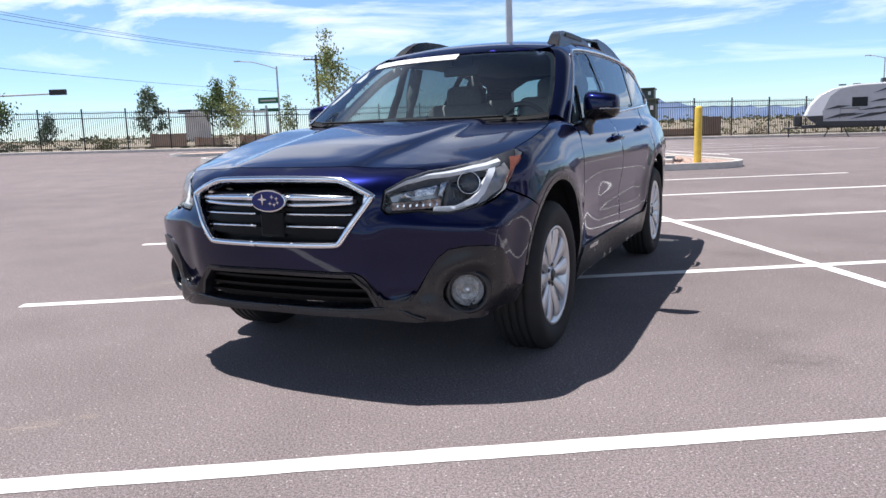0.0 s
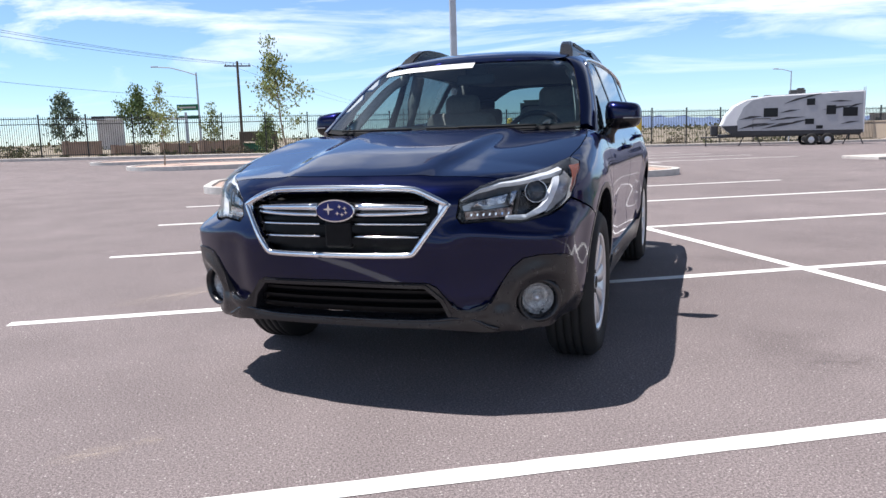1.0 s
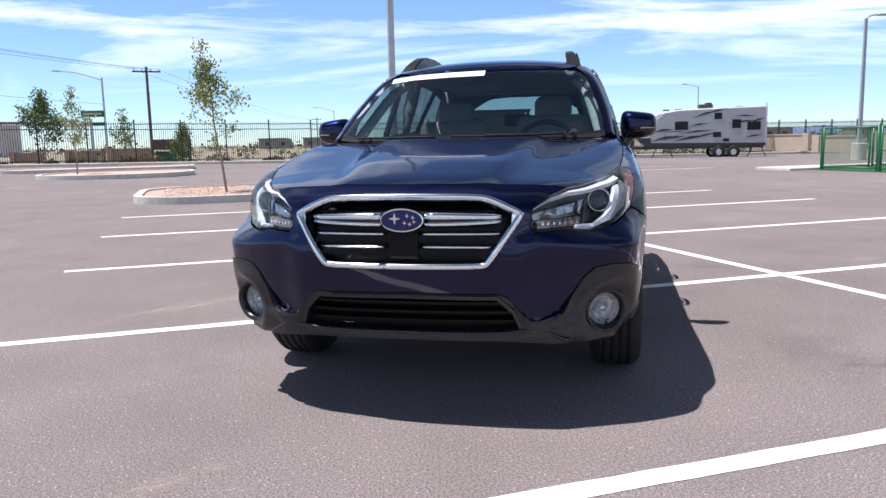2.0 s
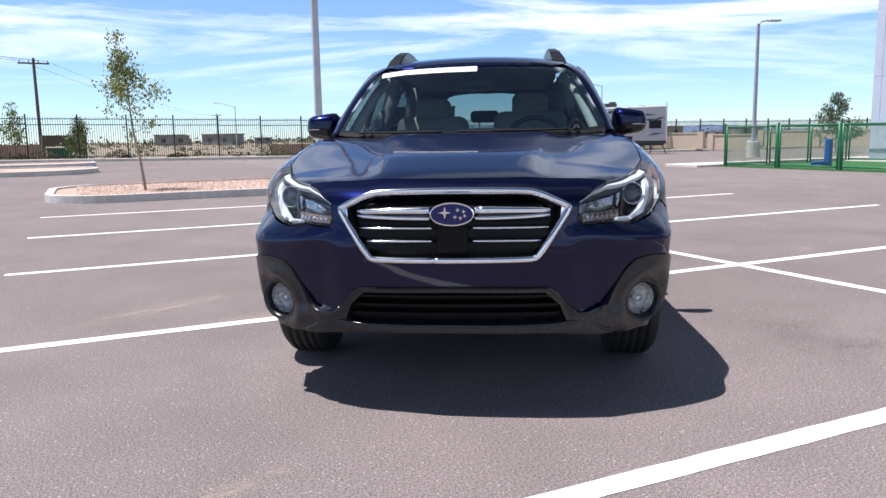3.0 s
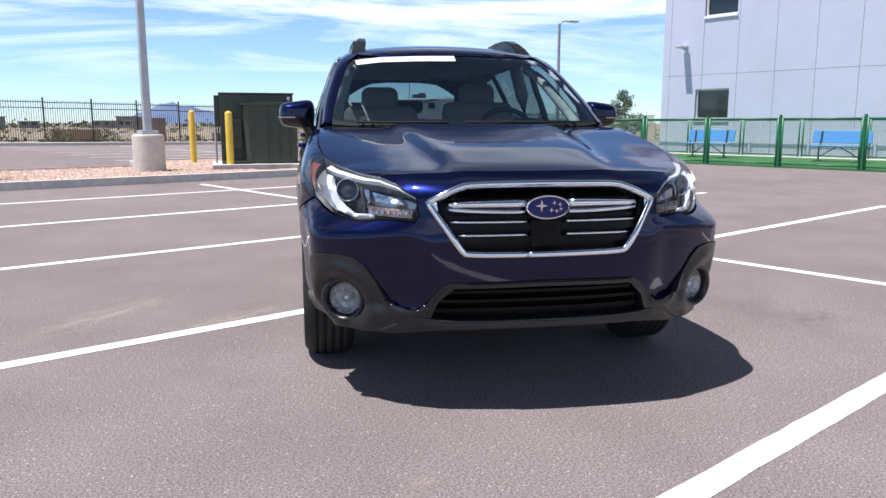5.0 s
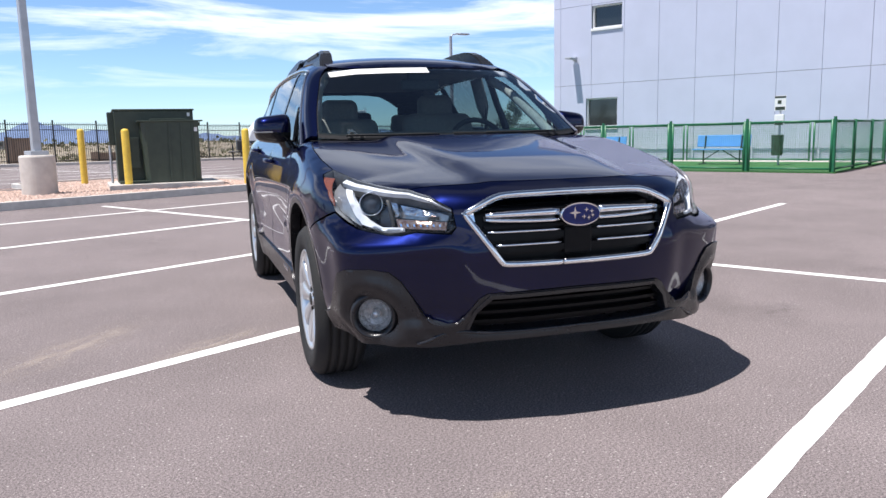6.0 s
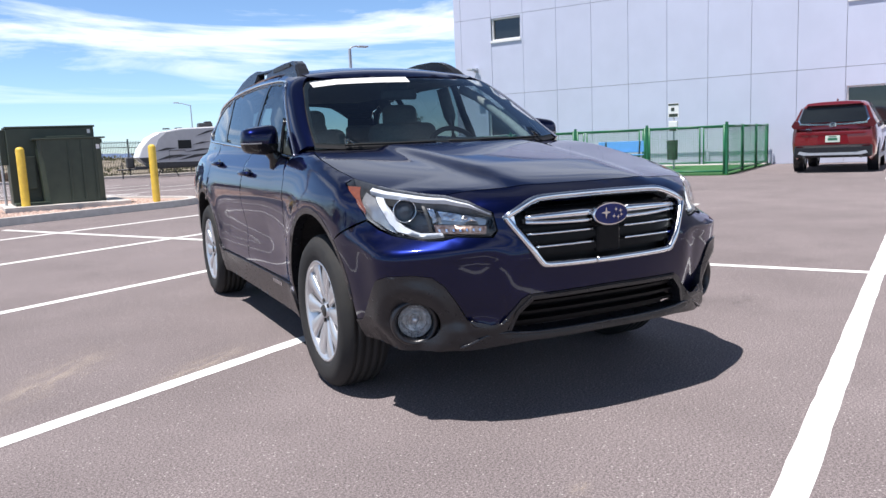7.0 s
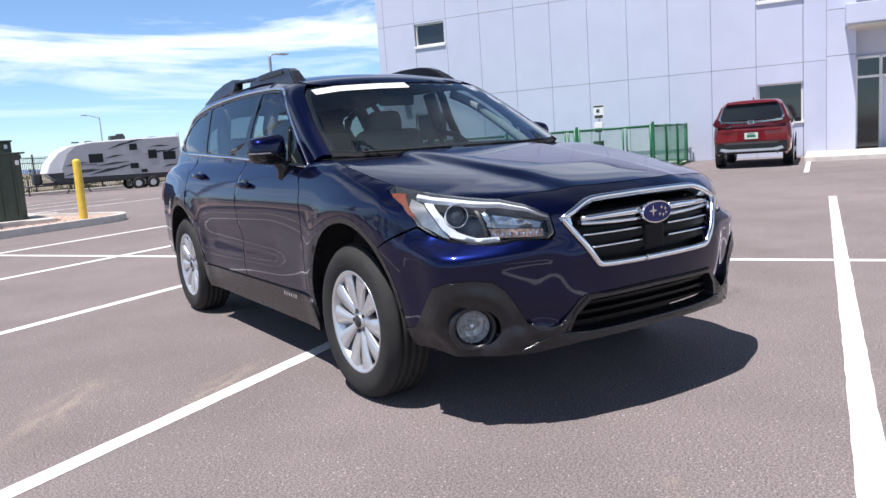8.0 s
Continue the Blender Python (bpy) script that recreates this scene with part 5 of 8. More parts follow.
def car_front():
    R = on_round
    grille = soft(both([(0, 0.882), (0.29, 0.878), (0.345, 0.862), (0.446, 0.812), (0.442, 0.797), (0.328, 0.626), (0.30, 0.612), (0, 0.608)]), 1, 0.18)
    g_in = soft(both([(0, 0.863), (0.28, 0.860), (0.335, 0.845), (0.421, 0.803), (0.310, 0.634), (0.29, 0.628), (0, 0.626)]), 1, 0.18)
    to_round = lambda loop: on_round(*[("f", x, z) for x, z in loop])
    g_out_r, g_in_r = to_round(dense(grille, 0.04)), to_round(dense(g_in, 0.04))
    intake = both([(0, 0.497), (0.345, 0.493), (0.40, 0.440), (0.425, 0.375), (0.36, 0.368), (0, 0.366)])
    # headlamp outline, shared by bumper, fender and lamp
    inner = [("f", 0.478, 0.828), ("t", 0.539, -0.812)]
    top_edge = [("t", x, y) for x, y in LAMP_TOP]
    lamp = R(*inner) + R(*top_edge) + R(("s", -0.325, 0.942), ("s", -0.40, 0.912), ("s", -0.455, 0.882), ("s", -0.497, 0.842), ("s", -0.522, 0.806)) + R(("f", 0.803, 0.771), ("f", 0.776, 0.753), ("f", 0.743, 0.744), ("f", 0.686, 0.735), ("f", 0.645, 0.740), ("f", 0.60, 0.747), ("f", 0.492, 0.742), ("f", 0.470, 0.760))
    # painted bumper cover
    clad_top = [("s", -0.453, 0.398), ("s", -0.505, 0.408), ("s", -0.528, 0.424), ("s", -0.562, 0.470), ("s", -0.610, 0.535), ("s", -0.648, 0.582), ("f", 0.836, 0.600), ("f", 0.76, 0.604), ("f", 0.700, 0.594), ("f", 0.660, 0.560), ("f", 0.62, 0.500), ("f", 0.575, 0.424), ("f", 0.55, 0.404), ("f", 0.50, 0.396), ("f", 0.462, 0.402), ("f", 0.437, 0.430), ("f", 0.390, 0.494), ("f", 0.36, 0.510), ("f", 0.0, 0.515)]
    half = R(*[("t", x, y) for x, y in HOOD_FRONT]) + R(("t", 0.539, -0.812), ("f", 0.474, 0.826), ("f", 0.466, 0.758), ("f", 0.485, 0.735), ("f", 0.60, 0.740), ("f", 0.645, 0.728), ("f", 0.686, 0.728), ("f", 0.743, 0.737), ("f", 0.779, 0.746), ("f", 0.808, 0.765), ("s", -0.518, 0.800), ("s", -0.40, 0.752), ("s", -0.308, 0.712), ("s", -0.352, 0.662), ("s", -0.400, 0.592), ("s", -0.430, 0.523), ("s", -0.448, 0.455)) + R(*clad_top)
    cover = half + [(-u, z) for u, z in reversed(half) if u > 1e-4]
    panel("front_bumper", car, cover, "round", PAINT, lower_body, res=0.026, holes=[g_in_r], mirror=False, gap=0.0015)
    # black lower cladding
    low = [("f", 0.0, 0.335), ("f", 0.36, 0.333), ("f", 0.50, 0.324), ("f", 0.60, 0.312), ("f", 0.75, 0.302), ("s", -0.60, 0.304), ("s", -0.47, 0.330)]
    ct = R(*clad_top)
    clad_half = R(*low) + ct
    clad = clad_half + [(-u, z) for u, z in reversed(clad_half) if u > 1e-4]
    in_r = to_round(dense(intake, 0.04))
    fog_at = on_round(("f", 0.752, 0.415))[0]
    fog_hole = [(fog_at[0] + 0.085 * math.cos(t), fog_at[1] + 0.081 * math.sin(t)) for t in np.linspace(0, 2 * math.pi, 28, endpoint=False)]
    fog_l = [(-u, z) for u, z in fog_hole]
    fog_p = lift("round", [fog_at], lower_body)[0]

    def clad_out(p):
        x = np.abs(p[:, 0])
        r = np.hypot(np.hypot(x - fog_p[0], p[:, 1] - fog_p[1]), p[:, 2] - fog_p[2])
        dish = ramp((0.150 - r) / 0.075)
        edge_z = blend([(0, 0.364), (0.38, 0.366), (0.44, 0.372), (0.51, 0.368), (0.57, 0.335), (0.64, 0.295), (0.72, 0.25), (0.95, 0.25)], x)
        fin = ramp((edge_z - p[:, 2]) / 0.014 + 0.5)
        bulge = ramp((0.185 - r) / 0.08) * ramp((0.835 - x) / 0.10)
        # proud shelf under the notch of the painted cover, beside the intake
        notch = blend([(0.0, 0.50), (0.39, 0.494), (0.437, 0.430), (0.462, 0.402), (0.50, 0.396), (0.55, 0.404), (0.575, 0.424), (0.62, 0.500), (0.95, 0.60)], x)
        shelf = ramp((p[:, 2] - notch + 0.040) / 0.030) * ramp((x - 0.40) / 0.05) * ramp((0.63 - x) / 0.06)
        return 0.007 + (0.004 + 0.75 * hollow_at(x, p[:, 2])) * bulge - 0.032 * dish + 0.020 * shelf + 0.013 * fin * ramp((0.66 - x) / 0.14)

    panel("bumper_cladding", car, clad, "round", CLAD, lower_body, out=clad_out, thick=0.03, res=0.018, holes=[in_r, fog_hole, fog_l], mirror=False, label="grained black plastic bumper cladding")
    # rounded edges that catch the sun: under the painted notch and along the chin fin
    satin = surf("satin_black_edge", (0.016, 0.016, 0.019), (0.012, 0.012, 0.015), 40, 0.20, bump=0.04, bscale=300, rvar=0.04)
    tube("cladding_lip", car, [(0.437, -0.895, 0.426), (0.462, -0.89, 0.399), (0.50, -0.885, 0.392), (0.55, -0.87, 0.400), (0.572, -0.86, 0.418)], 0.0085, satin, n=24, seg=8, fn=lower_body, out=0.018)
    tube("chin_edge", car, [(0.0, -0.93, 0.362), (0.38, -0.905, 0.364), (0.44, -0.90, 0.370), (0.51, -0.88, 0.364), (0.57, -0.86, 0.334), (0.61, -0.84, 0.314)], 0.0075, satin, n=36, seg=8, fn=lower_body, out=0.013)
    # unseen black sheet added behind the bumper to stop sun leaking through
    panel("bumper_light_block", car, [(-0.68, 0.34), (0.68, 0.34), (0.68, 0.80), (-0.68, 0.80)], "round", BLACKPLASTIC, lower_body, out=-0.095, thick=0.0, res=0.05, mirror=False)
    # chrome surround and grille
    sur = panel("grille_surround", car, g_out_r, "round", CHROME, lower_body, out=0.002, thick=0.035, res=0.016, holes=[g_in_r], mirror=False, label="bright chrome hexagonal grille surround")[0]
    mid = [((a[0] + b[0]) / 2, (a[1] + b[1]) / 2) for a, b in zip(soft(both([(0, 0.882), (0.29, 0.878), (0.345, 0.862), (0.446, 0.812), (0.442, 0.797), (0.328, 0.626), (0.30, 0.612), (0, 0.608)]), 2, 0.2), soft(both([(0, 0.863), (0.28, 0.860), (0.335, 0.845), (0.425, 0.806), (0.417, 0.797), (0.310, 0.634), (0.29, 0.628), (0, 0.626)]), 2, 0.2))]
    mid3 = lift("round", to_round(dense(mid, 0.02)), lower_body)
    mid3 = [tuple(q) for q in mid3 + way_out(lower_body, mid3) * 0.004]
    mid3 = mid3[len(mid3) // 2:] + mid3[:len(mid3) // 2]
    part("surround_bead", bm_path(mid3 + mid3[:1], 0.0125, 10), CHROME, sur, smooth=True)
    g = panel("grille", car, to_round(dense(shrink(dense(g_in, 0.05), -0.01), 0.05)), "round", GRILLEBLACK, lower_body, out=-0.055, thick=0.01, res=0.04, mirror=False, label="black grille with chrome bars")[0]

    def bar(name, x0, x1, z, h, depth, mat, out, taper=0.0):
        pts = []
        n = 14
        for k in range(n + 1):
            pts.append((x0 + (x1 - x0) * k / n, z + h / 2 - taper * h * (k / n)))
        for k in range(n, -1, -1):
            pts.append((x0 + (x1 - x0) * k / n, z - h / 2))
        panel(name, g, to_round(pts), "round", mat, lower_body, out=out, thick=depth, res=0.02)

    def rod_bar(name, keys, r, mat, out, mirror=True):
        p = lift("front", keys, lower_body)
        p = p + way_out(lower_body, p) * out
        for s in (1, -1) if mirror else (1,):
            part(name, bm_path([(s * q[0], q[1], q[2]) for q in p], r, 10), mat, g, smooth=True)

    rod_bar("wing_bar", [(0.085 + 0.031 * k, 0.806 - 0.006 * (k / 9) ** 2) for k in range(10)], [0.0155 - 0.0006 * k for k in range(10)], CHROME, -0.008)
    rod_bar("wing_bar", [(0.085 + 0.031 * k, 0.775 + 0.008 * (k / 9) ** 2) for k in range(10)], 0.0075, CHROME, -0.008)
    bar("wing_infill", 0.095, 0.370, 0.789, 0.018, 0.02, DARKMETAL, -0.018)
    for z, x1 in ((0.733, 0.362), (0.684, 0.332)):
        rod_bar("chrome_bar", [(0.078 + (x1 - 0.078) * k / 9, z + 0.006) for k in range(10)], 0.0045, CHROME, -0.012)
        bar("grille_bar", 0.0, x1, z - 0.012, 0.024, 0.035, GRILLEBLACK, -0.020)
    for z, x1 in ((0.708, 0.35), (0.658, 0.32), (0.832, 0.345), (0.757, 0.37)):
        bar("grille_bar", 0.0, x1, z, 0.012, 0.03, GRILLEBLACK, -0.030)
    part("camera_block", bm_box(0.12, 0.03, 0.105, (0, -0.952, 0.642), 0.012), GRILLEBLACK, g)
    # badge: plain oval with small bright marks
    y = -1.0
    bd = bmesh.new()
    ov = [(0.084 * math.cos(t), 0.044 * math.sin(t)) for t in np.linspace(0, 2 * math.pi, 40, endpoint=False)]
    turn = pose(0, -0.958, 0.791, 90, 0, 0)
    bm_prism(ov, 0.0, 0.024, bd, bevel=0.006)
    bmesh.ops.transform(bd, matrix=turn, verts=bd.verts)
    badge = part("badge", bd, CHROME, g, "oval chrome-rimmed blue badge")
    bd = bm_prism([(x * 0.935, z * 0.885) for x, z in ov], 0.0235, 0.0262)
    bmesh.ops.transform(bd, matrix=turn, verts=bd.verts)
    part("badge_field", bd, BADGEBLUE, badge)
    bd = bmesh.new()
    for cx, cz, s in ((-0.026, 0.006, 0.024), (0.022, 0.016, 0.010), (0.044, 0.010, 0.010), (0.012, -0.010, 0.010), (0.032, -0.014, 0.010), (0.048, -0.006, 0.009)):
        star = []
        for k in range(8):
            q = s if k % 2 == 0 else s * 0.28
            star.append((cx + q * math.cos(k * math.pi / 4), cz + q * math.sin(k * math.pi / 4)))
        bm_prism(star, 0.026, 0.0275, bd)
    bmesh.ops.transform(bd, matrix=turn, verts=bd.verts)
    part("badge_marks", bd, CHROME, badge)
    # lower intake
    it = panel("intake", car, to_round(dense(shrink(dense(intake, 0.05), -0.012), 0.05)), "round", GRILLEBLACK, lower_body, out=-0.07, res=0.05, mirror=False, label="black lower air intake")[0]
    for z, x1 in ((0.464, 0.37), (0.428, 0.40), (0.394, 0.41)):
        pts = [(-x1 + 2 * x1 * k / 24, z + 0.006) for k in range(25)] + [(x1 - 2 * x1 * k / 24, z - 0.005) for k in range(25)]
        panel("slat", it, to_round(pts), "round", GRILLEBLACK, lower_body, out=-0.022, thick=0.035, res=0.03, mirror=False)
    panel("intake_frame", car, to_round(dense(shrink(dense(intake, 0.04), -0.014), 0.04)), "round", CLAD, lower_body, out=0.014, thick=0.06, res=0.025, holes=[in_r], mirror=False)
    # fog lamps
    c = lift("round", [fog_at], lower_body)[0]
    nrm = Vector((0.42, -0.90, -0.06)).normalized()
    for s in (1, -1):
        n = Vector((s * nrm.x, nrm.y, nrm.z))
        m = Matrix.Translation(Vector((s * c[0], c[1], c[2])) - n * 0.012) @ (-n).to_track_quat("X", "Z").to_matrix().to_4x4() @ Matrix.Scale(1.15, 4)
        bez = spin([(0.055, 0.058), (0.012, 0.060), (-0.004, 0.066), (-0.004, 0.074), (0.01, 0.082), (0.04, 0.084)], 36)
        fog = part("fog_lamp", bez, CLAD, car, "round clear fog lamp in a black bezel", smooth=True, m=m)
        part("lens", spin([(0.010, 0.0001), (0.010, 0.02), (0.013, 0.040), (0.022, 0.057)], 36), LAMPGLASS, fog, smooth=True)
        part("reflector", spin([(0.058, 0.0001), (0.056, 0.02), (0.045, 0.04), (0.022, 0.056)], 24), FOGFACET, fog, smooth=False)
        part("bulb_cap", spin([(0.026, 0.0001), (0.028, 0.013), (0.05, 0.015)], 16), ALLOY, fog, smooth=True)
    # headlamps
    lamp = [tuple(p) for p in lamp]
    house = panel("headlamp_housing", None, shrink(dense(lamp, 0.02), 0.001), "round", LAMPBLACK, lower_body, out=-0.075, thick=0.0, res=0.03)
    rims = panel("headlamp", car, shrink(dense(lamp, 0.02), 0.0015), "round", LAMPGLASS, lower_body, out=0.004, thick=0.004, res=0.022, label="clear swept-back headlamp with white light guide")
    for ob, h, s in zip(rims, house, (1, -1)):
        h.parent = ob
        h.name = "housing"
        P = lambda *a: R(*a)
        ring_o = dense(lamp, 0.02)
        co = np.array(ring_o)
        # side walls of the housing
        top = lift("round", co, lower_body)
        nor = way_out(lower_body, top)
        v = [tuple(q) for q in top + nor * 0.0] + [tuple(q) for q in top - nor * 0.08]
        k = len(ring_o)
        f = [(i, (i + 1) % k, k + (i + 1) % k, k + i) for i in range(k)]
        if s < 0:
            v = [(-a, b, c2) for a, b, c2 in v]
        me = bpy.data.meshes.new("housing_wall")
        me.from_pydata(v, [], f)
        me.materials.append(LAMPGREY)
        w = new("housing_wall", me)
        w.parent = ob

    def inside(name, loop, mat, out, thick, label=""):
        for ob, o2 in zip(rims, panel(name, None, loop, "round", mat, lower_body, out=out, thick=thick, res=0.02)):
            o2.parent = ob
            if label:
                o2["label"] = label

    guide = R(("s", -0.505, 0.902), ("s", -0.566, 0.845), ("s", -0.604, 0.790), ("f", 0.765, 0.765), ("f", 0.70, 0.749), ("f", 0.64, 0.752), ("f", 0.64, 0.760), ("f", 0.70, 0.759), ("f", 0.748, 0.777), ("s", -0.621, 0.802), ("s", -0.592, 0.848), ("s", -0.540, 0.897))
    inside("light_guide", guide, WHITELENS, -0.014, 0.02, "white C-shaped light guide")
    bezel = R(("s", -0.425, 0.928), ("s", -0.462, 0.876), ("s", -0.503, 0.838), ("s", -0.527, 0.806), ("f", 0.795, 0.772), ("f", 0.77, 0.762), ("s", -0.598, 0.790), ("s", -0.560, 0.845), ("s", -0.499, 0.903))
    inside("outer_bezel", bezel, LAMPGREY, -0.024, 0.01, "pale grey lamp bezel")
    rim_line = R(*inner) + R(*top_edge[:15])
    brow = [(u, z - 0.004) for u, z in rim_line] + [(u, z - 0.004 - 0.0105 * min(1.0, 0.35 + 0.10 * k)) for k, (u, z) in reversed(list(enumerate(rim_line)))]
    inside("chrome_brow", brow, WHITELENS, -0.010, 0.02)
    bowl = R(("f", 0.497, 0.806), ("f", 0.56, 0.836), ("f", 0.668, 0.868), ("f", 0.668, 0.790), ("f", 0.60, 0.784), ("f", 0.505, 0.782))
    inside("reflector", bowl, LAMPGREY, -0.066, 0.02)
    inside("reflector_wing", R(("f", 0.532, 0.800), ("f", 0.548, 0.815), ("f", 0.60, 0.838), ("f", 0.648, 0.850), ("f", 0.642, 0.806), ("f", 0.585, 0.797)), FACET, -0.040, 0.02, "bright chrome reflector")
    inside("reflector_sliver", R(("f", 0.656, 0.858), ("f", 0.674, 0.862), ("f", 0.668, 0.792), ("f", 0.656, 0.800)), FACET, -0.034, 0.02)
    fl = R(("f", 0.50, 0.778), ("f", 0.665, 0.786), ("f", 0.660, 0.762), ("f", 0.62, 0.760), ("f", 0.505, 0.755))
    inside("turn_signal", fl, surf("amber_reflector", (0.10, 0.045, 0.03), (0.30, 0.24, 0.21), 90, 0.2, metal=0.4), -0.030, 0.01)
    for k in range(7):
        x = 0.520 + 0.021 * k
        inside("bulb_dot", R(("f", x, 0.764), ("f", x + 0.001, 0.7715), ("f", x + 0.007, 0.7705), ("f", x + 0.0055, 0.765)), CHROME, -0.026, 0.006)
    mid = R(("f", 0.676, 0.872), ("f", 0.684, 0.874), ("f", 0.680, 0.766), ("f", 0.670, 0.766))
    inside("divider", mid, DARKMETAL, -0.03, 0.03)
    amber = R(("s", -0.345, 0.934), ("s", -0.405, 0.930), ("s", -0.470, 0.882), ("s", -0.507, 0.845), ("s", -0.512, 0.824), ("s", -0.470, 0.860), ("s", -0.41, 0.900))
    inside("side_reflector", amber, AMBER, -0.002, 0.004, "amber side reflector")
    c2 = lift("round", on_round(("f", 0.728, 0.838)), lower_body)[0]
    n2 = Vector((0.30, -0.95, 0.05)).normalized()
    for s, ob in zip((1, -1), rims):
        n = Vector((s * n2.x, n2.y, n2.z))
        m = Matrix.Translation(Vector((s * c2[0], c2[1], c2[2])) - n * 0.062) @ (-n).to_track_quat("X", "Z").to_matrix().to_4x4()
        part("projector_ring", spin([(0.04, 0.042), (-0.01, 0.046), (-0.014, 0.0445), (-0.012, 0.042), (0.02, 0.040)], 40), CHROME, ob, "silver projector ring", smooth=True, m=m)
        part("projector_lens", spin([(-0.012, 0.0001), (-0.010, 0.015), (-0.002, 0.030), (0.014, 0.041)], 28), surf("projector_glass", (0.05, 0.06, 0.075), None, 20, 0.05) if s > 0 else bpy.data.materials["projector_glass"], ob, smooth=True, m=m)


car_front()


def wheel(side, y):
    """A 17-inch alloy wheel of five paired spokes with its tyre; the outer face looks along +x."""
    root = new("wheel")
    root.parent = car
    root.matrix_basis = pose(side * 0.785, y, HUB_Z, 0, 0, 0 if side > 0 else 180) @ pose(0, 0, 0, random.uniform(0, 72), 0, 0)
    R, w = 0.352, 0.112
    prof = [(-w + 0.02, 0.225), (-w, 0.25), (-w - 0.004, 0.29), (-w + 0.006, 0.325), (-w + 0.025, R - 0.008), (-w + 0.04, R)]
    for g in (-0.055, -0.018, 0.018, 0.055):
        prof += [(g - 0.005, R), (g - 0.004, R - 0.008), (g + 0.004, R - 0.008), (g + 0.005, R)]
    prof += [(w - 0.04, R), (w - 0.025, R - 0.008), (w - 0.006, 0.325), (w + 0.002, 0.315), (w + 0.004, 0.29), (w, 0.262), (w - 0.004, 0.25), (w - 0.012, 0.234), (w - 0.02, 0.225)]
    tyre = part("tyre", spin(prof, 72), RUBBER, root, "black all-season tyre", smooth=True)
    rimprof = [(-0.09, 0.222), (-0.08, 0.215), (-0.05, 0.195), (0.03, 0.190), (0.075, 0.205), (0.090, 0.214), (0.099, 0.222), (0.104, 0.231), (0.100, 0.236), (0.092, 0.232)]
    rim = part("rim", spin(rimprof, 72), ALLOY, root, "silver five-spoke alloy rim", smooth=True)
    for k in range(5):
        for d in (-1, 1):
            bm = bmesh.new()
            rows = []
            for i in range(9):
                q = i / 8
                r = 0.045 + 0.172 * q
                off = d * (0.021 + 0.042 * q + 0.014 * q * q)
                half = 0.020 + 0.036 * q
                x = 0.078 + 0.020 * math.sin(q * math.pi * 0.55) - 0.004 * q
                edge = 0.020 * (1 - 0.4 * q)
                rows.append([bm.verts.new((x - edge, off - half, r)), bm.verts.new((x - 0.003, off - half * 0.82, r)), bm.verts.new((x + 0.001, off, r)), bm.verts.new((x - 0.003, off + half * 0.82, r)), bm.verts.new((x - edge, off + half, r))])
            for a, b in zip(rows, rows[1:]):
                for j in range(4):
                    bm.faces.new((a[j], a[j + 1], b[j + 1], b[j]))
                bm.faces.new((a[4], a[0], b[0], b[4]))
            bmesh.ops.rotate(bm, cent=(0, 0, 0), matrix=Matrix.Rotation(k * 2 * math.pi / 5, 3, "X"), verts=bm.verts)
            bmesh.ops.recalc_face_normals(bm, faces=bm.faces)
            part("spoke", bm, ALLOY, rim, smooth=True)
    part("hub", spin([(0.03, 0.072), (0.066, 0.070), (0.076, 0.060), (0.074, 0.034), (0.082, 0.032), (0.085, 0.028), (0.086, 0.0001)], 40), ALLOY, rim, smooth=True)
    part("centre_cap", spin([(0.084, 0.029), (0.089, 0.027), (0.090, 0.0001)], 32), DARKMETAL, rim, "dark centre cap", smooth=True)
    for k in range(5):
        t = 2 * math.pi * (k + 0.5) / 5
        part("wheel_nut", bm_rod((0.045, 0.050 * math.cos(t), 0.050 * math.sin(t)), (0.083, 0.050 * math.cos(t), 0.050 * math.sin(t)), 0.0095, seg=6), DARKMETAL, rim)
    part("brake_disc", spin([(-0.01, 0.05), (0.012, 0.06), (0.012, 0.150), (0.0, 0.152), (-0.012, 0.15)], 40), DARKMETAL, root, smooth=False)
    part("barrel", spin([(-0.06, 0.19), (-0.062, 0.0001)], 40), BLACKPLASTIC, root)


for sd in (1, -1):
    for wy in (0.0, WHEELBASE):
        wheel(sd, wy)


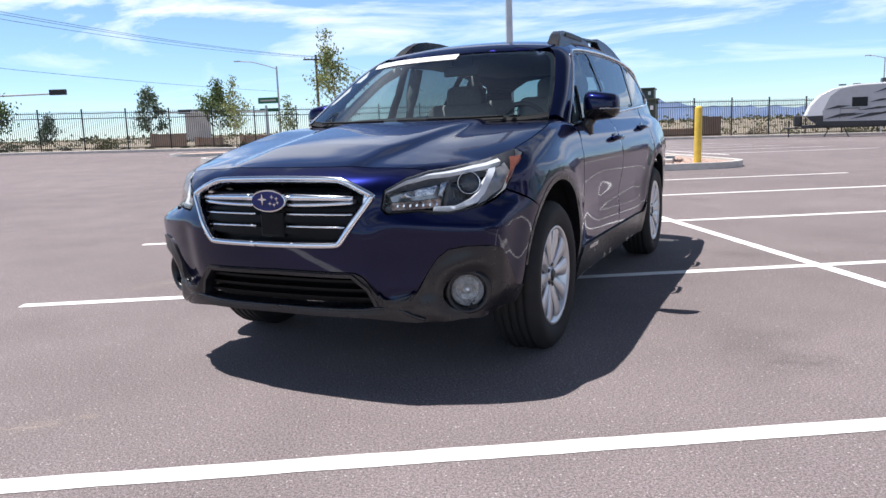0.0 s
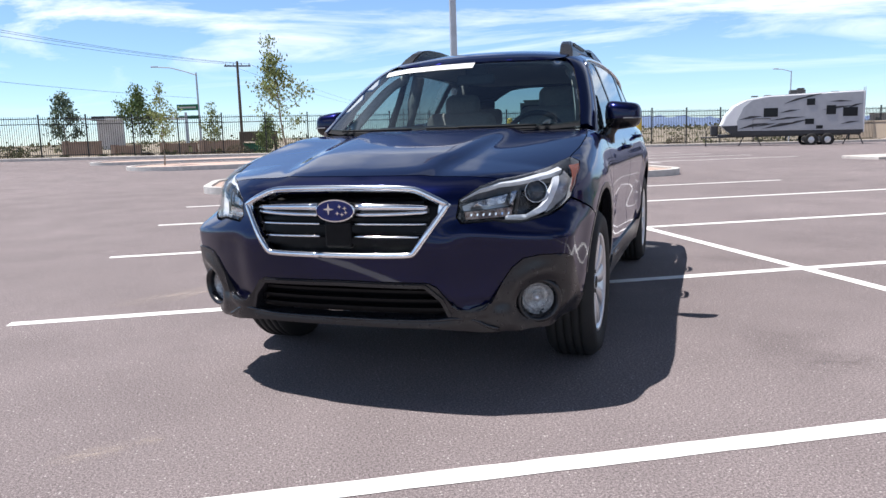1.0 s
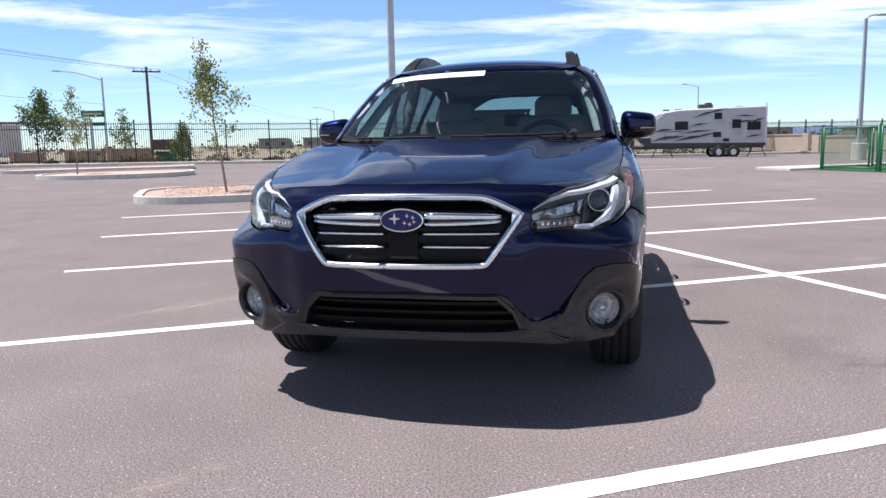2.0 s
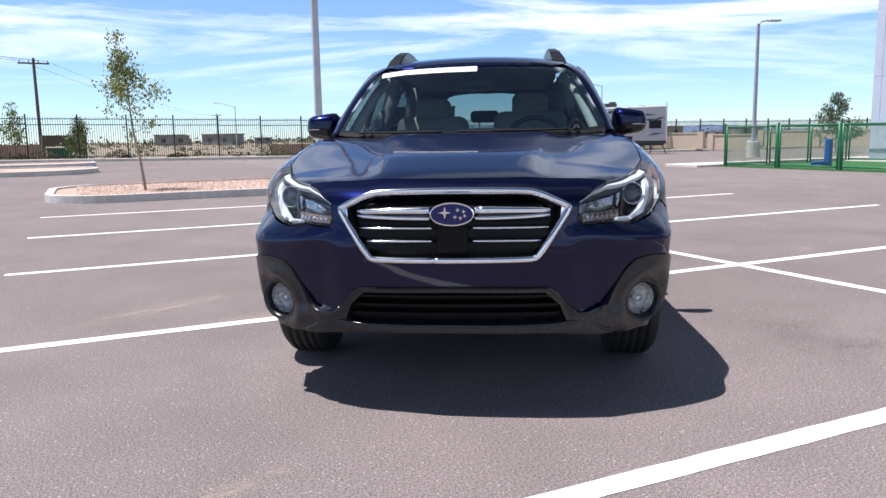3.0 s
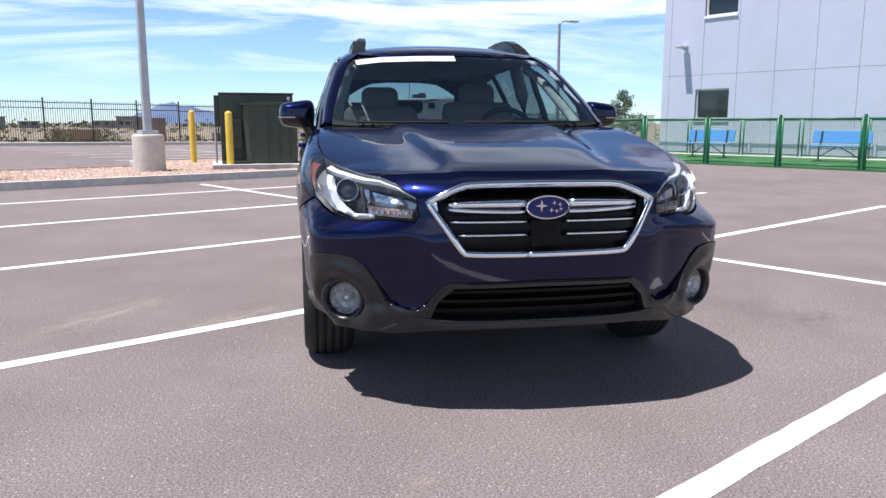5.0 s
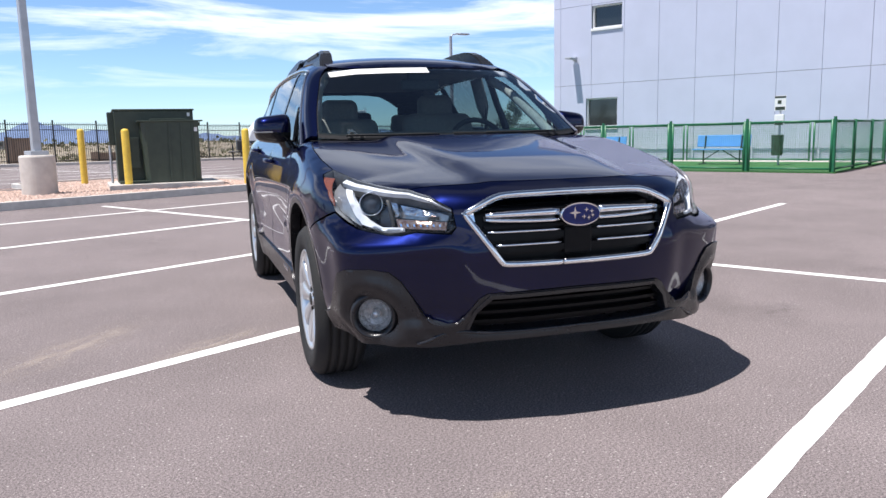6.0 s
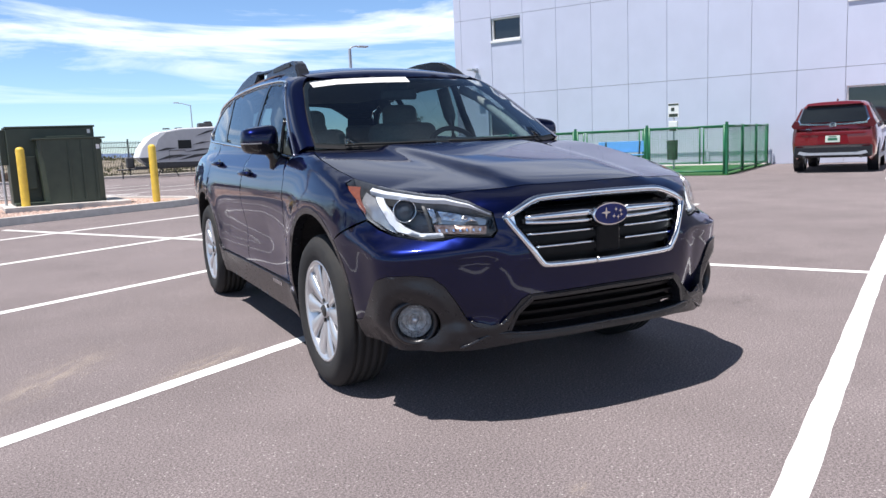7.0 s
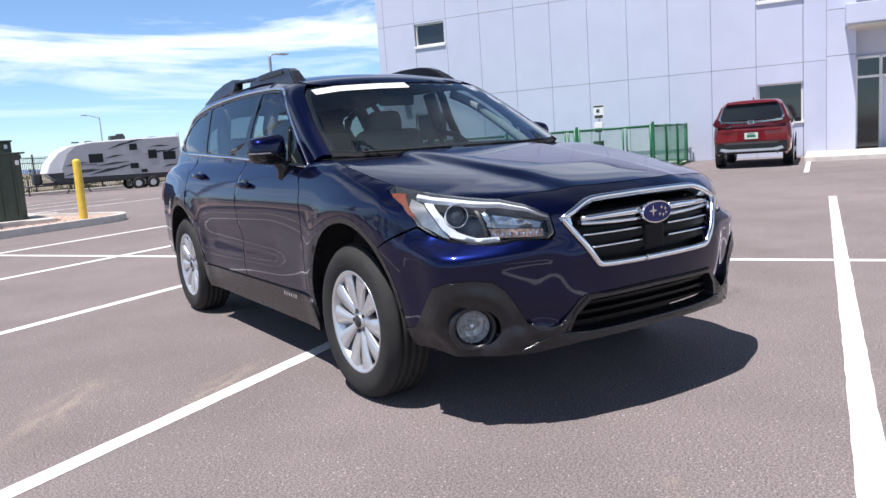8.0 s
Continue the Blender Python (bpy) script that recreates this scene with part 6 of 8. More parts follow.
def underbody():
    for cy in (0.0, WHEELBASE):
        for s in (1, -1):
            bm = bmesh.new()
            n = 20
            rows = [[bm.verts.new((s * x, cy - 0.470 * math.cos(math.pi * k / n), 0.37 + 0.470 * math.sin(math.pi * k / n))) for k in range(n + 1)] for x in (0.845, 0.56)]
            for k in range(n):
                bm.faces.new((rows[0][k], rows[0][k + 1], rows[1][k + 1], rows[1][k]))
            bm.faces.new(rows[1])
            part("wheel_liner", bm, BLACKPLASTIC, car)
    part("floor_pan", bm_box(1.10, 3.9, 0.07, (0, 1.60, 0.25), 0.02), BLACKPLASTIC, car)
    part("floor_pan", bm_box(1.66, 1.72, 0.08, (0, 1.37, 0.25), 0.02), BLACKPLASTIC, car)
    # unseen plate added to keep sun off the ground below the bumper
    part("underside_light_block", bm_box(1.34, 0.36, 0.03, (0, -0.60, 0.36), 0.01), BLACKPLASTIC, car)
    part("engine_shield", bm_box(1.08, 0.46, 0.34, (0, -0.58, 0.375), 0.05), BLACKPLASTIC, car)
    part("engine_shield", bm_box(1.08, 0.9, 0.45, (0, 0.0, 0.35), 0.05), BLACKPLASTIC, car)
    # unseen boxes added under the hood to block sun through the panel gaps
    part("hood_light_block", bm_box(1.36, 1.0, 0.34, (0, 0.0, 0.60), 0.06), BLACKPLASTIC, car)
    part("hood_light_block", bm_box(0.96, 0.36, 0.40, (0, -0.62, 0.46), 0.06), BLACKPLASTIC, car)
    # unseen boxes added below the headlamps to catch sun coming through their glass
    for s in (1, -1):
        part("lamp_light_block", bm_box(0.30, 0.34, 0.13, (s * 0.64, -0.46, 0.585), 0.02), BLACKPLASTIC, car)
    part("firewall", bm_box(1.50, 0.05, 0.62, (0, 0.50, 0.40)), BLACKPLASTIC, car)
    part("rear_floor", bm_box(1.06, 1.2, 0.4, (0, 3.0, 0.30), 0.04), BLACKPLASTIC, car)


underbody()


def mirror(s):
    root = new("door_mirror")
    root.parent = car
    root.matrix_basis = pose(s * 0.912, 0.79, 1.146) @ Matrix.Scale(0.91, 4)
    root["label"] = "blue door mirror with black lower shell"

    def shellpart(lo, hi, name, mat, grow=0.0):
        bm = bmesh.new()
        nu, nv = 28, 16
        grid = []
        for j in range(nv + 1):
            v = lo + (hi - lo) * j / nv
            row = []
            for i in range(nu + 1):
                u = math.pi * i / nu
                cx, cz = math.cos(u), math.sin(v)
                ex = math.copysign(abs(cx) ** 0.62, cx)
                sv = math.cos(v)
                yy = -math.sin(u) ** 0.8 * sv ** 0.7
                wide = 0.110 * ex * sv ** 0.32
                z = 0.084 * math.copysign(abs(cz) ** 0.72, cz)
                z *= 1 - 0.17 * s * wide / 0.110
                row.append(bm.verts.new((wide * (1 + grow), 0.105 * yy * (1 + grow) + 0.05, z * (1 + grow))))
            grid.append(row)
        for a, b in zip(grid, grid[1:]):
            for i in range(nu):
                bm.faces.new((a[i], a[i + 1], b[i + 1], b[i]))
        bmesh.ops.remove_doubles(bm, verts=bm.verts, dist=1e-5)
        bmesh.ops.recalc_face_normals(bm, faces=bm.faces)
        return part(name, bm, mat, root, smooth=True)

    shellpart(-0.12, math.pi / 2, "upper_shell", PAINT)
    shellpart(-math.pi / 2, -0.12, "lower_shell", GLOSSBLACK, -0.01)
    bm = bmesh.new()
    ring = [(0.102 * math.cos(t), 0.074 * math.sin(t)) for t in np.linspace(0, 2 * math.pi, 28, endpoint=False)]
    bm_prism(ring, 0, 0.01, bm)
    bmesh.ops.transform(bm, matrix=pose(0, 0.055, 0, 90), verts=bm.verts)
    part("mirror_glass", bm, CHROME, root)
    part("signal_strip", bm_path([(s * 0.01, -0.058, -0.018), (s * 0.06, -0.050, -0.018), (s * 0.098, -0.018, -0.017), (s * 0.112, 0.02, -0.016)], 0.0045), LAMPGREY, root, "clear signal strip")
    bm = bmesh.new()
    keys = [((-0.10 * s, 0.02, -0.155), 0.055), ((-0.085 * s, 0.02, -0.10), 0.040), ((-0.055 * s, 0.02, -0.06), 0.036), ((-0.03 * s, 0.015, -0.03), 0.04)]
    part("stalk", bm_path([k for k, _ in keys], [r for _, r in keys], 14), GLOSSBLACK, root, smooth=True)


mirror(1)
mirror(-1)


def roof_rail(s):
    root = new("roof_rail")
    root.parent = car
    root["label"] = "dark grey plastic roof rail with towers"
    root.location = (0, 0, 0.006)
    x0 = s * 0.535
    out = [(1.12, 1.495), (1.24, 1.568), (1.31, 1.606), (1.38, 1.628), (1.48, 1.640), (1.70, 1.646), (1.92, 1.640), (2.00, 1.620), (2.02, 1.600), (1.98, 1.570), (2.00, 1.520)]
    out2 = [(2.36, 1.520), (2.34, 1.590), (2.36, 1.635), (2.42, 1.670), (2.52, 1.680), (2.68, 1.668), (2.84, 1.624), (2.98, 1.550), (3.04, 1.480)]

    def slab(o, w0, w1, name, mat=CLAD, dz=0.0):
        bm = bmesh.new()
        side = []
        for w in (w0, w1):
            side.append([bm.verts.new((x0 + s * (w * (1 - 0.45 * max(0.0, (z - 1.53) / 0.12)) - 0.42 * max(0.0, z - 1.53)), y, z + dz)) for y, z in o])
        n = len(o)
        bm.faces.new(side[0])
        bm.faces.new(side[1][::-1])
        for i in range(n):
            bm.faces.new((side[0][i], side[1][i], side[1][(i + 1) % n], side[0][(i + 1) % n]))
        bmesh.ops.recalc_face_normals(bm, faces=bm.faces)
        bmesh.ops.bevel(bm, geom=[e for e in bm.edges if e.calc_face_angle(0) > 0.7], offset=0.008, segments=2, affect="EDGES")
        return part(name, bm, mat, root, smooth=False)

    slab(out, -0.045, 0.045, "front_tower")
    slab(out2, -0.045, 0.045, "rear_tower")
    slab([(1.94, 1.636), (2.42, 1.660), (2.42, 1.636), (1.94, 1.612)], -0.05, 0.05, "rail_bar")
    slab([(1.94, 1.560), (2.42, 1.562), (2.42, 1.535), (1.94, 1.530)], -0.04, 0.04, "rail_base")
    part("tie_slot", bm_box(0.012, 0.40, 0.030, (x0 + s * 0.004, 1.62, 1.592), 0.008), BLACKPLASTIC, root)


roof_rail(1)
roof_rail(-1)


def trim():
    for s in (1, -1):
        for y, z in ((1.36, 0.958), (2.28, 1.012)):
            p = lift("side", [(y, z)], lower_body)[0]
            hd = new("door_handle")
            hd.parent = car
            hd.matrix_basis = pose(s * p[0], y, z)
            bm = bm_path([(s * 0.0, -0.105, 0), (s * 0.028, -0.085, 0.002), (s * 0.036, -0.02, 0.004), (s * 0.034, 0.05, 0.004), (s * 0.024, 0.095, 0.002), (s * 0.0, 0.11, 0)], [0.012, 0.014, 0.014, 0.014, 0.013, 0.010], 10)
            part("grip", bm, PAINT, hd, smooth=True)
            # no hollow is cut: a thin black oval gives its shade behind the grip
            bm = bmesh.new()
            bmesh.ops.create_uvsphere(bm, u_segments=20, v_segments=10, radius=1)
            bmesh.ops.scale(bm, vec=(0.006, 0.062, 0.034), verts=bm.verts)
            part("recess_shade", bm, GLOSSBLACK, hd, "black oval standing for the shaded handle hollow", smooth=True)
        # plain bars in place of the name on the sill
        bm = bmesh.new()
        for k, w in enumerate((0.020, 0.014, 0.016, 0.018, 0.014, 0.018)):
            p = lift("side", [(0.66 + 0.032 * k, 0.385)], lower_body)[0]
            bm_box(0.004, w, 0.020, (s * (p[0] + 0.026), 0.66 + 0.032 * k, 0.372), bm=bm)
        part("sill_lettering", bm, CHROME, car, "small silver bars on the sill")
    # wipers
    for keys in ([(0.52, 0.32, 1.092), (0.30, 0.26, 1.093), (0.12, 0.24, 1.097), (-0.06, 0.24, 1.106)], [(-0.14, 0.24, 1.088), (-0.36, 0.27, 1.089), (-0.60, 0.34, 1.093)]):
        w = new("wiper")
        w.parent = car
        w["label"] = "black windscreen wiper"
        p = settle(curve3(keys, 16), cabin, 0.006)
        part("blade", bm_path([tuple(q) for q in p], 0.0045, 6), RUBBER, w, smooth=True)
        p = settle(curve3([keys[0], keys[1], keys[2]], 10), cabin, 0.010)
        part("arm", bm_path([tuple(q) for q in p], 0.0045, 6), RUBBER, w, smooth=True)
    part("sun_sensor", bm_box(0.14, 0.04, 0.10, (0.0, 1.02, 1.40), 0.015), DASH, car, "black camera housing behind the windscreen")


trim()


def interior():
    inn = new("interior")
    inn.parent = car
    inn["label"] = "dark dash and pale grey cloth seats"
    dash = both([(0, 0.34), (0.45, 0.42), (0.66, 0.56), (0.70, 0.86), (0.4, 0.92), (0, 0.94)])
    part("dashboard", bm_prism(dash, 0.80, 1.060, bevel=0.04), DASH, inn, smooth=False)
    part("headliner", bm_box(1.04, 1.95, 0.02, (0, 2.08, 1.47), 0.008), HEADLINER, inn, "pale headliner")
    part("floor_carpet", bm_box(1.40, 2.6, 0.05, (0, 1.8, 0.34)), DASH, inn)

    def seat(x, y, w, z0=0.62, rest=True):
        st = part("seat", bm_box(w, 0.52, 0.20, (x, y, z0 - 0.14), 0.06, seg=4), CLOTH, inn, "grey cloth seat", smooth=True)
        part("backrest", bm_box(w, 0.16, 0.58, (x, y + 0.26, z0 - 0.02), 0.07, turn=pose(0, 0, 0, -18), seg=4), CLOTH, st, smooth=True)
        if rest:
            part("head_restraint", bm_box(0.26, 0.12, 0.235, (x, y + 0.46, z0 + 0.435), 0.058, seg=5), CLOTH, st, smooth=True)
        return st

    seat(0.36, 1.35, 0.52, 0.71)
    seat(-0.34, 1.35, 0.52, 0.68)
    bench_ = part("rear_bench", bm_box(1.30, 0.50, 0.20, (0, 2.25, 0.48), 0.06, seg=4), CLOTH, inn, smooth=True)
    part("backrest", bm_box(1.30, 0.16, 0.54, (0, 2.58, 0.60), 0.06, turn=pose(0, 0, 0, -16), seg=4), CLOTH, bench_, smooth=True)
    part("head_restraint", bm_box(0.24, 0.09, 0.10, (0, 2.78, 1.19), 0.035, seg=4), DASH, bench_, smooth=True)
    for x in (-0.42, 0.42):
        part("head_restraint", bm_box(0.25, 0.10, 0.15, (x, 2.78, 1.12), 0.04, seg=4), CLOTH, bench_, smooth=True)
    bm = bmesh.new()
    ring = [(0.18 * math.cos(t), 0.18 * math.sin(t)) for t in np.linspace(0, 2 * math.pi, 36, endpoint=False)]
    m = pose(0.37, 0.98, 1.02, 66)
    pts = [m @ Vector((x, y, 0)) for x, y in ring]
    bm_path(pts + pts[:1], 0.016, 8, bm)
    whl = part("steering_wheel", bm, DASH, inn, smooth=True)
    bm = bm_box(0.20, 0.12, 0.05, (0, 0, -0.03), 0.02)
    bm_box(0.34, 0.03, 0.02, (0, 0.01, -0.02), 0.006, bm=bm)
    bmesh.ops.transform(bm, matrix=m, verts=bm.verts)
    part("wheel_hub", bm, DASH, whl)
    bm = bm_box(0.24, 0.03, 0.065, (0.0, 1.00, 1.365), 0.014, seg=3)
    part("rear_view_mirror", bm, DASH, inn, "black rear-view mirror")
    for s in (1, -1):
        p = [(s * 0.60, 1.53, 0.6), (s * 0.66, 1.52, 1.06), (s * 0.62, 1.52, 1.28), (s * 0.57, 1.52, 1.47)]
        part("b_pillar", bm_path(p, 0.045, 8), HEADLINER, inn, smooth=True)
        p = [(s * 0.62, 2.46, 1.10), (s * 0.60, 2.5, 1.28), (s * 0.55, 2.56, 1.46)]
        part("c_pillar", bm_path(p, 0.05, 8), HEADLINER, inn, smooth=True)
        a, b = (curve3(k, 14) for k in ([(0.68, 0.58, 1.10), (0.635, 0.82, 1.25), (0.575, 1.05, 1.385), (0.515, 1.16, 1.44)], [(0.735, 0.68, 1.06), (0.68, 0.92, 1.23), (0.63, 1.12, 1.37), (0.58, 1.25, 1.44)]))
        part("a_pillar_trim", bm_path([(s * q[0], q[1], q[2]) for q in (a + b) / 2], 0.030, 8), PILLARTRIM, inn, "pale pillar trim", smooth=True)
        part("door_card", bm_box(0.04, 1.9, 0.62, (s * 0.77, 1.52, 0.44), 0.015), DASH, inn)


interior()


# ---- parked SUV by the building ----
SUVLENS = surf("suv_lens", (0.085, 0.004, 0.008), None, 60, 0.15)
SUVRED = surf("red_metallic", (0.26, 0.006, 0.012), (0.18, 0.004, 0.009), 300, 0.28, metal=0.45, coat=1.0, rvar=0.03)
PLATE = surf("plate_white", (0.62, 0.68, 0.60), None, 30, 0.5)


def suv():
    """Rear at y = 0 facing -y, nose towards +y."""
    root = thing("suv", ENV @ pose(17.0, 0.31, 0.02, 0, 0, -90), "red metallic compact SUV parked nose-in at the building", "car")
    L = 4.58

    def section(y):
        """Half-width lines at a station: list of (x, z)."""
        top = blend([(0.0, 1.02), (0.10, 1.30), (0.32, 1.60), (0.8, 1.665), (1.8, 1.68), (2.5, 1.60), (3.35, 1.08), (4.2, 0.98), (4.5, 0.80), (4.58, 0.62)], y)
        wid = blend([(0.0, 0.80), (0.15, 0.895), (0.5, 0.92), (2.0, 0.925), (3.8, 0.91), (4.3, 0.84), (4.58, 0.66)], y)
        belt = min(1.05, float(top) - 0.02)
        low = blend([(0.0, 0.42), (0.1, 0.32), (0.6, 0.24), (4.2, 0.24), (4.58, 0.36)], y)
        roof_w = wid * (1 - 0.40 * max(0.0, (float(top) - belt)))
        return [(wid * 0.86, low), (wid * 0.97, low + 0.14), (wid, 0.70), (wid * 0.99, 0.92), (wid * 0.96, belt), ((wid * 0.96 + roof_w) / 2, (belt + float(top)) / 2), (roof_w * 0.97, float(top) - 0.06), (roof_w * 0.84, float(top) - 0.012), (roof_w * 0.4, float(top) + 0.012), (0, float(top) + 0.018)]

    bm = bmesh.new()
    ys = [0.0, 0.03, 0.08, 0.15, 0.25, 0.4, 0.6] + [0.8 + 0.2 * k for k in range(18)] + [4.35, 4.45, 4.53, 4.58]
    rows = []
    for y in ys:
        h = section(y)
        full = [(x, z) for x, z in h] + [(-x, z) for x, z in reversed(h[:-1])]
        rows.append([bm.verts.new((x, y, z)) for x, z in full])
    for a, b in zip(rows, rows[1:]):
        for i in range(len(a) - 1):
            bm.faces.new((a[i], a[i + 1], b[i + 1], b[i]))
    bm.faces.new(rows[0])
    bm.faces.new(rows[-1][::-1])
    bmesh.ops.recalc_face_normals(bm, faces=bm.faces)
    part("body", bm, SUVRED, root, smooth=True)

    def slab(name, pts, y0, mat, lab="", par=None, d=0.02):
        """An upright plate facing the rear; pts (x, z) with their own y where given."""
        bm = bmesh.new()
        f = [bm.verts.new((p[0], p[2] if len(p) > 2 else y0, p[1])) for p in pts]
        k = [bm.verts.new((v.co.x, v.co.y + d, v.co.z)) for v in f]
        bm.faces.new(f)
        n = len(f)
        for i in range(n):
            bm.faces.new((f[i], k[i], k[(i + 1) % n], f[(i + 1) % n]))
        bmesh.ops.recalc_face_normals(bm, faces=bm.faces)
        return part(name, bm, mat, par or root, lab)

    slab("rear_window", [(-0.70, 1.17, -0.014), (0.70, 1.17, -0.014), (0.735, 1.23, 0.005), (0.63, 1.52, 0.12), (0.46, 1.575, 0.15), (-0.46, 1.575, 0.15), (-0.63, 1.52, 0.12), (-0.735, 1.23, 0.005)], 0, DARKGLASS, "dark rear window")
    slab("spoiler", [(-0.60, 1.575, 0.07), (0.60, 1.575, 0.07), (0.55, 1.625, 0.08), (0.30, 1.645, 0.085), (-0.30, 1.645, 0.085), (-0.55, 1.625, 0.08)], 0, SUVRED, d=0.3)
    for s in (1, -1):
        slab("window_strip", [(s * 0.70, 1.16, -0.03), (s * 0.76, 1.23, -0.01), (s * 0.655, 1.53, 0.11), (s * 0.630, 1.53, 0.10), (s * 0.715, 1.23, -0.02)], 0, CHROME, "bright trim beside the rear window", d=0.02)
    slab("chrome_strip", [(-0.72, 1.125), (-0.30, 1.095), (0.30, 1.095), (0.72, 1.125), (0.70, 1.165), (0.30, 1.140), (-0.30, 1.140), (-0.70, 1.165)], -0.030, CHROME, "chrome strip under the rear window")
    slab("tailgate_crease", [(-0.66, 0.885), (0.66, 0.885), (0.70, 0.925), (-0.70, 0.925)], -0.022, SUVRED, d=0.03)
    for s in (1, -1):
        slab("tail_lamp", [(s * 0.50, 1.06), (s * 0.84, 1.03), (s * 0.90, 1.10), (s * 0.83, 1.24), (s * 0.74, 1.20), (s * 0.70, 1.12), (s * 0.52, 1.09)], -0.024, SUVLENS, "red L-shaped tail lamp", d=0.16)
        slab("tail_lamp_upper", [(s * 0.75, 1.21, 0.03), (s * 0.82, 1.24, 0.05), (s * 0.71, 1.52, 0.19), (s * 0.66, 1.51, 0.18)], 0, SUVLENS, d=0.05)
        slab("reflector", [(s * 0.62, 0.60), (s * 0.78, 0.61), (s * 0.78, 0.625), (s * 0.62, 0.615)], -0.075, SUVLENS, d=0.03)
        part("exhaust", bm_rod((s * 0.60, -0.07, 0.36), (s * 0.60, 0.15, 0.36), 0.035, seg=16), DARKMETAL, root)
        part("mirror", bm_box(0.18, 0.10, 0.13, (s * 0.98, 3.0, 1.05), 0.03), GLOSSBLACK, root)
        for y in (0.98, 3.64):
            w = new("wheel")
            w.parent = root
            w.matrix_basis = pose(s * 0.80, y, 0.34, 0, 0, 0 if s > 0 else 180)
            part("tyre", spin([(-0.11, 0.22), (-0.115, 0.30), (-0.09, 0.345), (0.09, 0.345), (0.115, 0.30), (0.11, 0.22)], 36), RUBBER, w, smooth=True)
            part("rim", spin([(0.10, 0.225), (0.08, 0.20), (0.085, 0.10), (0.095, 0.03), (0.095, 0.0001)], 24), ALLOY, w)
            bm = bm_rod((s * 0.70, y, 0.36), (s * 0.928, y, 0.36), 0.40, seg=32)
            part("wheel_arch", bm, CLAD, root)
    part("bumper_lower", bm_box(1.66, 0.30, 0.30, (0, 0.08, 0.34), 0.06), CLAD, root, "black lower rear bumper")
    slab("bumper_trim", [(-0.74, 0.44), (-0.60, 0.40), (0.60, 0.40), (0.74, 0.44), (0.70, 0.50), (0.50, 0.46), (-0.50, 0.46), (-0.70, 0.50)], -0.078, ALLOY, "silver bumper trim", d=0.03)
    slab("plate_recess", [(-0.34, 0.66), (0.34, 0.66), (0.30, 0.88), (-0.30, 0.88)], -0.010, SUVRED)
    pl = slab("number_plate", [(-0.155, 0.70), (0.155, 0.70), (0.155, 0.855), (-0.155, 0.855)], -0.026, PLATE, "pale number plate with plain bars")
    bm = bm_box(0.20, 0.004, 0.05, (0, -0.030, 0.75))
    bm_box(0.16, 0.004, 0.014, (0, -0.030, 0.825), bm=bm)
    part("plate_bars", bm, SIGNGREEN, pl)
    bm = bm_box(0.11, 0.012, 0.035, (-0.52, -0.022, 1.0))
    part("rear_badge", bm_box(0.14, 0.012, 0.10, (0, -0.030, 1.06), 0.02), CHROME, root)
    part("rear_letter_bars", bm, CHROME, root)
    part("antenna_fin", bm_box(0.03, 0.16, 0.06, (0, 0.9, 1.675), 0.012), SUVRED, root)
    for s in (1, -1):
        bm = bmesh.new()
        pts = [(0.42, 1.12), (0.55, 1.46), (0.9, 1.54), (2.3, 1.54), (3.05, 1.12)]
        v = []
        for y, z in pts:
            h = section(y)
            zb, zt = h[4][1], h[6][1]
            x = h[4][0] + (h[6][0] - h[4][0]) * max(0.0, min(1.0, (z - zb) / max(0.05, zt - zb)))
            v.append(bm.verts.new((s * (x + 0.012), y, z)))
        bm.faces.new(v)
        part("side_window", bm, DARKGLASS, root, "dark side window")
        part("sill", bm_box(0.06, 2.1, 0.12, (s * 0.90, 2.3, 0.26), 0.02), CLAD, root)


suv()


# ---- travel trailer ----
RVWHITE = surf("trailer_white", (0.85, 0.85, 0.85), (0.80, 0.80, 0.81), 2, 0.4, big=0.04)
RVGREY = surf("trailer_grey", (0.42, 0.425, 0.45), (0.38, 0.385, 0.41), 3, 0.45)
RVGLASS = surf("trailer_window", (0.010, 0.011, 0.013), None, 5, 0.35, spec=0.3)
RVDARK = surf("trailer_dark", (0.035, 0.035, 0.04), None, 5, 0.5)


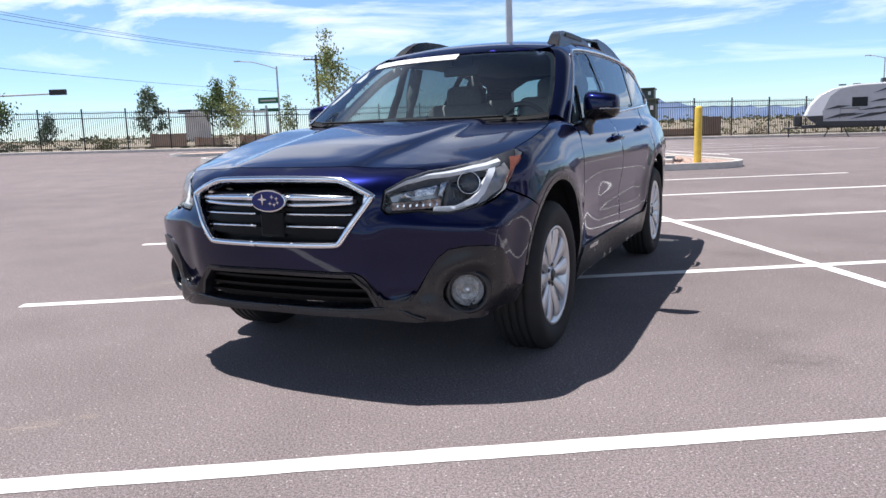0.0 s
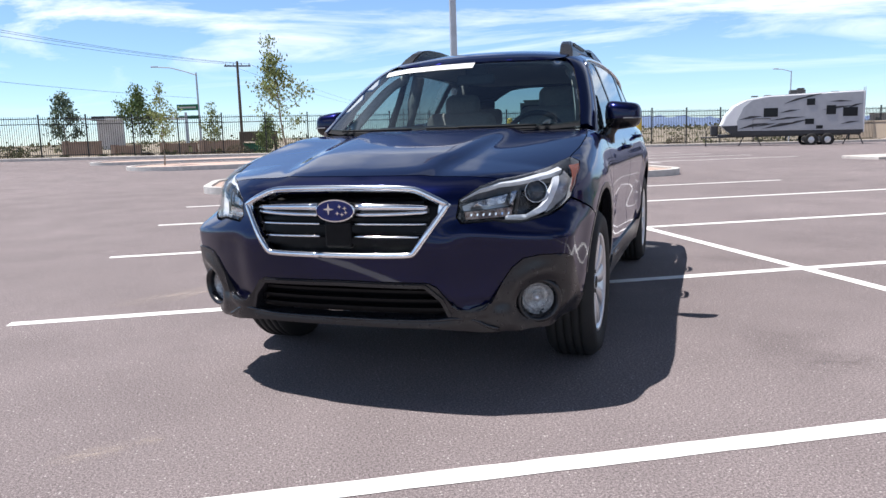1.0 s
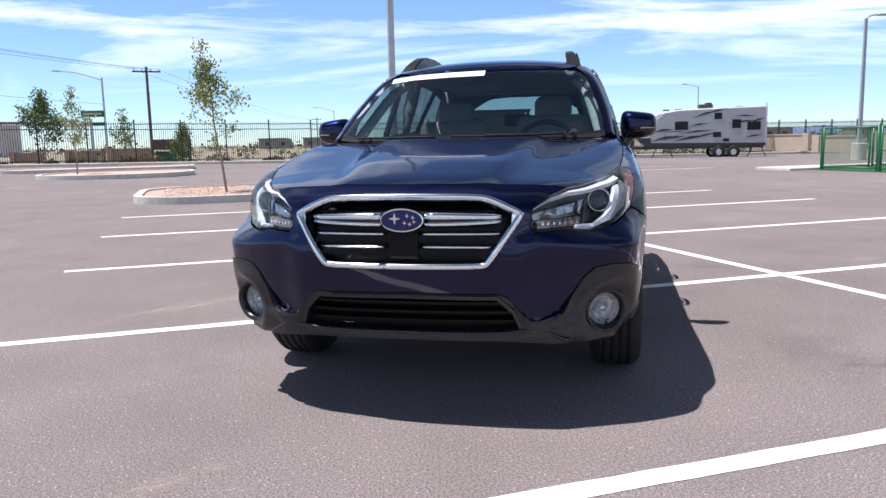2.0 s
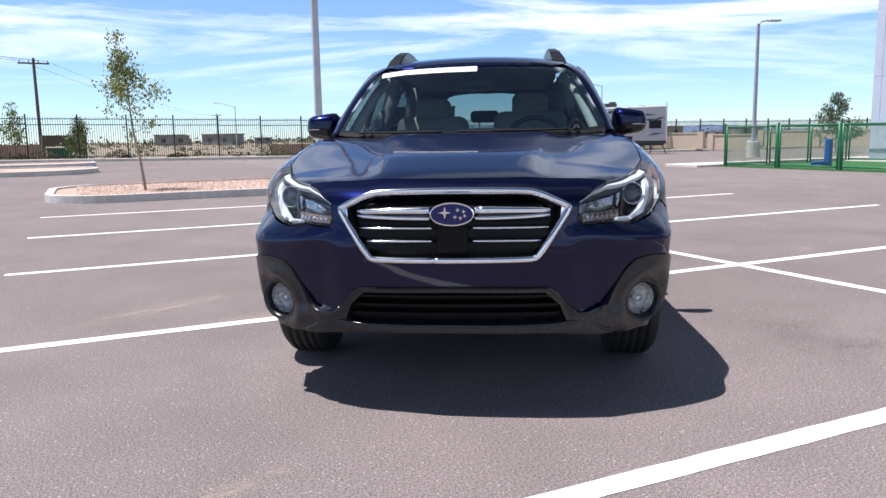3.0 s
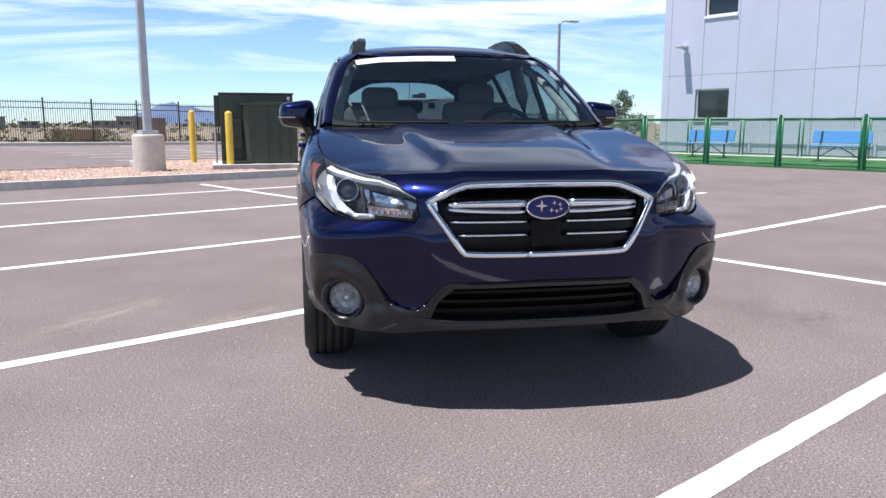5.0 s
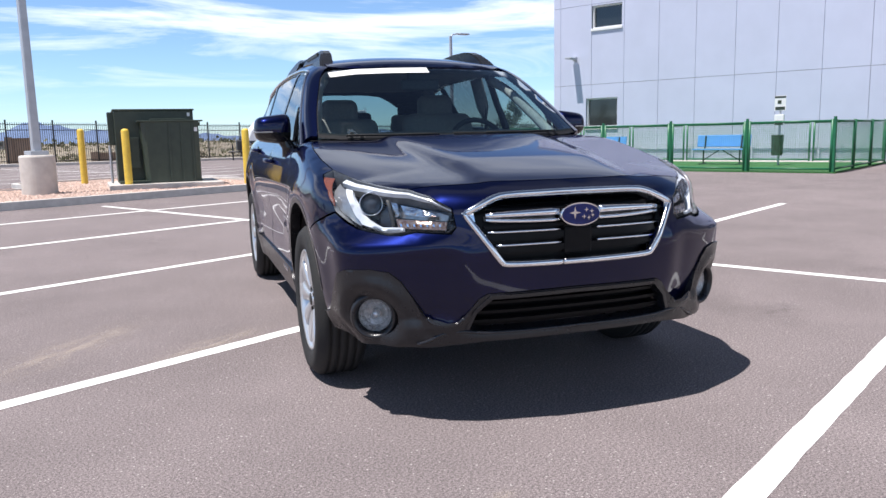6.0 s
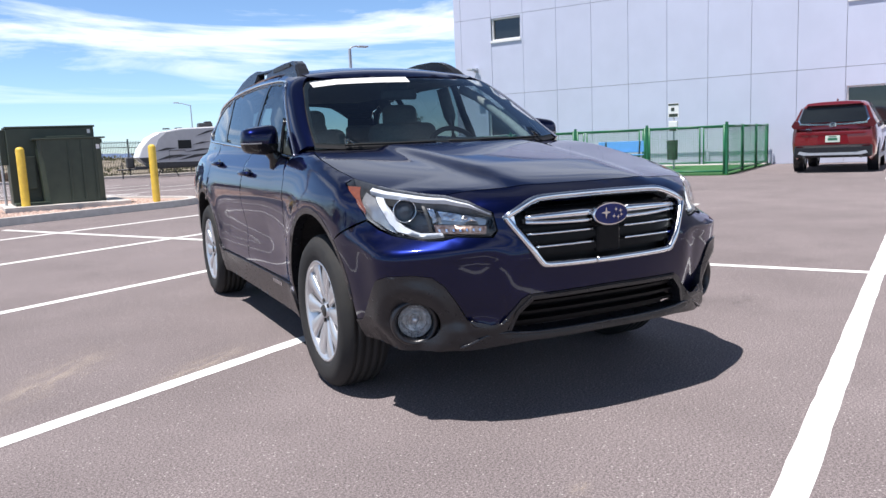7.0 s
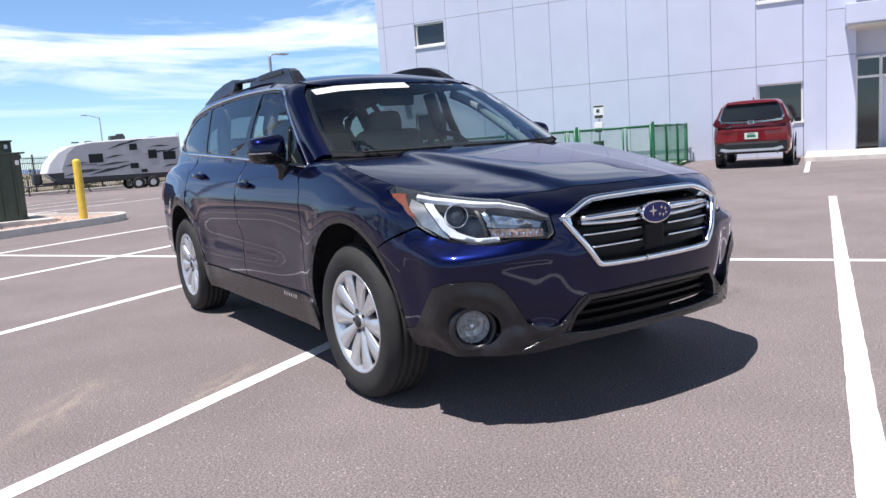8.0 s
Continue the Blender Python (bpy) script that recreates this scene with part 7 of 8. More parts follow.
def trailer():
    """Nose at x = 0, tail at x = 7.4, the seen side at y = 0."""
    z0 = ground_z(27, 36)
    root = thing("travel_trailer", pose(2.22, 43.0, z0 - 0.04, 0, 0, 2), "white and grey travel trailer with dark swoosh graphics on stands", "caravan")
    prof = [(0.75, 0.72), (0.30, 1.05), (0.08, 1.26), (0.30, 1.80), (0.80, 2.38), (1.35, 2.66), (2.4, 2.84), (7.28, 2.96), (7.40, 2.88), (7.42, 0.72)]
    bm = bmesh.new()
    side = [[bm.verts.new((x, y, z)) for x, z in prof] for y in (0.0, 2.4)]
    bm.faces.new(side[0])
    bm.faces.new(side[1][::-1])
    n = len(prof)
    for i in range(n):
        bm.faces.new((side[0][i], side[1][i], side[1][(i + 1) % n], side[0][(i + 1) % n]))
    bmesh.ops.recalc_face_normals(bm, faces=bm.faces)
    bmesh.ops.bevel(bm, geom=[e for e in bm.edges if abs(e.verts[0].co.y - e.verts[1].co.y) < 0.01], offset=0.05, segments=3, affect="EDGES")
    part("shell", bm, RVWHITE, root)

    def plate(name, pts, mat, y=-0.012, lab="", d=0.03):
        bm = bmesh.new()
        f = [bm.verts.new((x, y, z)) for x, z in pts]
        k = [bm.verts.new((x, y + d, z)) for x, z in pts]
        bm.faces.new(f)
        m = len(f)
        for i in range(m):
            bm.faces.new((f[i], k[i], k[(i + 1) % m], f[(i + 1) % m]))
        bmesh.ops.recalc_face_normals(bm, faces=bm.faces)
        return part(name, bm, mat, root, lab)

    plate("side_panel", [(0.95, 0.95), (0.90, 1.45), (1.25, 2.25), (1.70, 2.62), (2.6, 2.76), (7.30, 2.87), (7.34, 0.85)], RVGREY, lab="pale grey side panel")
    plate("nose_guard", [(0.34, 0.98), (0.10, 1.22), (0.95, 1.24), (0.95, 0.76), (0.72, 0.72)], RVDARK, -0.02, "black nose guard")
    plate("skirt", [(0.60, 0.66), (0.60, 0.94), (7.36, 0.84), (7.36, 0.66)], RVDARK, lab="dark lower skirt")
    for x0, z0_, x1, z1 in ((2.30, 1.66, 3.04, 2.15), (4.50, 2.24, 4.92, 2.60), (5.50, 1.70, 5.98, 2.20), (6.33, 1.58, 7.05, 2.06), (4.45, 1.20, 4.90, 1.50), (5.02, 0.94, 5.35, 1.12)):
        w = plate("window", [(x0, z0_), (x0, z1), (x1, z1), (x1, z0_)], RVGLASS, -0.03, "dark trailer window")
    for a, b, c, d, w in ((0.95, 1.02, 2.6, 1.34, 0.07), (2.2, 1.00, 4.2, 1.34, 0.07), (1.0, 1.55, 2.25, 1.72, 0.06), (2.6, 1.45, 4.5, 1.62, 0.05), (3.1, 1.86, 4.2, 2.02, 0.045), (3.3, 2.35, 4.7, 2.75, 0.05), (4.0, 2.55, 5.3, 2.86, 0.05), (5.3, 1.95, 6.9, 2.15, 0.05), (5.6, 2.40, 6.8, 2.38, 0.04), (3.2, 1.12, 4.8, 1.50, 0.05), (1.8, 1.12, 3.0, 1.30, 0.045), (6.2, 1.16, 7.2, 1.30, 0.04), (6.5, 2.0, 7.3, 2.25, 0.05)):
        plate("swoosh", [(a, b), ((a + c) / 2, (b + d) / 2 + w * 1.9), (c, d), ((a + c) / 2, (b + d) / 2 - w * 0.6)], RVDARK, -0.017, d=0.01)
    unit = part("roof_unit", bm_box(0.80, 0.70, 0.26, (4.15, 1.2, 2.88), 0.05), RVDARK, root, "dark rooftop air conditioner")
    part("shroud", bm_box(0.34, 0.60, 0.10, (4.32, 1.2, 3.13), 0.03), RVDARK, unit)
    for x in (1.9, 2.6, 6.1):
        part("roof_vent", bm_box(0.36, 0.40, 0.07, (x, 1.2, 2.79 + 0.02 * x), 0.02), RVDARK, root, "dark roof vent")
    part("frame", bm_box(7.4, 2.0, 0.16, (3.6, 1.2, 0.56)), RVDARK, root)
    bm = bm_rod((0.7, 0.5, 0.60), (-0.95, 1.2, 0.58), 0.05)
    bm_rod((0.7, 1.9, 0.60), (-0.95, 1.2, 0.58), 0.05, bm=bm)
    part("tongue", bm, RVDARK, root)
    part("gas_bottle_cover", bm_box(0.42, 0.70, 0.62, (-0.25, 1.2, 0.66), 0.08), RVDARK, root)
    part("tongue_jack", bm_rod((-0.7, 1.2, 0.0), (-0.7, 1.2, 1.0), 0.035), RVDARK, root)
    for y in (0.05, 2.35):
        for x in (4.80, 5.62):
            w = new("wheel")
            w.parent = root
            w.matrix_basis = pose(x, y, 0.345, 0, 0, 90 if y > 1 else -90)
            part("tyre", spin([(-0.10, 0.20), (-0.105, 0.29), (-0.08, 0.345), (0.08, 0.345), (0.105, 0.29), (0.10, 0.20)], 32), RUBBER, w, smooth=True)
            part("rim", spin([(0.09, 0.165), (0.07, 0.15), (0.08, 0.06), (0.085, 0.0001)], 20), ALLOY, w)
    for x in (1.3, 2.0, 6.7, 7.2):
        part("stabiliser", bm_rod((x, 0.3, 0.6), (x + (0.28 if x in (2.0, 7.2) else -0.28), 0.3, 0.0), 0.03), RVDARK, root)
    bm = bmesh.new()
    for yy in (0.5, 0.9):
        bm_rod((7.5, yy, 1.0), (7.5, yy, 3.15), 0.02, seg=6, bm=bm)
    for k in range(7):
        bm_rod((7.5, 0.5, 1.1 + 0.3 * k), (7.5, 0.9, 1.1 + 0.3 * k), 0.016, seg=6, bm=bm)
    part("ladder", bm, POLEGREY, root)
    part("grab_rail", bm_path([(1.75, -0.03, 1.06), (1.75, -0.10, 1.10), (1.75, -0.10, 1.58), (2.65, -0.10, 1.58), (2.65, -0.03, 1.50)], 0.02), RVDARK, root)


trailer()


# ---- trees and scrub ----
def tree(a, b, h, crown_r, crown_lo, leaf, leaves, label, seed, lean=(0, 0), tall=1.0, leaf_size=0.05, clump=0.16, env=True, stake=False):
    rng = random.Random(seed)
    z = ground_z(a, b) if env else 0
    root = thing("tree", (ENV @ pose(a, b, z + 0.08)) if env else pose(a, b, z), label, "tree", "trees")
    bm = bmesh.new()
    top = Vector((lean[0], lean[1], h * 0.93))
    trunk = []
    for k in range(9):
        t = k / 8
        trunk.append(Vector((lean[0] * t + rng.uniform(-0.02, 0.02) * h * 0.3, lean[1] * t + rng.uniform(-0.02, 0.02) * h * 0.3, h * 0.93 * t)))
    trunk[0] = Vector((0, 0, -0.1))
    r0 = 0.0075 * h + 0.006
    bm_path(trunk, [max(0.004, r0 * (1 - 0.92 * k / 8)) for k in range(9)], 8, bm)
    tips = [trunk[-1]]
    for k in range(int(16 + 5 * h)):
        t = rng.uniform(crown_lo, 0.92)
        i = min(7, int(t * 8))
        base = trunk[i].lerp(trunk[i + 1], t * 8 - i)
        u = (t - crown_lo) / (1 - crown_lo)
        reach = crown_r * float(blend([(0, 0.55), (0.22, 1.0), (0.42, 0.85), (0.6, 0.36), (0.8, 0.24), (1, 0.1)], u)) * rng.uniform(0.5, 1.12) if tall > 1 else crown_r * (1 - u) ** 0.8 * rng.uniform(0.75, 1.1) + 0.05
        ang = rng.uniform(0, 2 * math.pi)
        rise = reach * rng.uniform(0.35, 0.9)
        tip = base + Vector((reach * math.cos(ang), reach * math.sin(ang), rise))
        mid = base.lerp(tip, 0.5) + Vector((0, 0, -0.06 * reach))
        bm_path([base, mid, tip], [r0 * 0.30 * (1 - 0.5 * t), r0 * 0.20 * (1 - 0.5 * t), 0.003], 5, bm)
        tips += [tip, mid.lerp(tip, 0.5), mid, base.lerp(tip, 0.9)]
    part("trunk", bm, BARK, root, "slender brown trunk and limbs", smooth=True)
    v, f = [], []
    for _ in range(leaves):
        c = tips[int(len(tips) * rng.random() ** 1.5)]
        p = c + Vector((rng.gauss(0, clump), rng.gauss(0, clump), rng.gauss(0, clump * 0.8)))
        s = leaf_size * rng.uniform(0.6, 1.3)
        q = Euler((rng.uniform(0, 6.3), rng.uniform(0, 6.3), rng.uniform(0, 6.3))).to_matrix()
        base = len(v)
        for x, y, zz in ((-0.5, 0, 0), (0, -0.32, 0.06), (0.6, 0, 0), (0, 0.32, 0.06)):
            v.append(tuple(p + q @ Vector((x * s, y * s, zz * s))))
        f.append((base, base + 1, base + 2, base + 3))
    me = bpy.data.meshes.new("crown")
    me.from_pydata(v, [], f)
    me.materials.append(leaf)
    c = new("crown", me)
    c.parent = root
    if stake:
        part("stake", bm_rod((0.25, 0.1, 0), (0.25, 0.1, 1.3), 0.02, seg=6), WOODPOLE, root)
    return root


tree(-0.42, 13.45, 3.30, 0.70, 0.30, LEAF, 2300, "slender young tree with pale yellow-green leaves in gravel", 3, lean=(-0.36, 0.10), tall=2.0, leaf_size=0.060, clump=0.085)
tree(-5.2, 27.4, 3.3, 0.60, 0.36, LEAF, 1000, "thin young tree with pale sparse leaves on an island", 5, tall=2.0, leaf_size=0.085, clump=0.11)
tree(-13.5, 45.7, 3.95, 0.95, 0.25, LEAFGREY, 1700, "grey-green young tree behind the fence", 7, tall=1.0, leaf_size=0.16, clump=0.17)
tree(-9.3, 45.8, 4.3, 1.15, 0.22, LEAFDARK, 2400, "leafy dark green tree behind the fence", 9, tall=2.0, leaf_size=0.16, clump=0.2)
tree(-22.3, 44.0, 3.9, 1.4, 0.2, LEAFDARK, 2600, "broad dark green tree behind the fence", 11, tall=2.0, leaf_size=0.17, clump=0.26)
tree(-4.9, 44.9, 3.2, 0.60, 0.25, LEAF, 800, "small pale tree behind the fence", 13, tall=2.0, leaf_size=0.13, clump=0.14)
tree(-18.9, 43.7, 2.2, 0.6, 0.12, LEAFGREY, 1100, "small grey-green tree behind the fence", 15, tall=2.0, leaf_size=0.13, clump=0.16)
tree(34.4, 24.4, 3.1, 1.05, 0.12, LEAFGREY, 3000, "bushy grey-green conifer beyond the dog run", 17, tall=1.0, leaf_size=0.11, clump=0.12)
tree(-1.7, 46.5, 2.3, 0.95, 0.08, LEAFDARK, 2200, "dense dark green shrub tree at the fence", 19, tall=2.0, leaf_size=0.12, clump=0.18)


def scrub_bush(a, b, r, h, seed, leaf, label="low grey-green scrub bush at the fence foot", n=420):
    rng = random.Random(seed)
    v, f = [], []
    for _ in range(n):
        t, u = rng.uniform(0, 2 * math.pi), rng.random() ** 0.5
        k = rng.random()
        q = r * u * (1 - 0.5 * k)
        p = Vector((q * math.cos(t), q * math.sin(t), 0.02 + h * k * (1 - 0.35 * u)))
        s = 0.09 * rng.uniform(0.6, 1.5)
        m = Euler((rng.uniform(0, 6.3), rng.uniform(0, 6.3), rng.uniform(0, 6.3))).to_matrix()
        base = len(v)
        for x, y, z in ((-0.5, 0, 0), (0, -0.25, 0.05), (0.6, 0, 0), (0, 0.25, 0.05)):
            w = p + m @ Vector((x * s, y * s, z * s))
            v.append((w.x, w.y, max(0.0, w.z)))
        f.append((base, base + 1, base + 2, base + 3))
    me = bpy.data.meshes.new("bush")
    me.from_pydata(v, [], f)
    me.materials.append(leaf)
    ob = new("bush", me)
    ob.matrix_basis = ENV @ pose(a, b, ground_z(a, b) - (0.0 if b < 40.5 else 0.09))
    tagged(ob, label, "bush", "fence bushes")


rb = random.Random(41)
for k in range(70):
    a = -50 + 1.5 * k + rb.uniform(-0.9, 0.9)
    big = rb.random() ** 2
    dry = -11 < a < 4
    if a > 5 and rb.random() < 0.55:
        continue
    scrub_bush(a, rb.uniform(41.2, 46.5), 0.5 + 0.85 * big, 0.30 + (0.55 if dry else 0.85) * big, 100 + k, rb.choice([DRYBRUSH, DRYBRUSH, SCRUB, LEAFDARK] if dry else [SCRUB, SCRUB, DRYBRUSH, LEAFGREY]), "low dry brown brush at the fence foot" if dry else "low grey-green scrub bush at the fence foot", n=int(300 + 460 * big))


def far_scrub():
    """Scrub scattered over the open land, as one piece of stuff."""
    rng = random.Random(77)
    v, f = [], []
    for _ in range(1100):
        b = 50 + 260 * rng.random() ** 1.3
        a = rng.uniform(-1.3, 1.3) * (b + 20)
        r = rng.uniform(0.25, 0.8) * (1 + b / 220)
        c = Vector((a, b, ground_z(a, b) - 0.1))
        for _ in range(16):
            p = c + Vector((rng.gauss(0, r * 0.5), rng.gauss(0, r * 0.5), abs(rng.gauss(0, r * 0.28))))
            s = r * rng.uniform(0.22, 0.42)
            m = Euler((rng.uniform(0, 6.3), rng.uniform(0, 6.3), rng.uniform(0, 6.3))).to_matrix()
            base = len(v)
            for x, y, z in ((-0.5, 0, 0), (0, -0.4, 0.1), (0.6, 0, 0), (0, 0.4, 0.1)):
                v.append(tuple(p + m @ Vector((x * s, y * s, z * s))))
            f.append((base, base + 1, base + 2, base + 3))
    for _ in range(700):
        b = rng.uniform(330, 430)
        a = rng.uniform(-520, 420)
        r = rng.uniform(1.2, 2.6)
        c = Vector((a, b, -0.1))
        for _ in range(9):
            p = c + Vector((rng.gauss(0, r), rng.gauss(0, r), abs(rng.gauss(0, r * 0.5))))
            s = r * rng.uniform(0.4, 0.8)
            m = Euler((rng.uniform(0, 6.3), rng.uniform(0, 6.3), rng.uniform(0, 6.3))).to_matrix()
            base = len(v)
            for x, y, z in ((-0.5, 0, 0), (0, -0.4, 0.1), (0.6, 0, 0), (0, 0.4, 0.1)):
                v.append(tuple(p + m @ Vector((x * s, y * s, z * s))))
            f.append((base, base + 1, base + 2, base + 3))
    me = bpy.data.meshes.new("desert_scrub")
    me.from_pydata(v, [], f)
    me.materials.append(SCRUB)
    ob = new("desert_scrub", me)
    ob.matrix_basis = ENV
    tagged(ob, "sparse olive scrub over the dry land", "scrub", kind="stuff")


far_scrub()


# ---- street furniture and buildings beyond the fence ----
def utility_pole(x, y, h, turn, seed):
    root = thing("utility_pole", pose(x, y, -0.1, 0, 0, turn), "weathered wooden utility pole with crossarm", "utility pole", "utility poles")
    part("pole", bm_rod((0, 0, 0), (0, 0, h), 0.17, 0.12, 12), WOODPOLE, root)
    part("crossarm", bm_box(2.6, 0.12, 0.14, (0, -0.1, h - 0.55)), WOODPOLE, root)
    for x_ in (-1.15, -0.4, 0.4, 1.15):
        part("insulator", bm_rod((x_, -0.1, h - 0.41), (x_, -0.1, h - 0.20), 0.05, 0.035, 8), FARGREY, root)
    return root


utility_pole(-43.5, 63.9, 9.0, 35, 1)
utility_pole(-39.5, 12.0, 9.4, 45, 2)
utility_pole(-80.4, 201.0, 8.6, 35, 3)


def cable(p, q, sag):
    pts = []
    for k in range(25):
        t = k / 24
        c = Vector(p).lerp(Vector(q), t)
        c.z -= sag * 4 * t * (1 - t)
        pts.append(c)
    ob = part("power_cable", bm_path(pts, 0.014, 5), BLACKIRON)
    tagged(ob, "thin black overhead power cable between poles", "cable", "power cables")


P_NEAR, P_MID, P_FAR = Vector((-39.5, 12.0, 9.10)), Vector((-43.5, 63.9, 8.65)), Vector((-80.4, 201.0, 7.9))
for dx in (-1.1, 0.4, 1.1):
    off = Vector((0.8 * dx, 0.6 * dx, 0))
    cable(P_NEAR + off, P_MID + off, 0.7)
cable(P_NEAR + Vector((0, 0, -3.2)), P_MID + Vector((-5.0, 0, -3.2)), 0.3)
for dx in (-1.1, 1.1):
    off = Vector((0.8 * dx, 0.6 * dx, 0))
    cable(P_MID + off, P_FAR + off, 1.2)


def street_lamp(x, y, h, turn, sign, k=1.0):
    root = thing("street_lamp", pose(x, y, -0.1, 0, 0, turn), "grey steel street lamp with a long curved arm" + (" and green sign" if sign else ""), "street lamp", "street lamps")
    part("pole", bm_rod((0, 0, 0), (0, 0, h), 0.13 * k ** 0.6, 0.08 * k ** 0.6, 10), POLEGREY, root)
    part("arm", bm_path([(0, 0, h - 0.25 * k), (-1.0 * k, 0, h + 0.1 * k), (-2.6 * k, 0, h + 0.55 * k), (-3.9 * k, 0, h + 0.65 * k)], 0.05 * k ** 0.5), POLEGREY, root)
    part("lamp_head", bm_box(0.7 * k ** 0.5, 0.25, 0.12 * k ** 0.5, (-4.2 * k, 0, h + 0.62 * k), 0.02), POLEGREY, root)
    if sign:
        s = part("street_sign", bm_box(2.2, 0.05, 0.62, (-1.1, -0.1, h * 0.53), 0.03), SIGNGREEN, root, "green street sign with plain bars")
        part("lower_sign", bm_box(2.1, 0.05, 0.34, (-1.05, -0.1, h * 0.53 - 0.85), 0.03), SIGNGREEN, root, "narrow green street sign")
        part("sign_bars", bm_box(1.7, 0.01, 0.16, (-1.1, -0.135, h * 0.53 + 0.23)), FARWHITE, s)


street_lamp(-47.5, 62.5, 8.0, 18, True)
street_lamp(-60.0, 160.0, 8.6, 30, False)
street_lamp(6.6, 50.7, 4.5, 0, False, 0.22)


def signal_mast(x, y, turn, length, h, lights):
    root = thing("traffic_signal", pose(x, y, -0.1, 0, 0, turn), "traffic signal mast arm with dark signal heads", "traffic signal", "traffic signals")
    part("pole", bm_rod((0, 0, 0), (0, 0, h + 0.6), 0.16, 0.12, 10), POLEGREY, root)
    part("mast_arm", bm_rod((0, 0, h), (length, 0, h + 0.25), 0.10, 0.06, 8), POLEGREY, root)
    for t in lights:
        part("signal_head", bm_box(1.25, 0.30, 0.42, (length * t, -0.1, h - 0.12 + 0.25 * t), 0.05), BLACKIRON, root)


signal_mast(-65.5, 29.3, 25.6, 19.0, 4.40, (0.97,))
signal_mast(-46.0, 58.4, 199, 11.7, 3.3, (0.73, 0.95))


def pier_wall(x0, y0, x1, y1, h, mat, label):
    d = Vector((x1 - x0, y1 - y0, 0))
    ang = math.degrees(math.atan2(d.y, d.x))
    root = thing("block_wall", pose(x0, y0, -0.15, 0, 0, ang), label, "wall", "block walls")
    part("wall", bm_box(d.length, 0.25, h, (d.length / 2, 0, 0)), mat, root)
    part("coping", bm_box(d.length + 0.06, 0.33, 0.08, (d.length / 2, 0, h)), mat, root)
    n = int(d.length / 4)
    for k in range(n + 1):
        part("pier", bm_box(0.42, 0.42, h + 0.14, (d.length * k / max(1, n), 0, 0)), mat, root)


for w in ((-46.6, 44.0, -43.4, 44.3, 1.35), (-41.8, 44.0, -39.5, 44.2, 0.95), (-37.2, 44.0, -34.4, 44.2, 1.0), (-34.0, 44.4, -31.0, 44.6, 1.1), (-11.2, 48.0, -9.7, 48.3, 1.55), (-6.6, 48.6, -3.6, 48.6, 0.55), (-3.5, 48.0, -2.5, 48.2, 1.25), (-17.5, 52.0, -14.8, 52.8, 0.8)):
    pier_wall(*w, ADOBE, "low brown block wall beyond the fence")


def far_block(x, y, sx, sy, h, turn, mat, label, floors=1):
    root = thing("far_building", pose(x, y, -0.2, 0, 0, turn), label, "building", "far buildings")
    part("wall", bm_box(sx, sy, h, (0, 0, 0)), mat, root)
    part("roof", bm_box(sx + 0.5, sy + 0.5, 0.3, (0, 0, h)), FARGREY, root)
    n = max(2, int(sx / 4))
    for fl in range(floors):
        for k in range(n):
            part("window", bm_box(1.3, 0.12, 1.2, (-sx / 2 + sx * (k + 0.5) / n, -sy / 2 - 0.02, 1.0 + 3 * fl)), DARKGLASS, root)


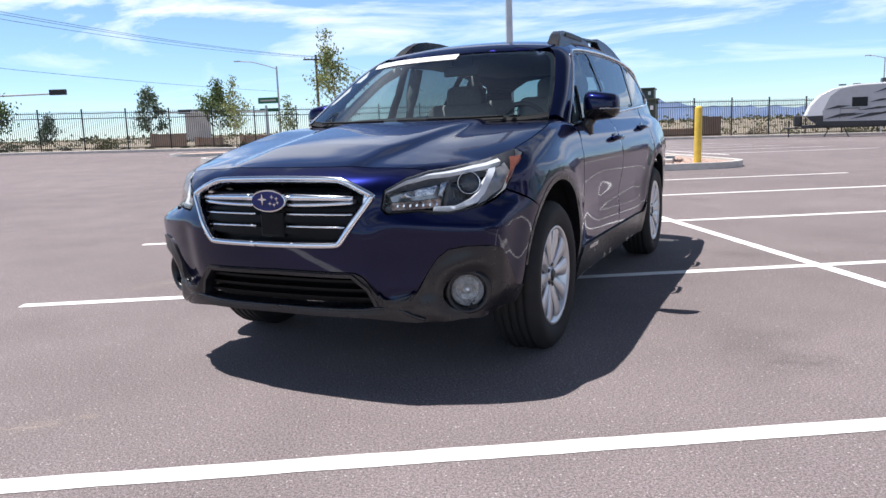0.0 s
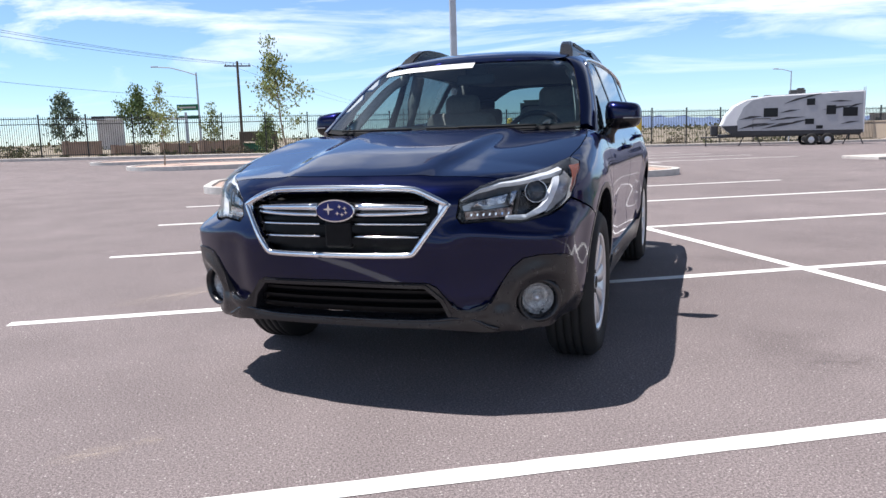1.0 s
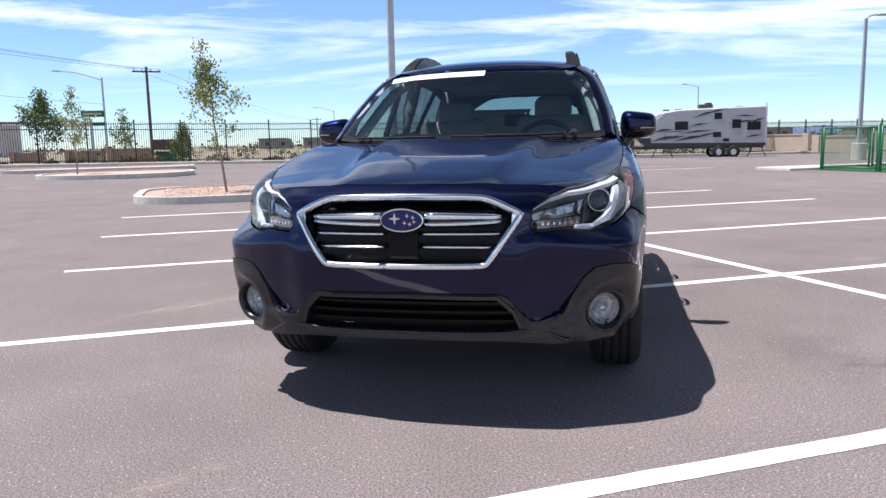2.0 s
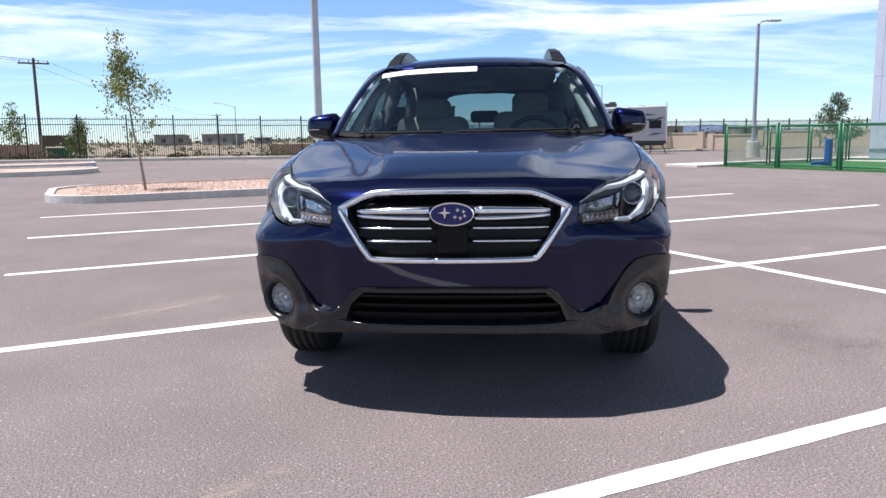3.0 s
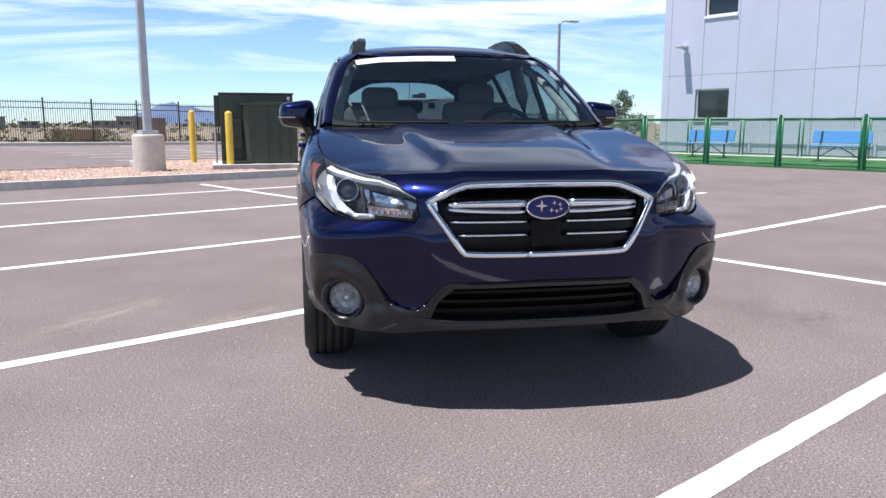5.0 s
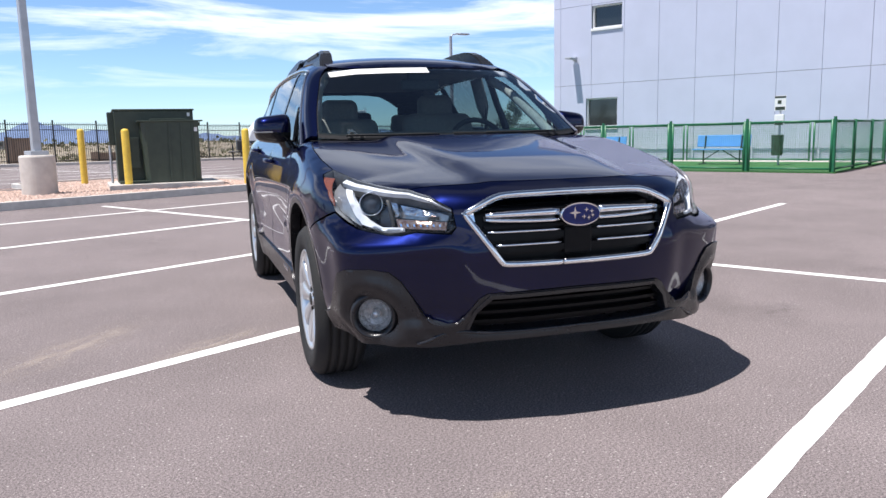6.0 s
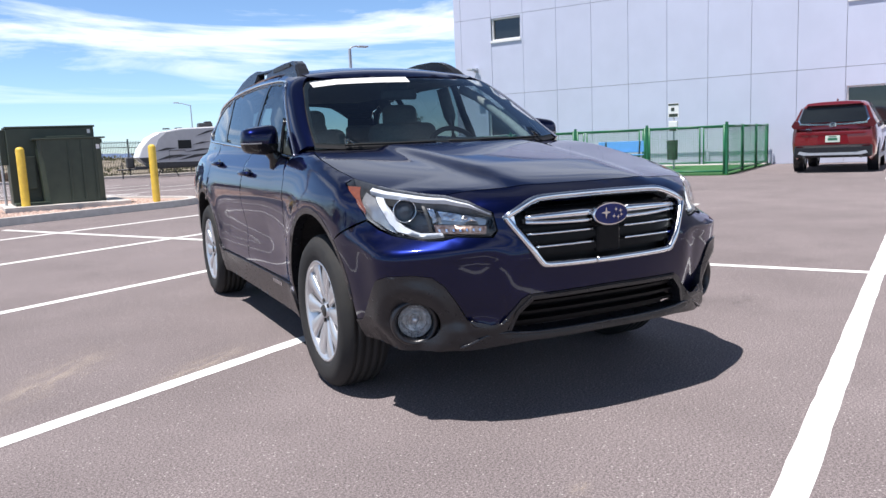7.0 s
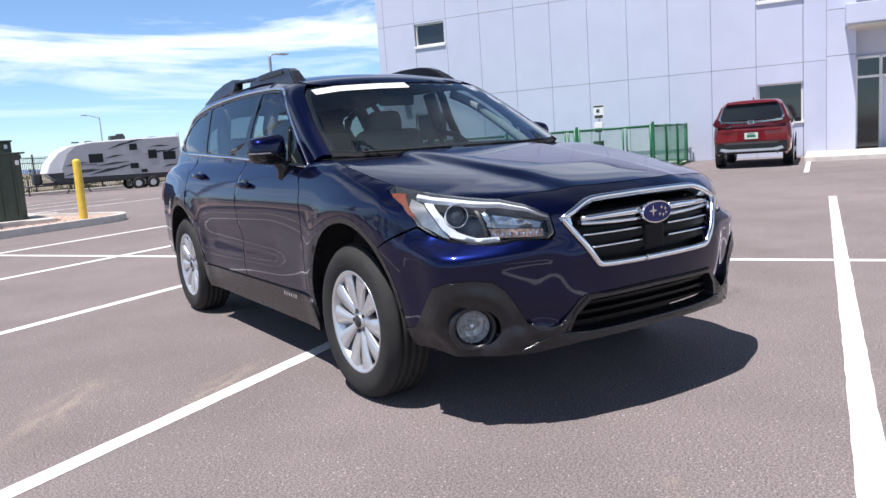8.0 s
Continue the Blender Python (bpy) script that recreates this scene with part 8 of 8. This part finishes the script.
far_block(-78.4, 84, 3.2, 5, 4.7, 38, FARWHITE, "distant white box building", 0)
rf = random.Random(5)
for x in (-124, -112, -103, -91, -84, -70, -58, -49, 51, 73):
    far_block(x + rf.uniform(-3, 3), 235 + rf.uniform(-15, 45), rf.uniform(5, 11), 8, rf.uniform(1.9, 3.6), rf.uniform(-15, 25), rf.choice([FARGREY, FARGREY, ADOBE]), "distant low dark house on the plain", 1)
for x0, y0, x1, y1, h in ((11.0, 57.3, 14.4, 54.5, 1.15), (14.1, 50.5, 16.3, 48.8, 1.0), (20.2, 59.2, 27.0, 54.4, 1.2), (21.7, 41.2, 22.8, 39.5, 0.9)):
    pier_wall(x0, y0, x1, y1, h, TANWALL, "low tan stucco wall beyond the fence")


def carport(x, y, turn):
    root = thing("carport", pose(x, y, -0.15, 0, 0, turn), "dark flat-roofed carport beyond the fence", "shelter")
    part("roof", bm_box(2.8, 2.0, 0.75, (0, 0, 1.05), 0.02), WOODPOLE, root, "dark brown roof box")
    for sx in (-1.3, 1.3):
        for sy in (-0.9, 0.9):
            part("post", bm_box(0.12, 0.12, 1.1, (sx, sy, 0)), WOODPOLE, root)
    sk = thing("skip", pose(x - 0.3, y - 0.2, -0.15, 0, 0, turn), "dark green metal skip under the carport", "container")
    part("tub", bm_box(1.5, 1.1, 0.85, (0, 0, 0), 0.05), SIGNGREEN, sk)
    part("rim", bm_box(1.6, 1.2, 0.07, (0, 0, 0.85), 0.02), SIGNGREEN, sk)


carport(-31.3, 47.7, 35)


def mountains():
    rng = random.Random(9)
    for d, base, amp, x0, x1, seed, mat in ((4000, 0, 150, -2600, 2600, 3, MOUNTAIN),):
        bm = bmesh.new()
        n = 160
        rows = []
        for j in range(9):
            row = []
            for i in range(n + 1):
                x = x0 + (x1 - x0) * i / n
                t = j / 8
                env = math.exp(-((x + 650) / 460) ** 2) * 0.78 + math.exp(-((x + 40) / 320) ** 2) * 0.60 + math.exp(-((x - 1000) / 500) ** 2) * 0.5 + 0.08
                hgt = amp * env * (0.55 + 0.45 * noise.fractal(Vector((x * 0.0022, seed, 0)), 0.9, 2.1, 6) + 0.12 * noise.noise(Vector((x * 0.02, seed, j * 0.7))))
                row.append(bm.verts.new((x, d + 500 * t - 60 * noise.noise(Vector((x * 0.004, j, seed))), max(-10, hgt) * math.sin(t * math.pi / 2) ** 0.8 - 8)))
            rows.append(row)
        for a, b in zip(rows, rows[1:]):
            for i in range(n):
                bm.faces.new((a[i], a[i + 1], b[i + 1], b[i]))
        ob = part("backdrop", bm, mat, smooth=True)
        tagged(ob, "mountain range on the horizon, tinted blue for haze", "mountains", kind="structure")


mountains()
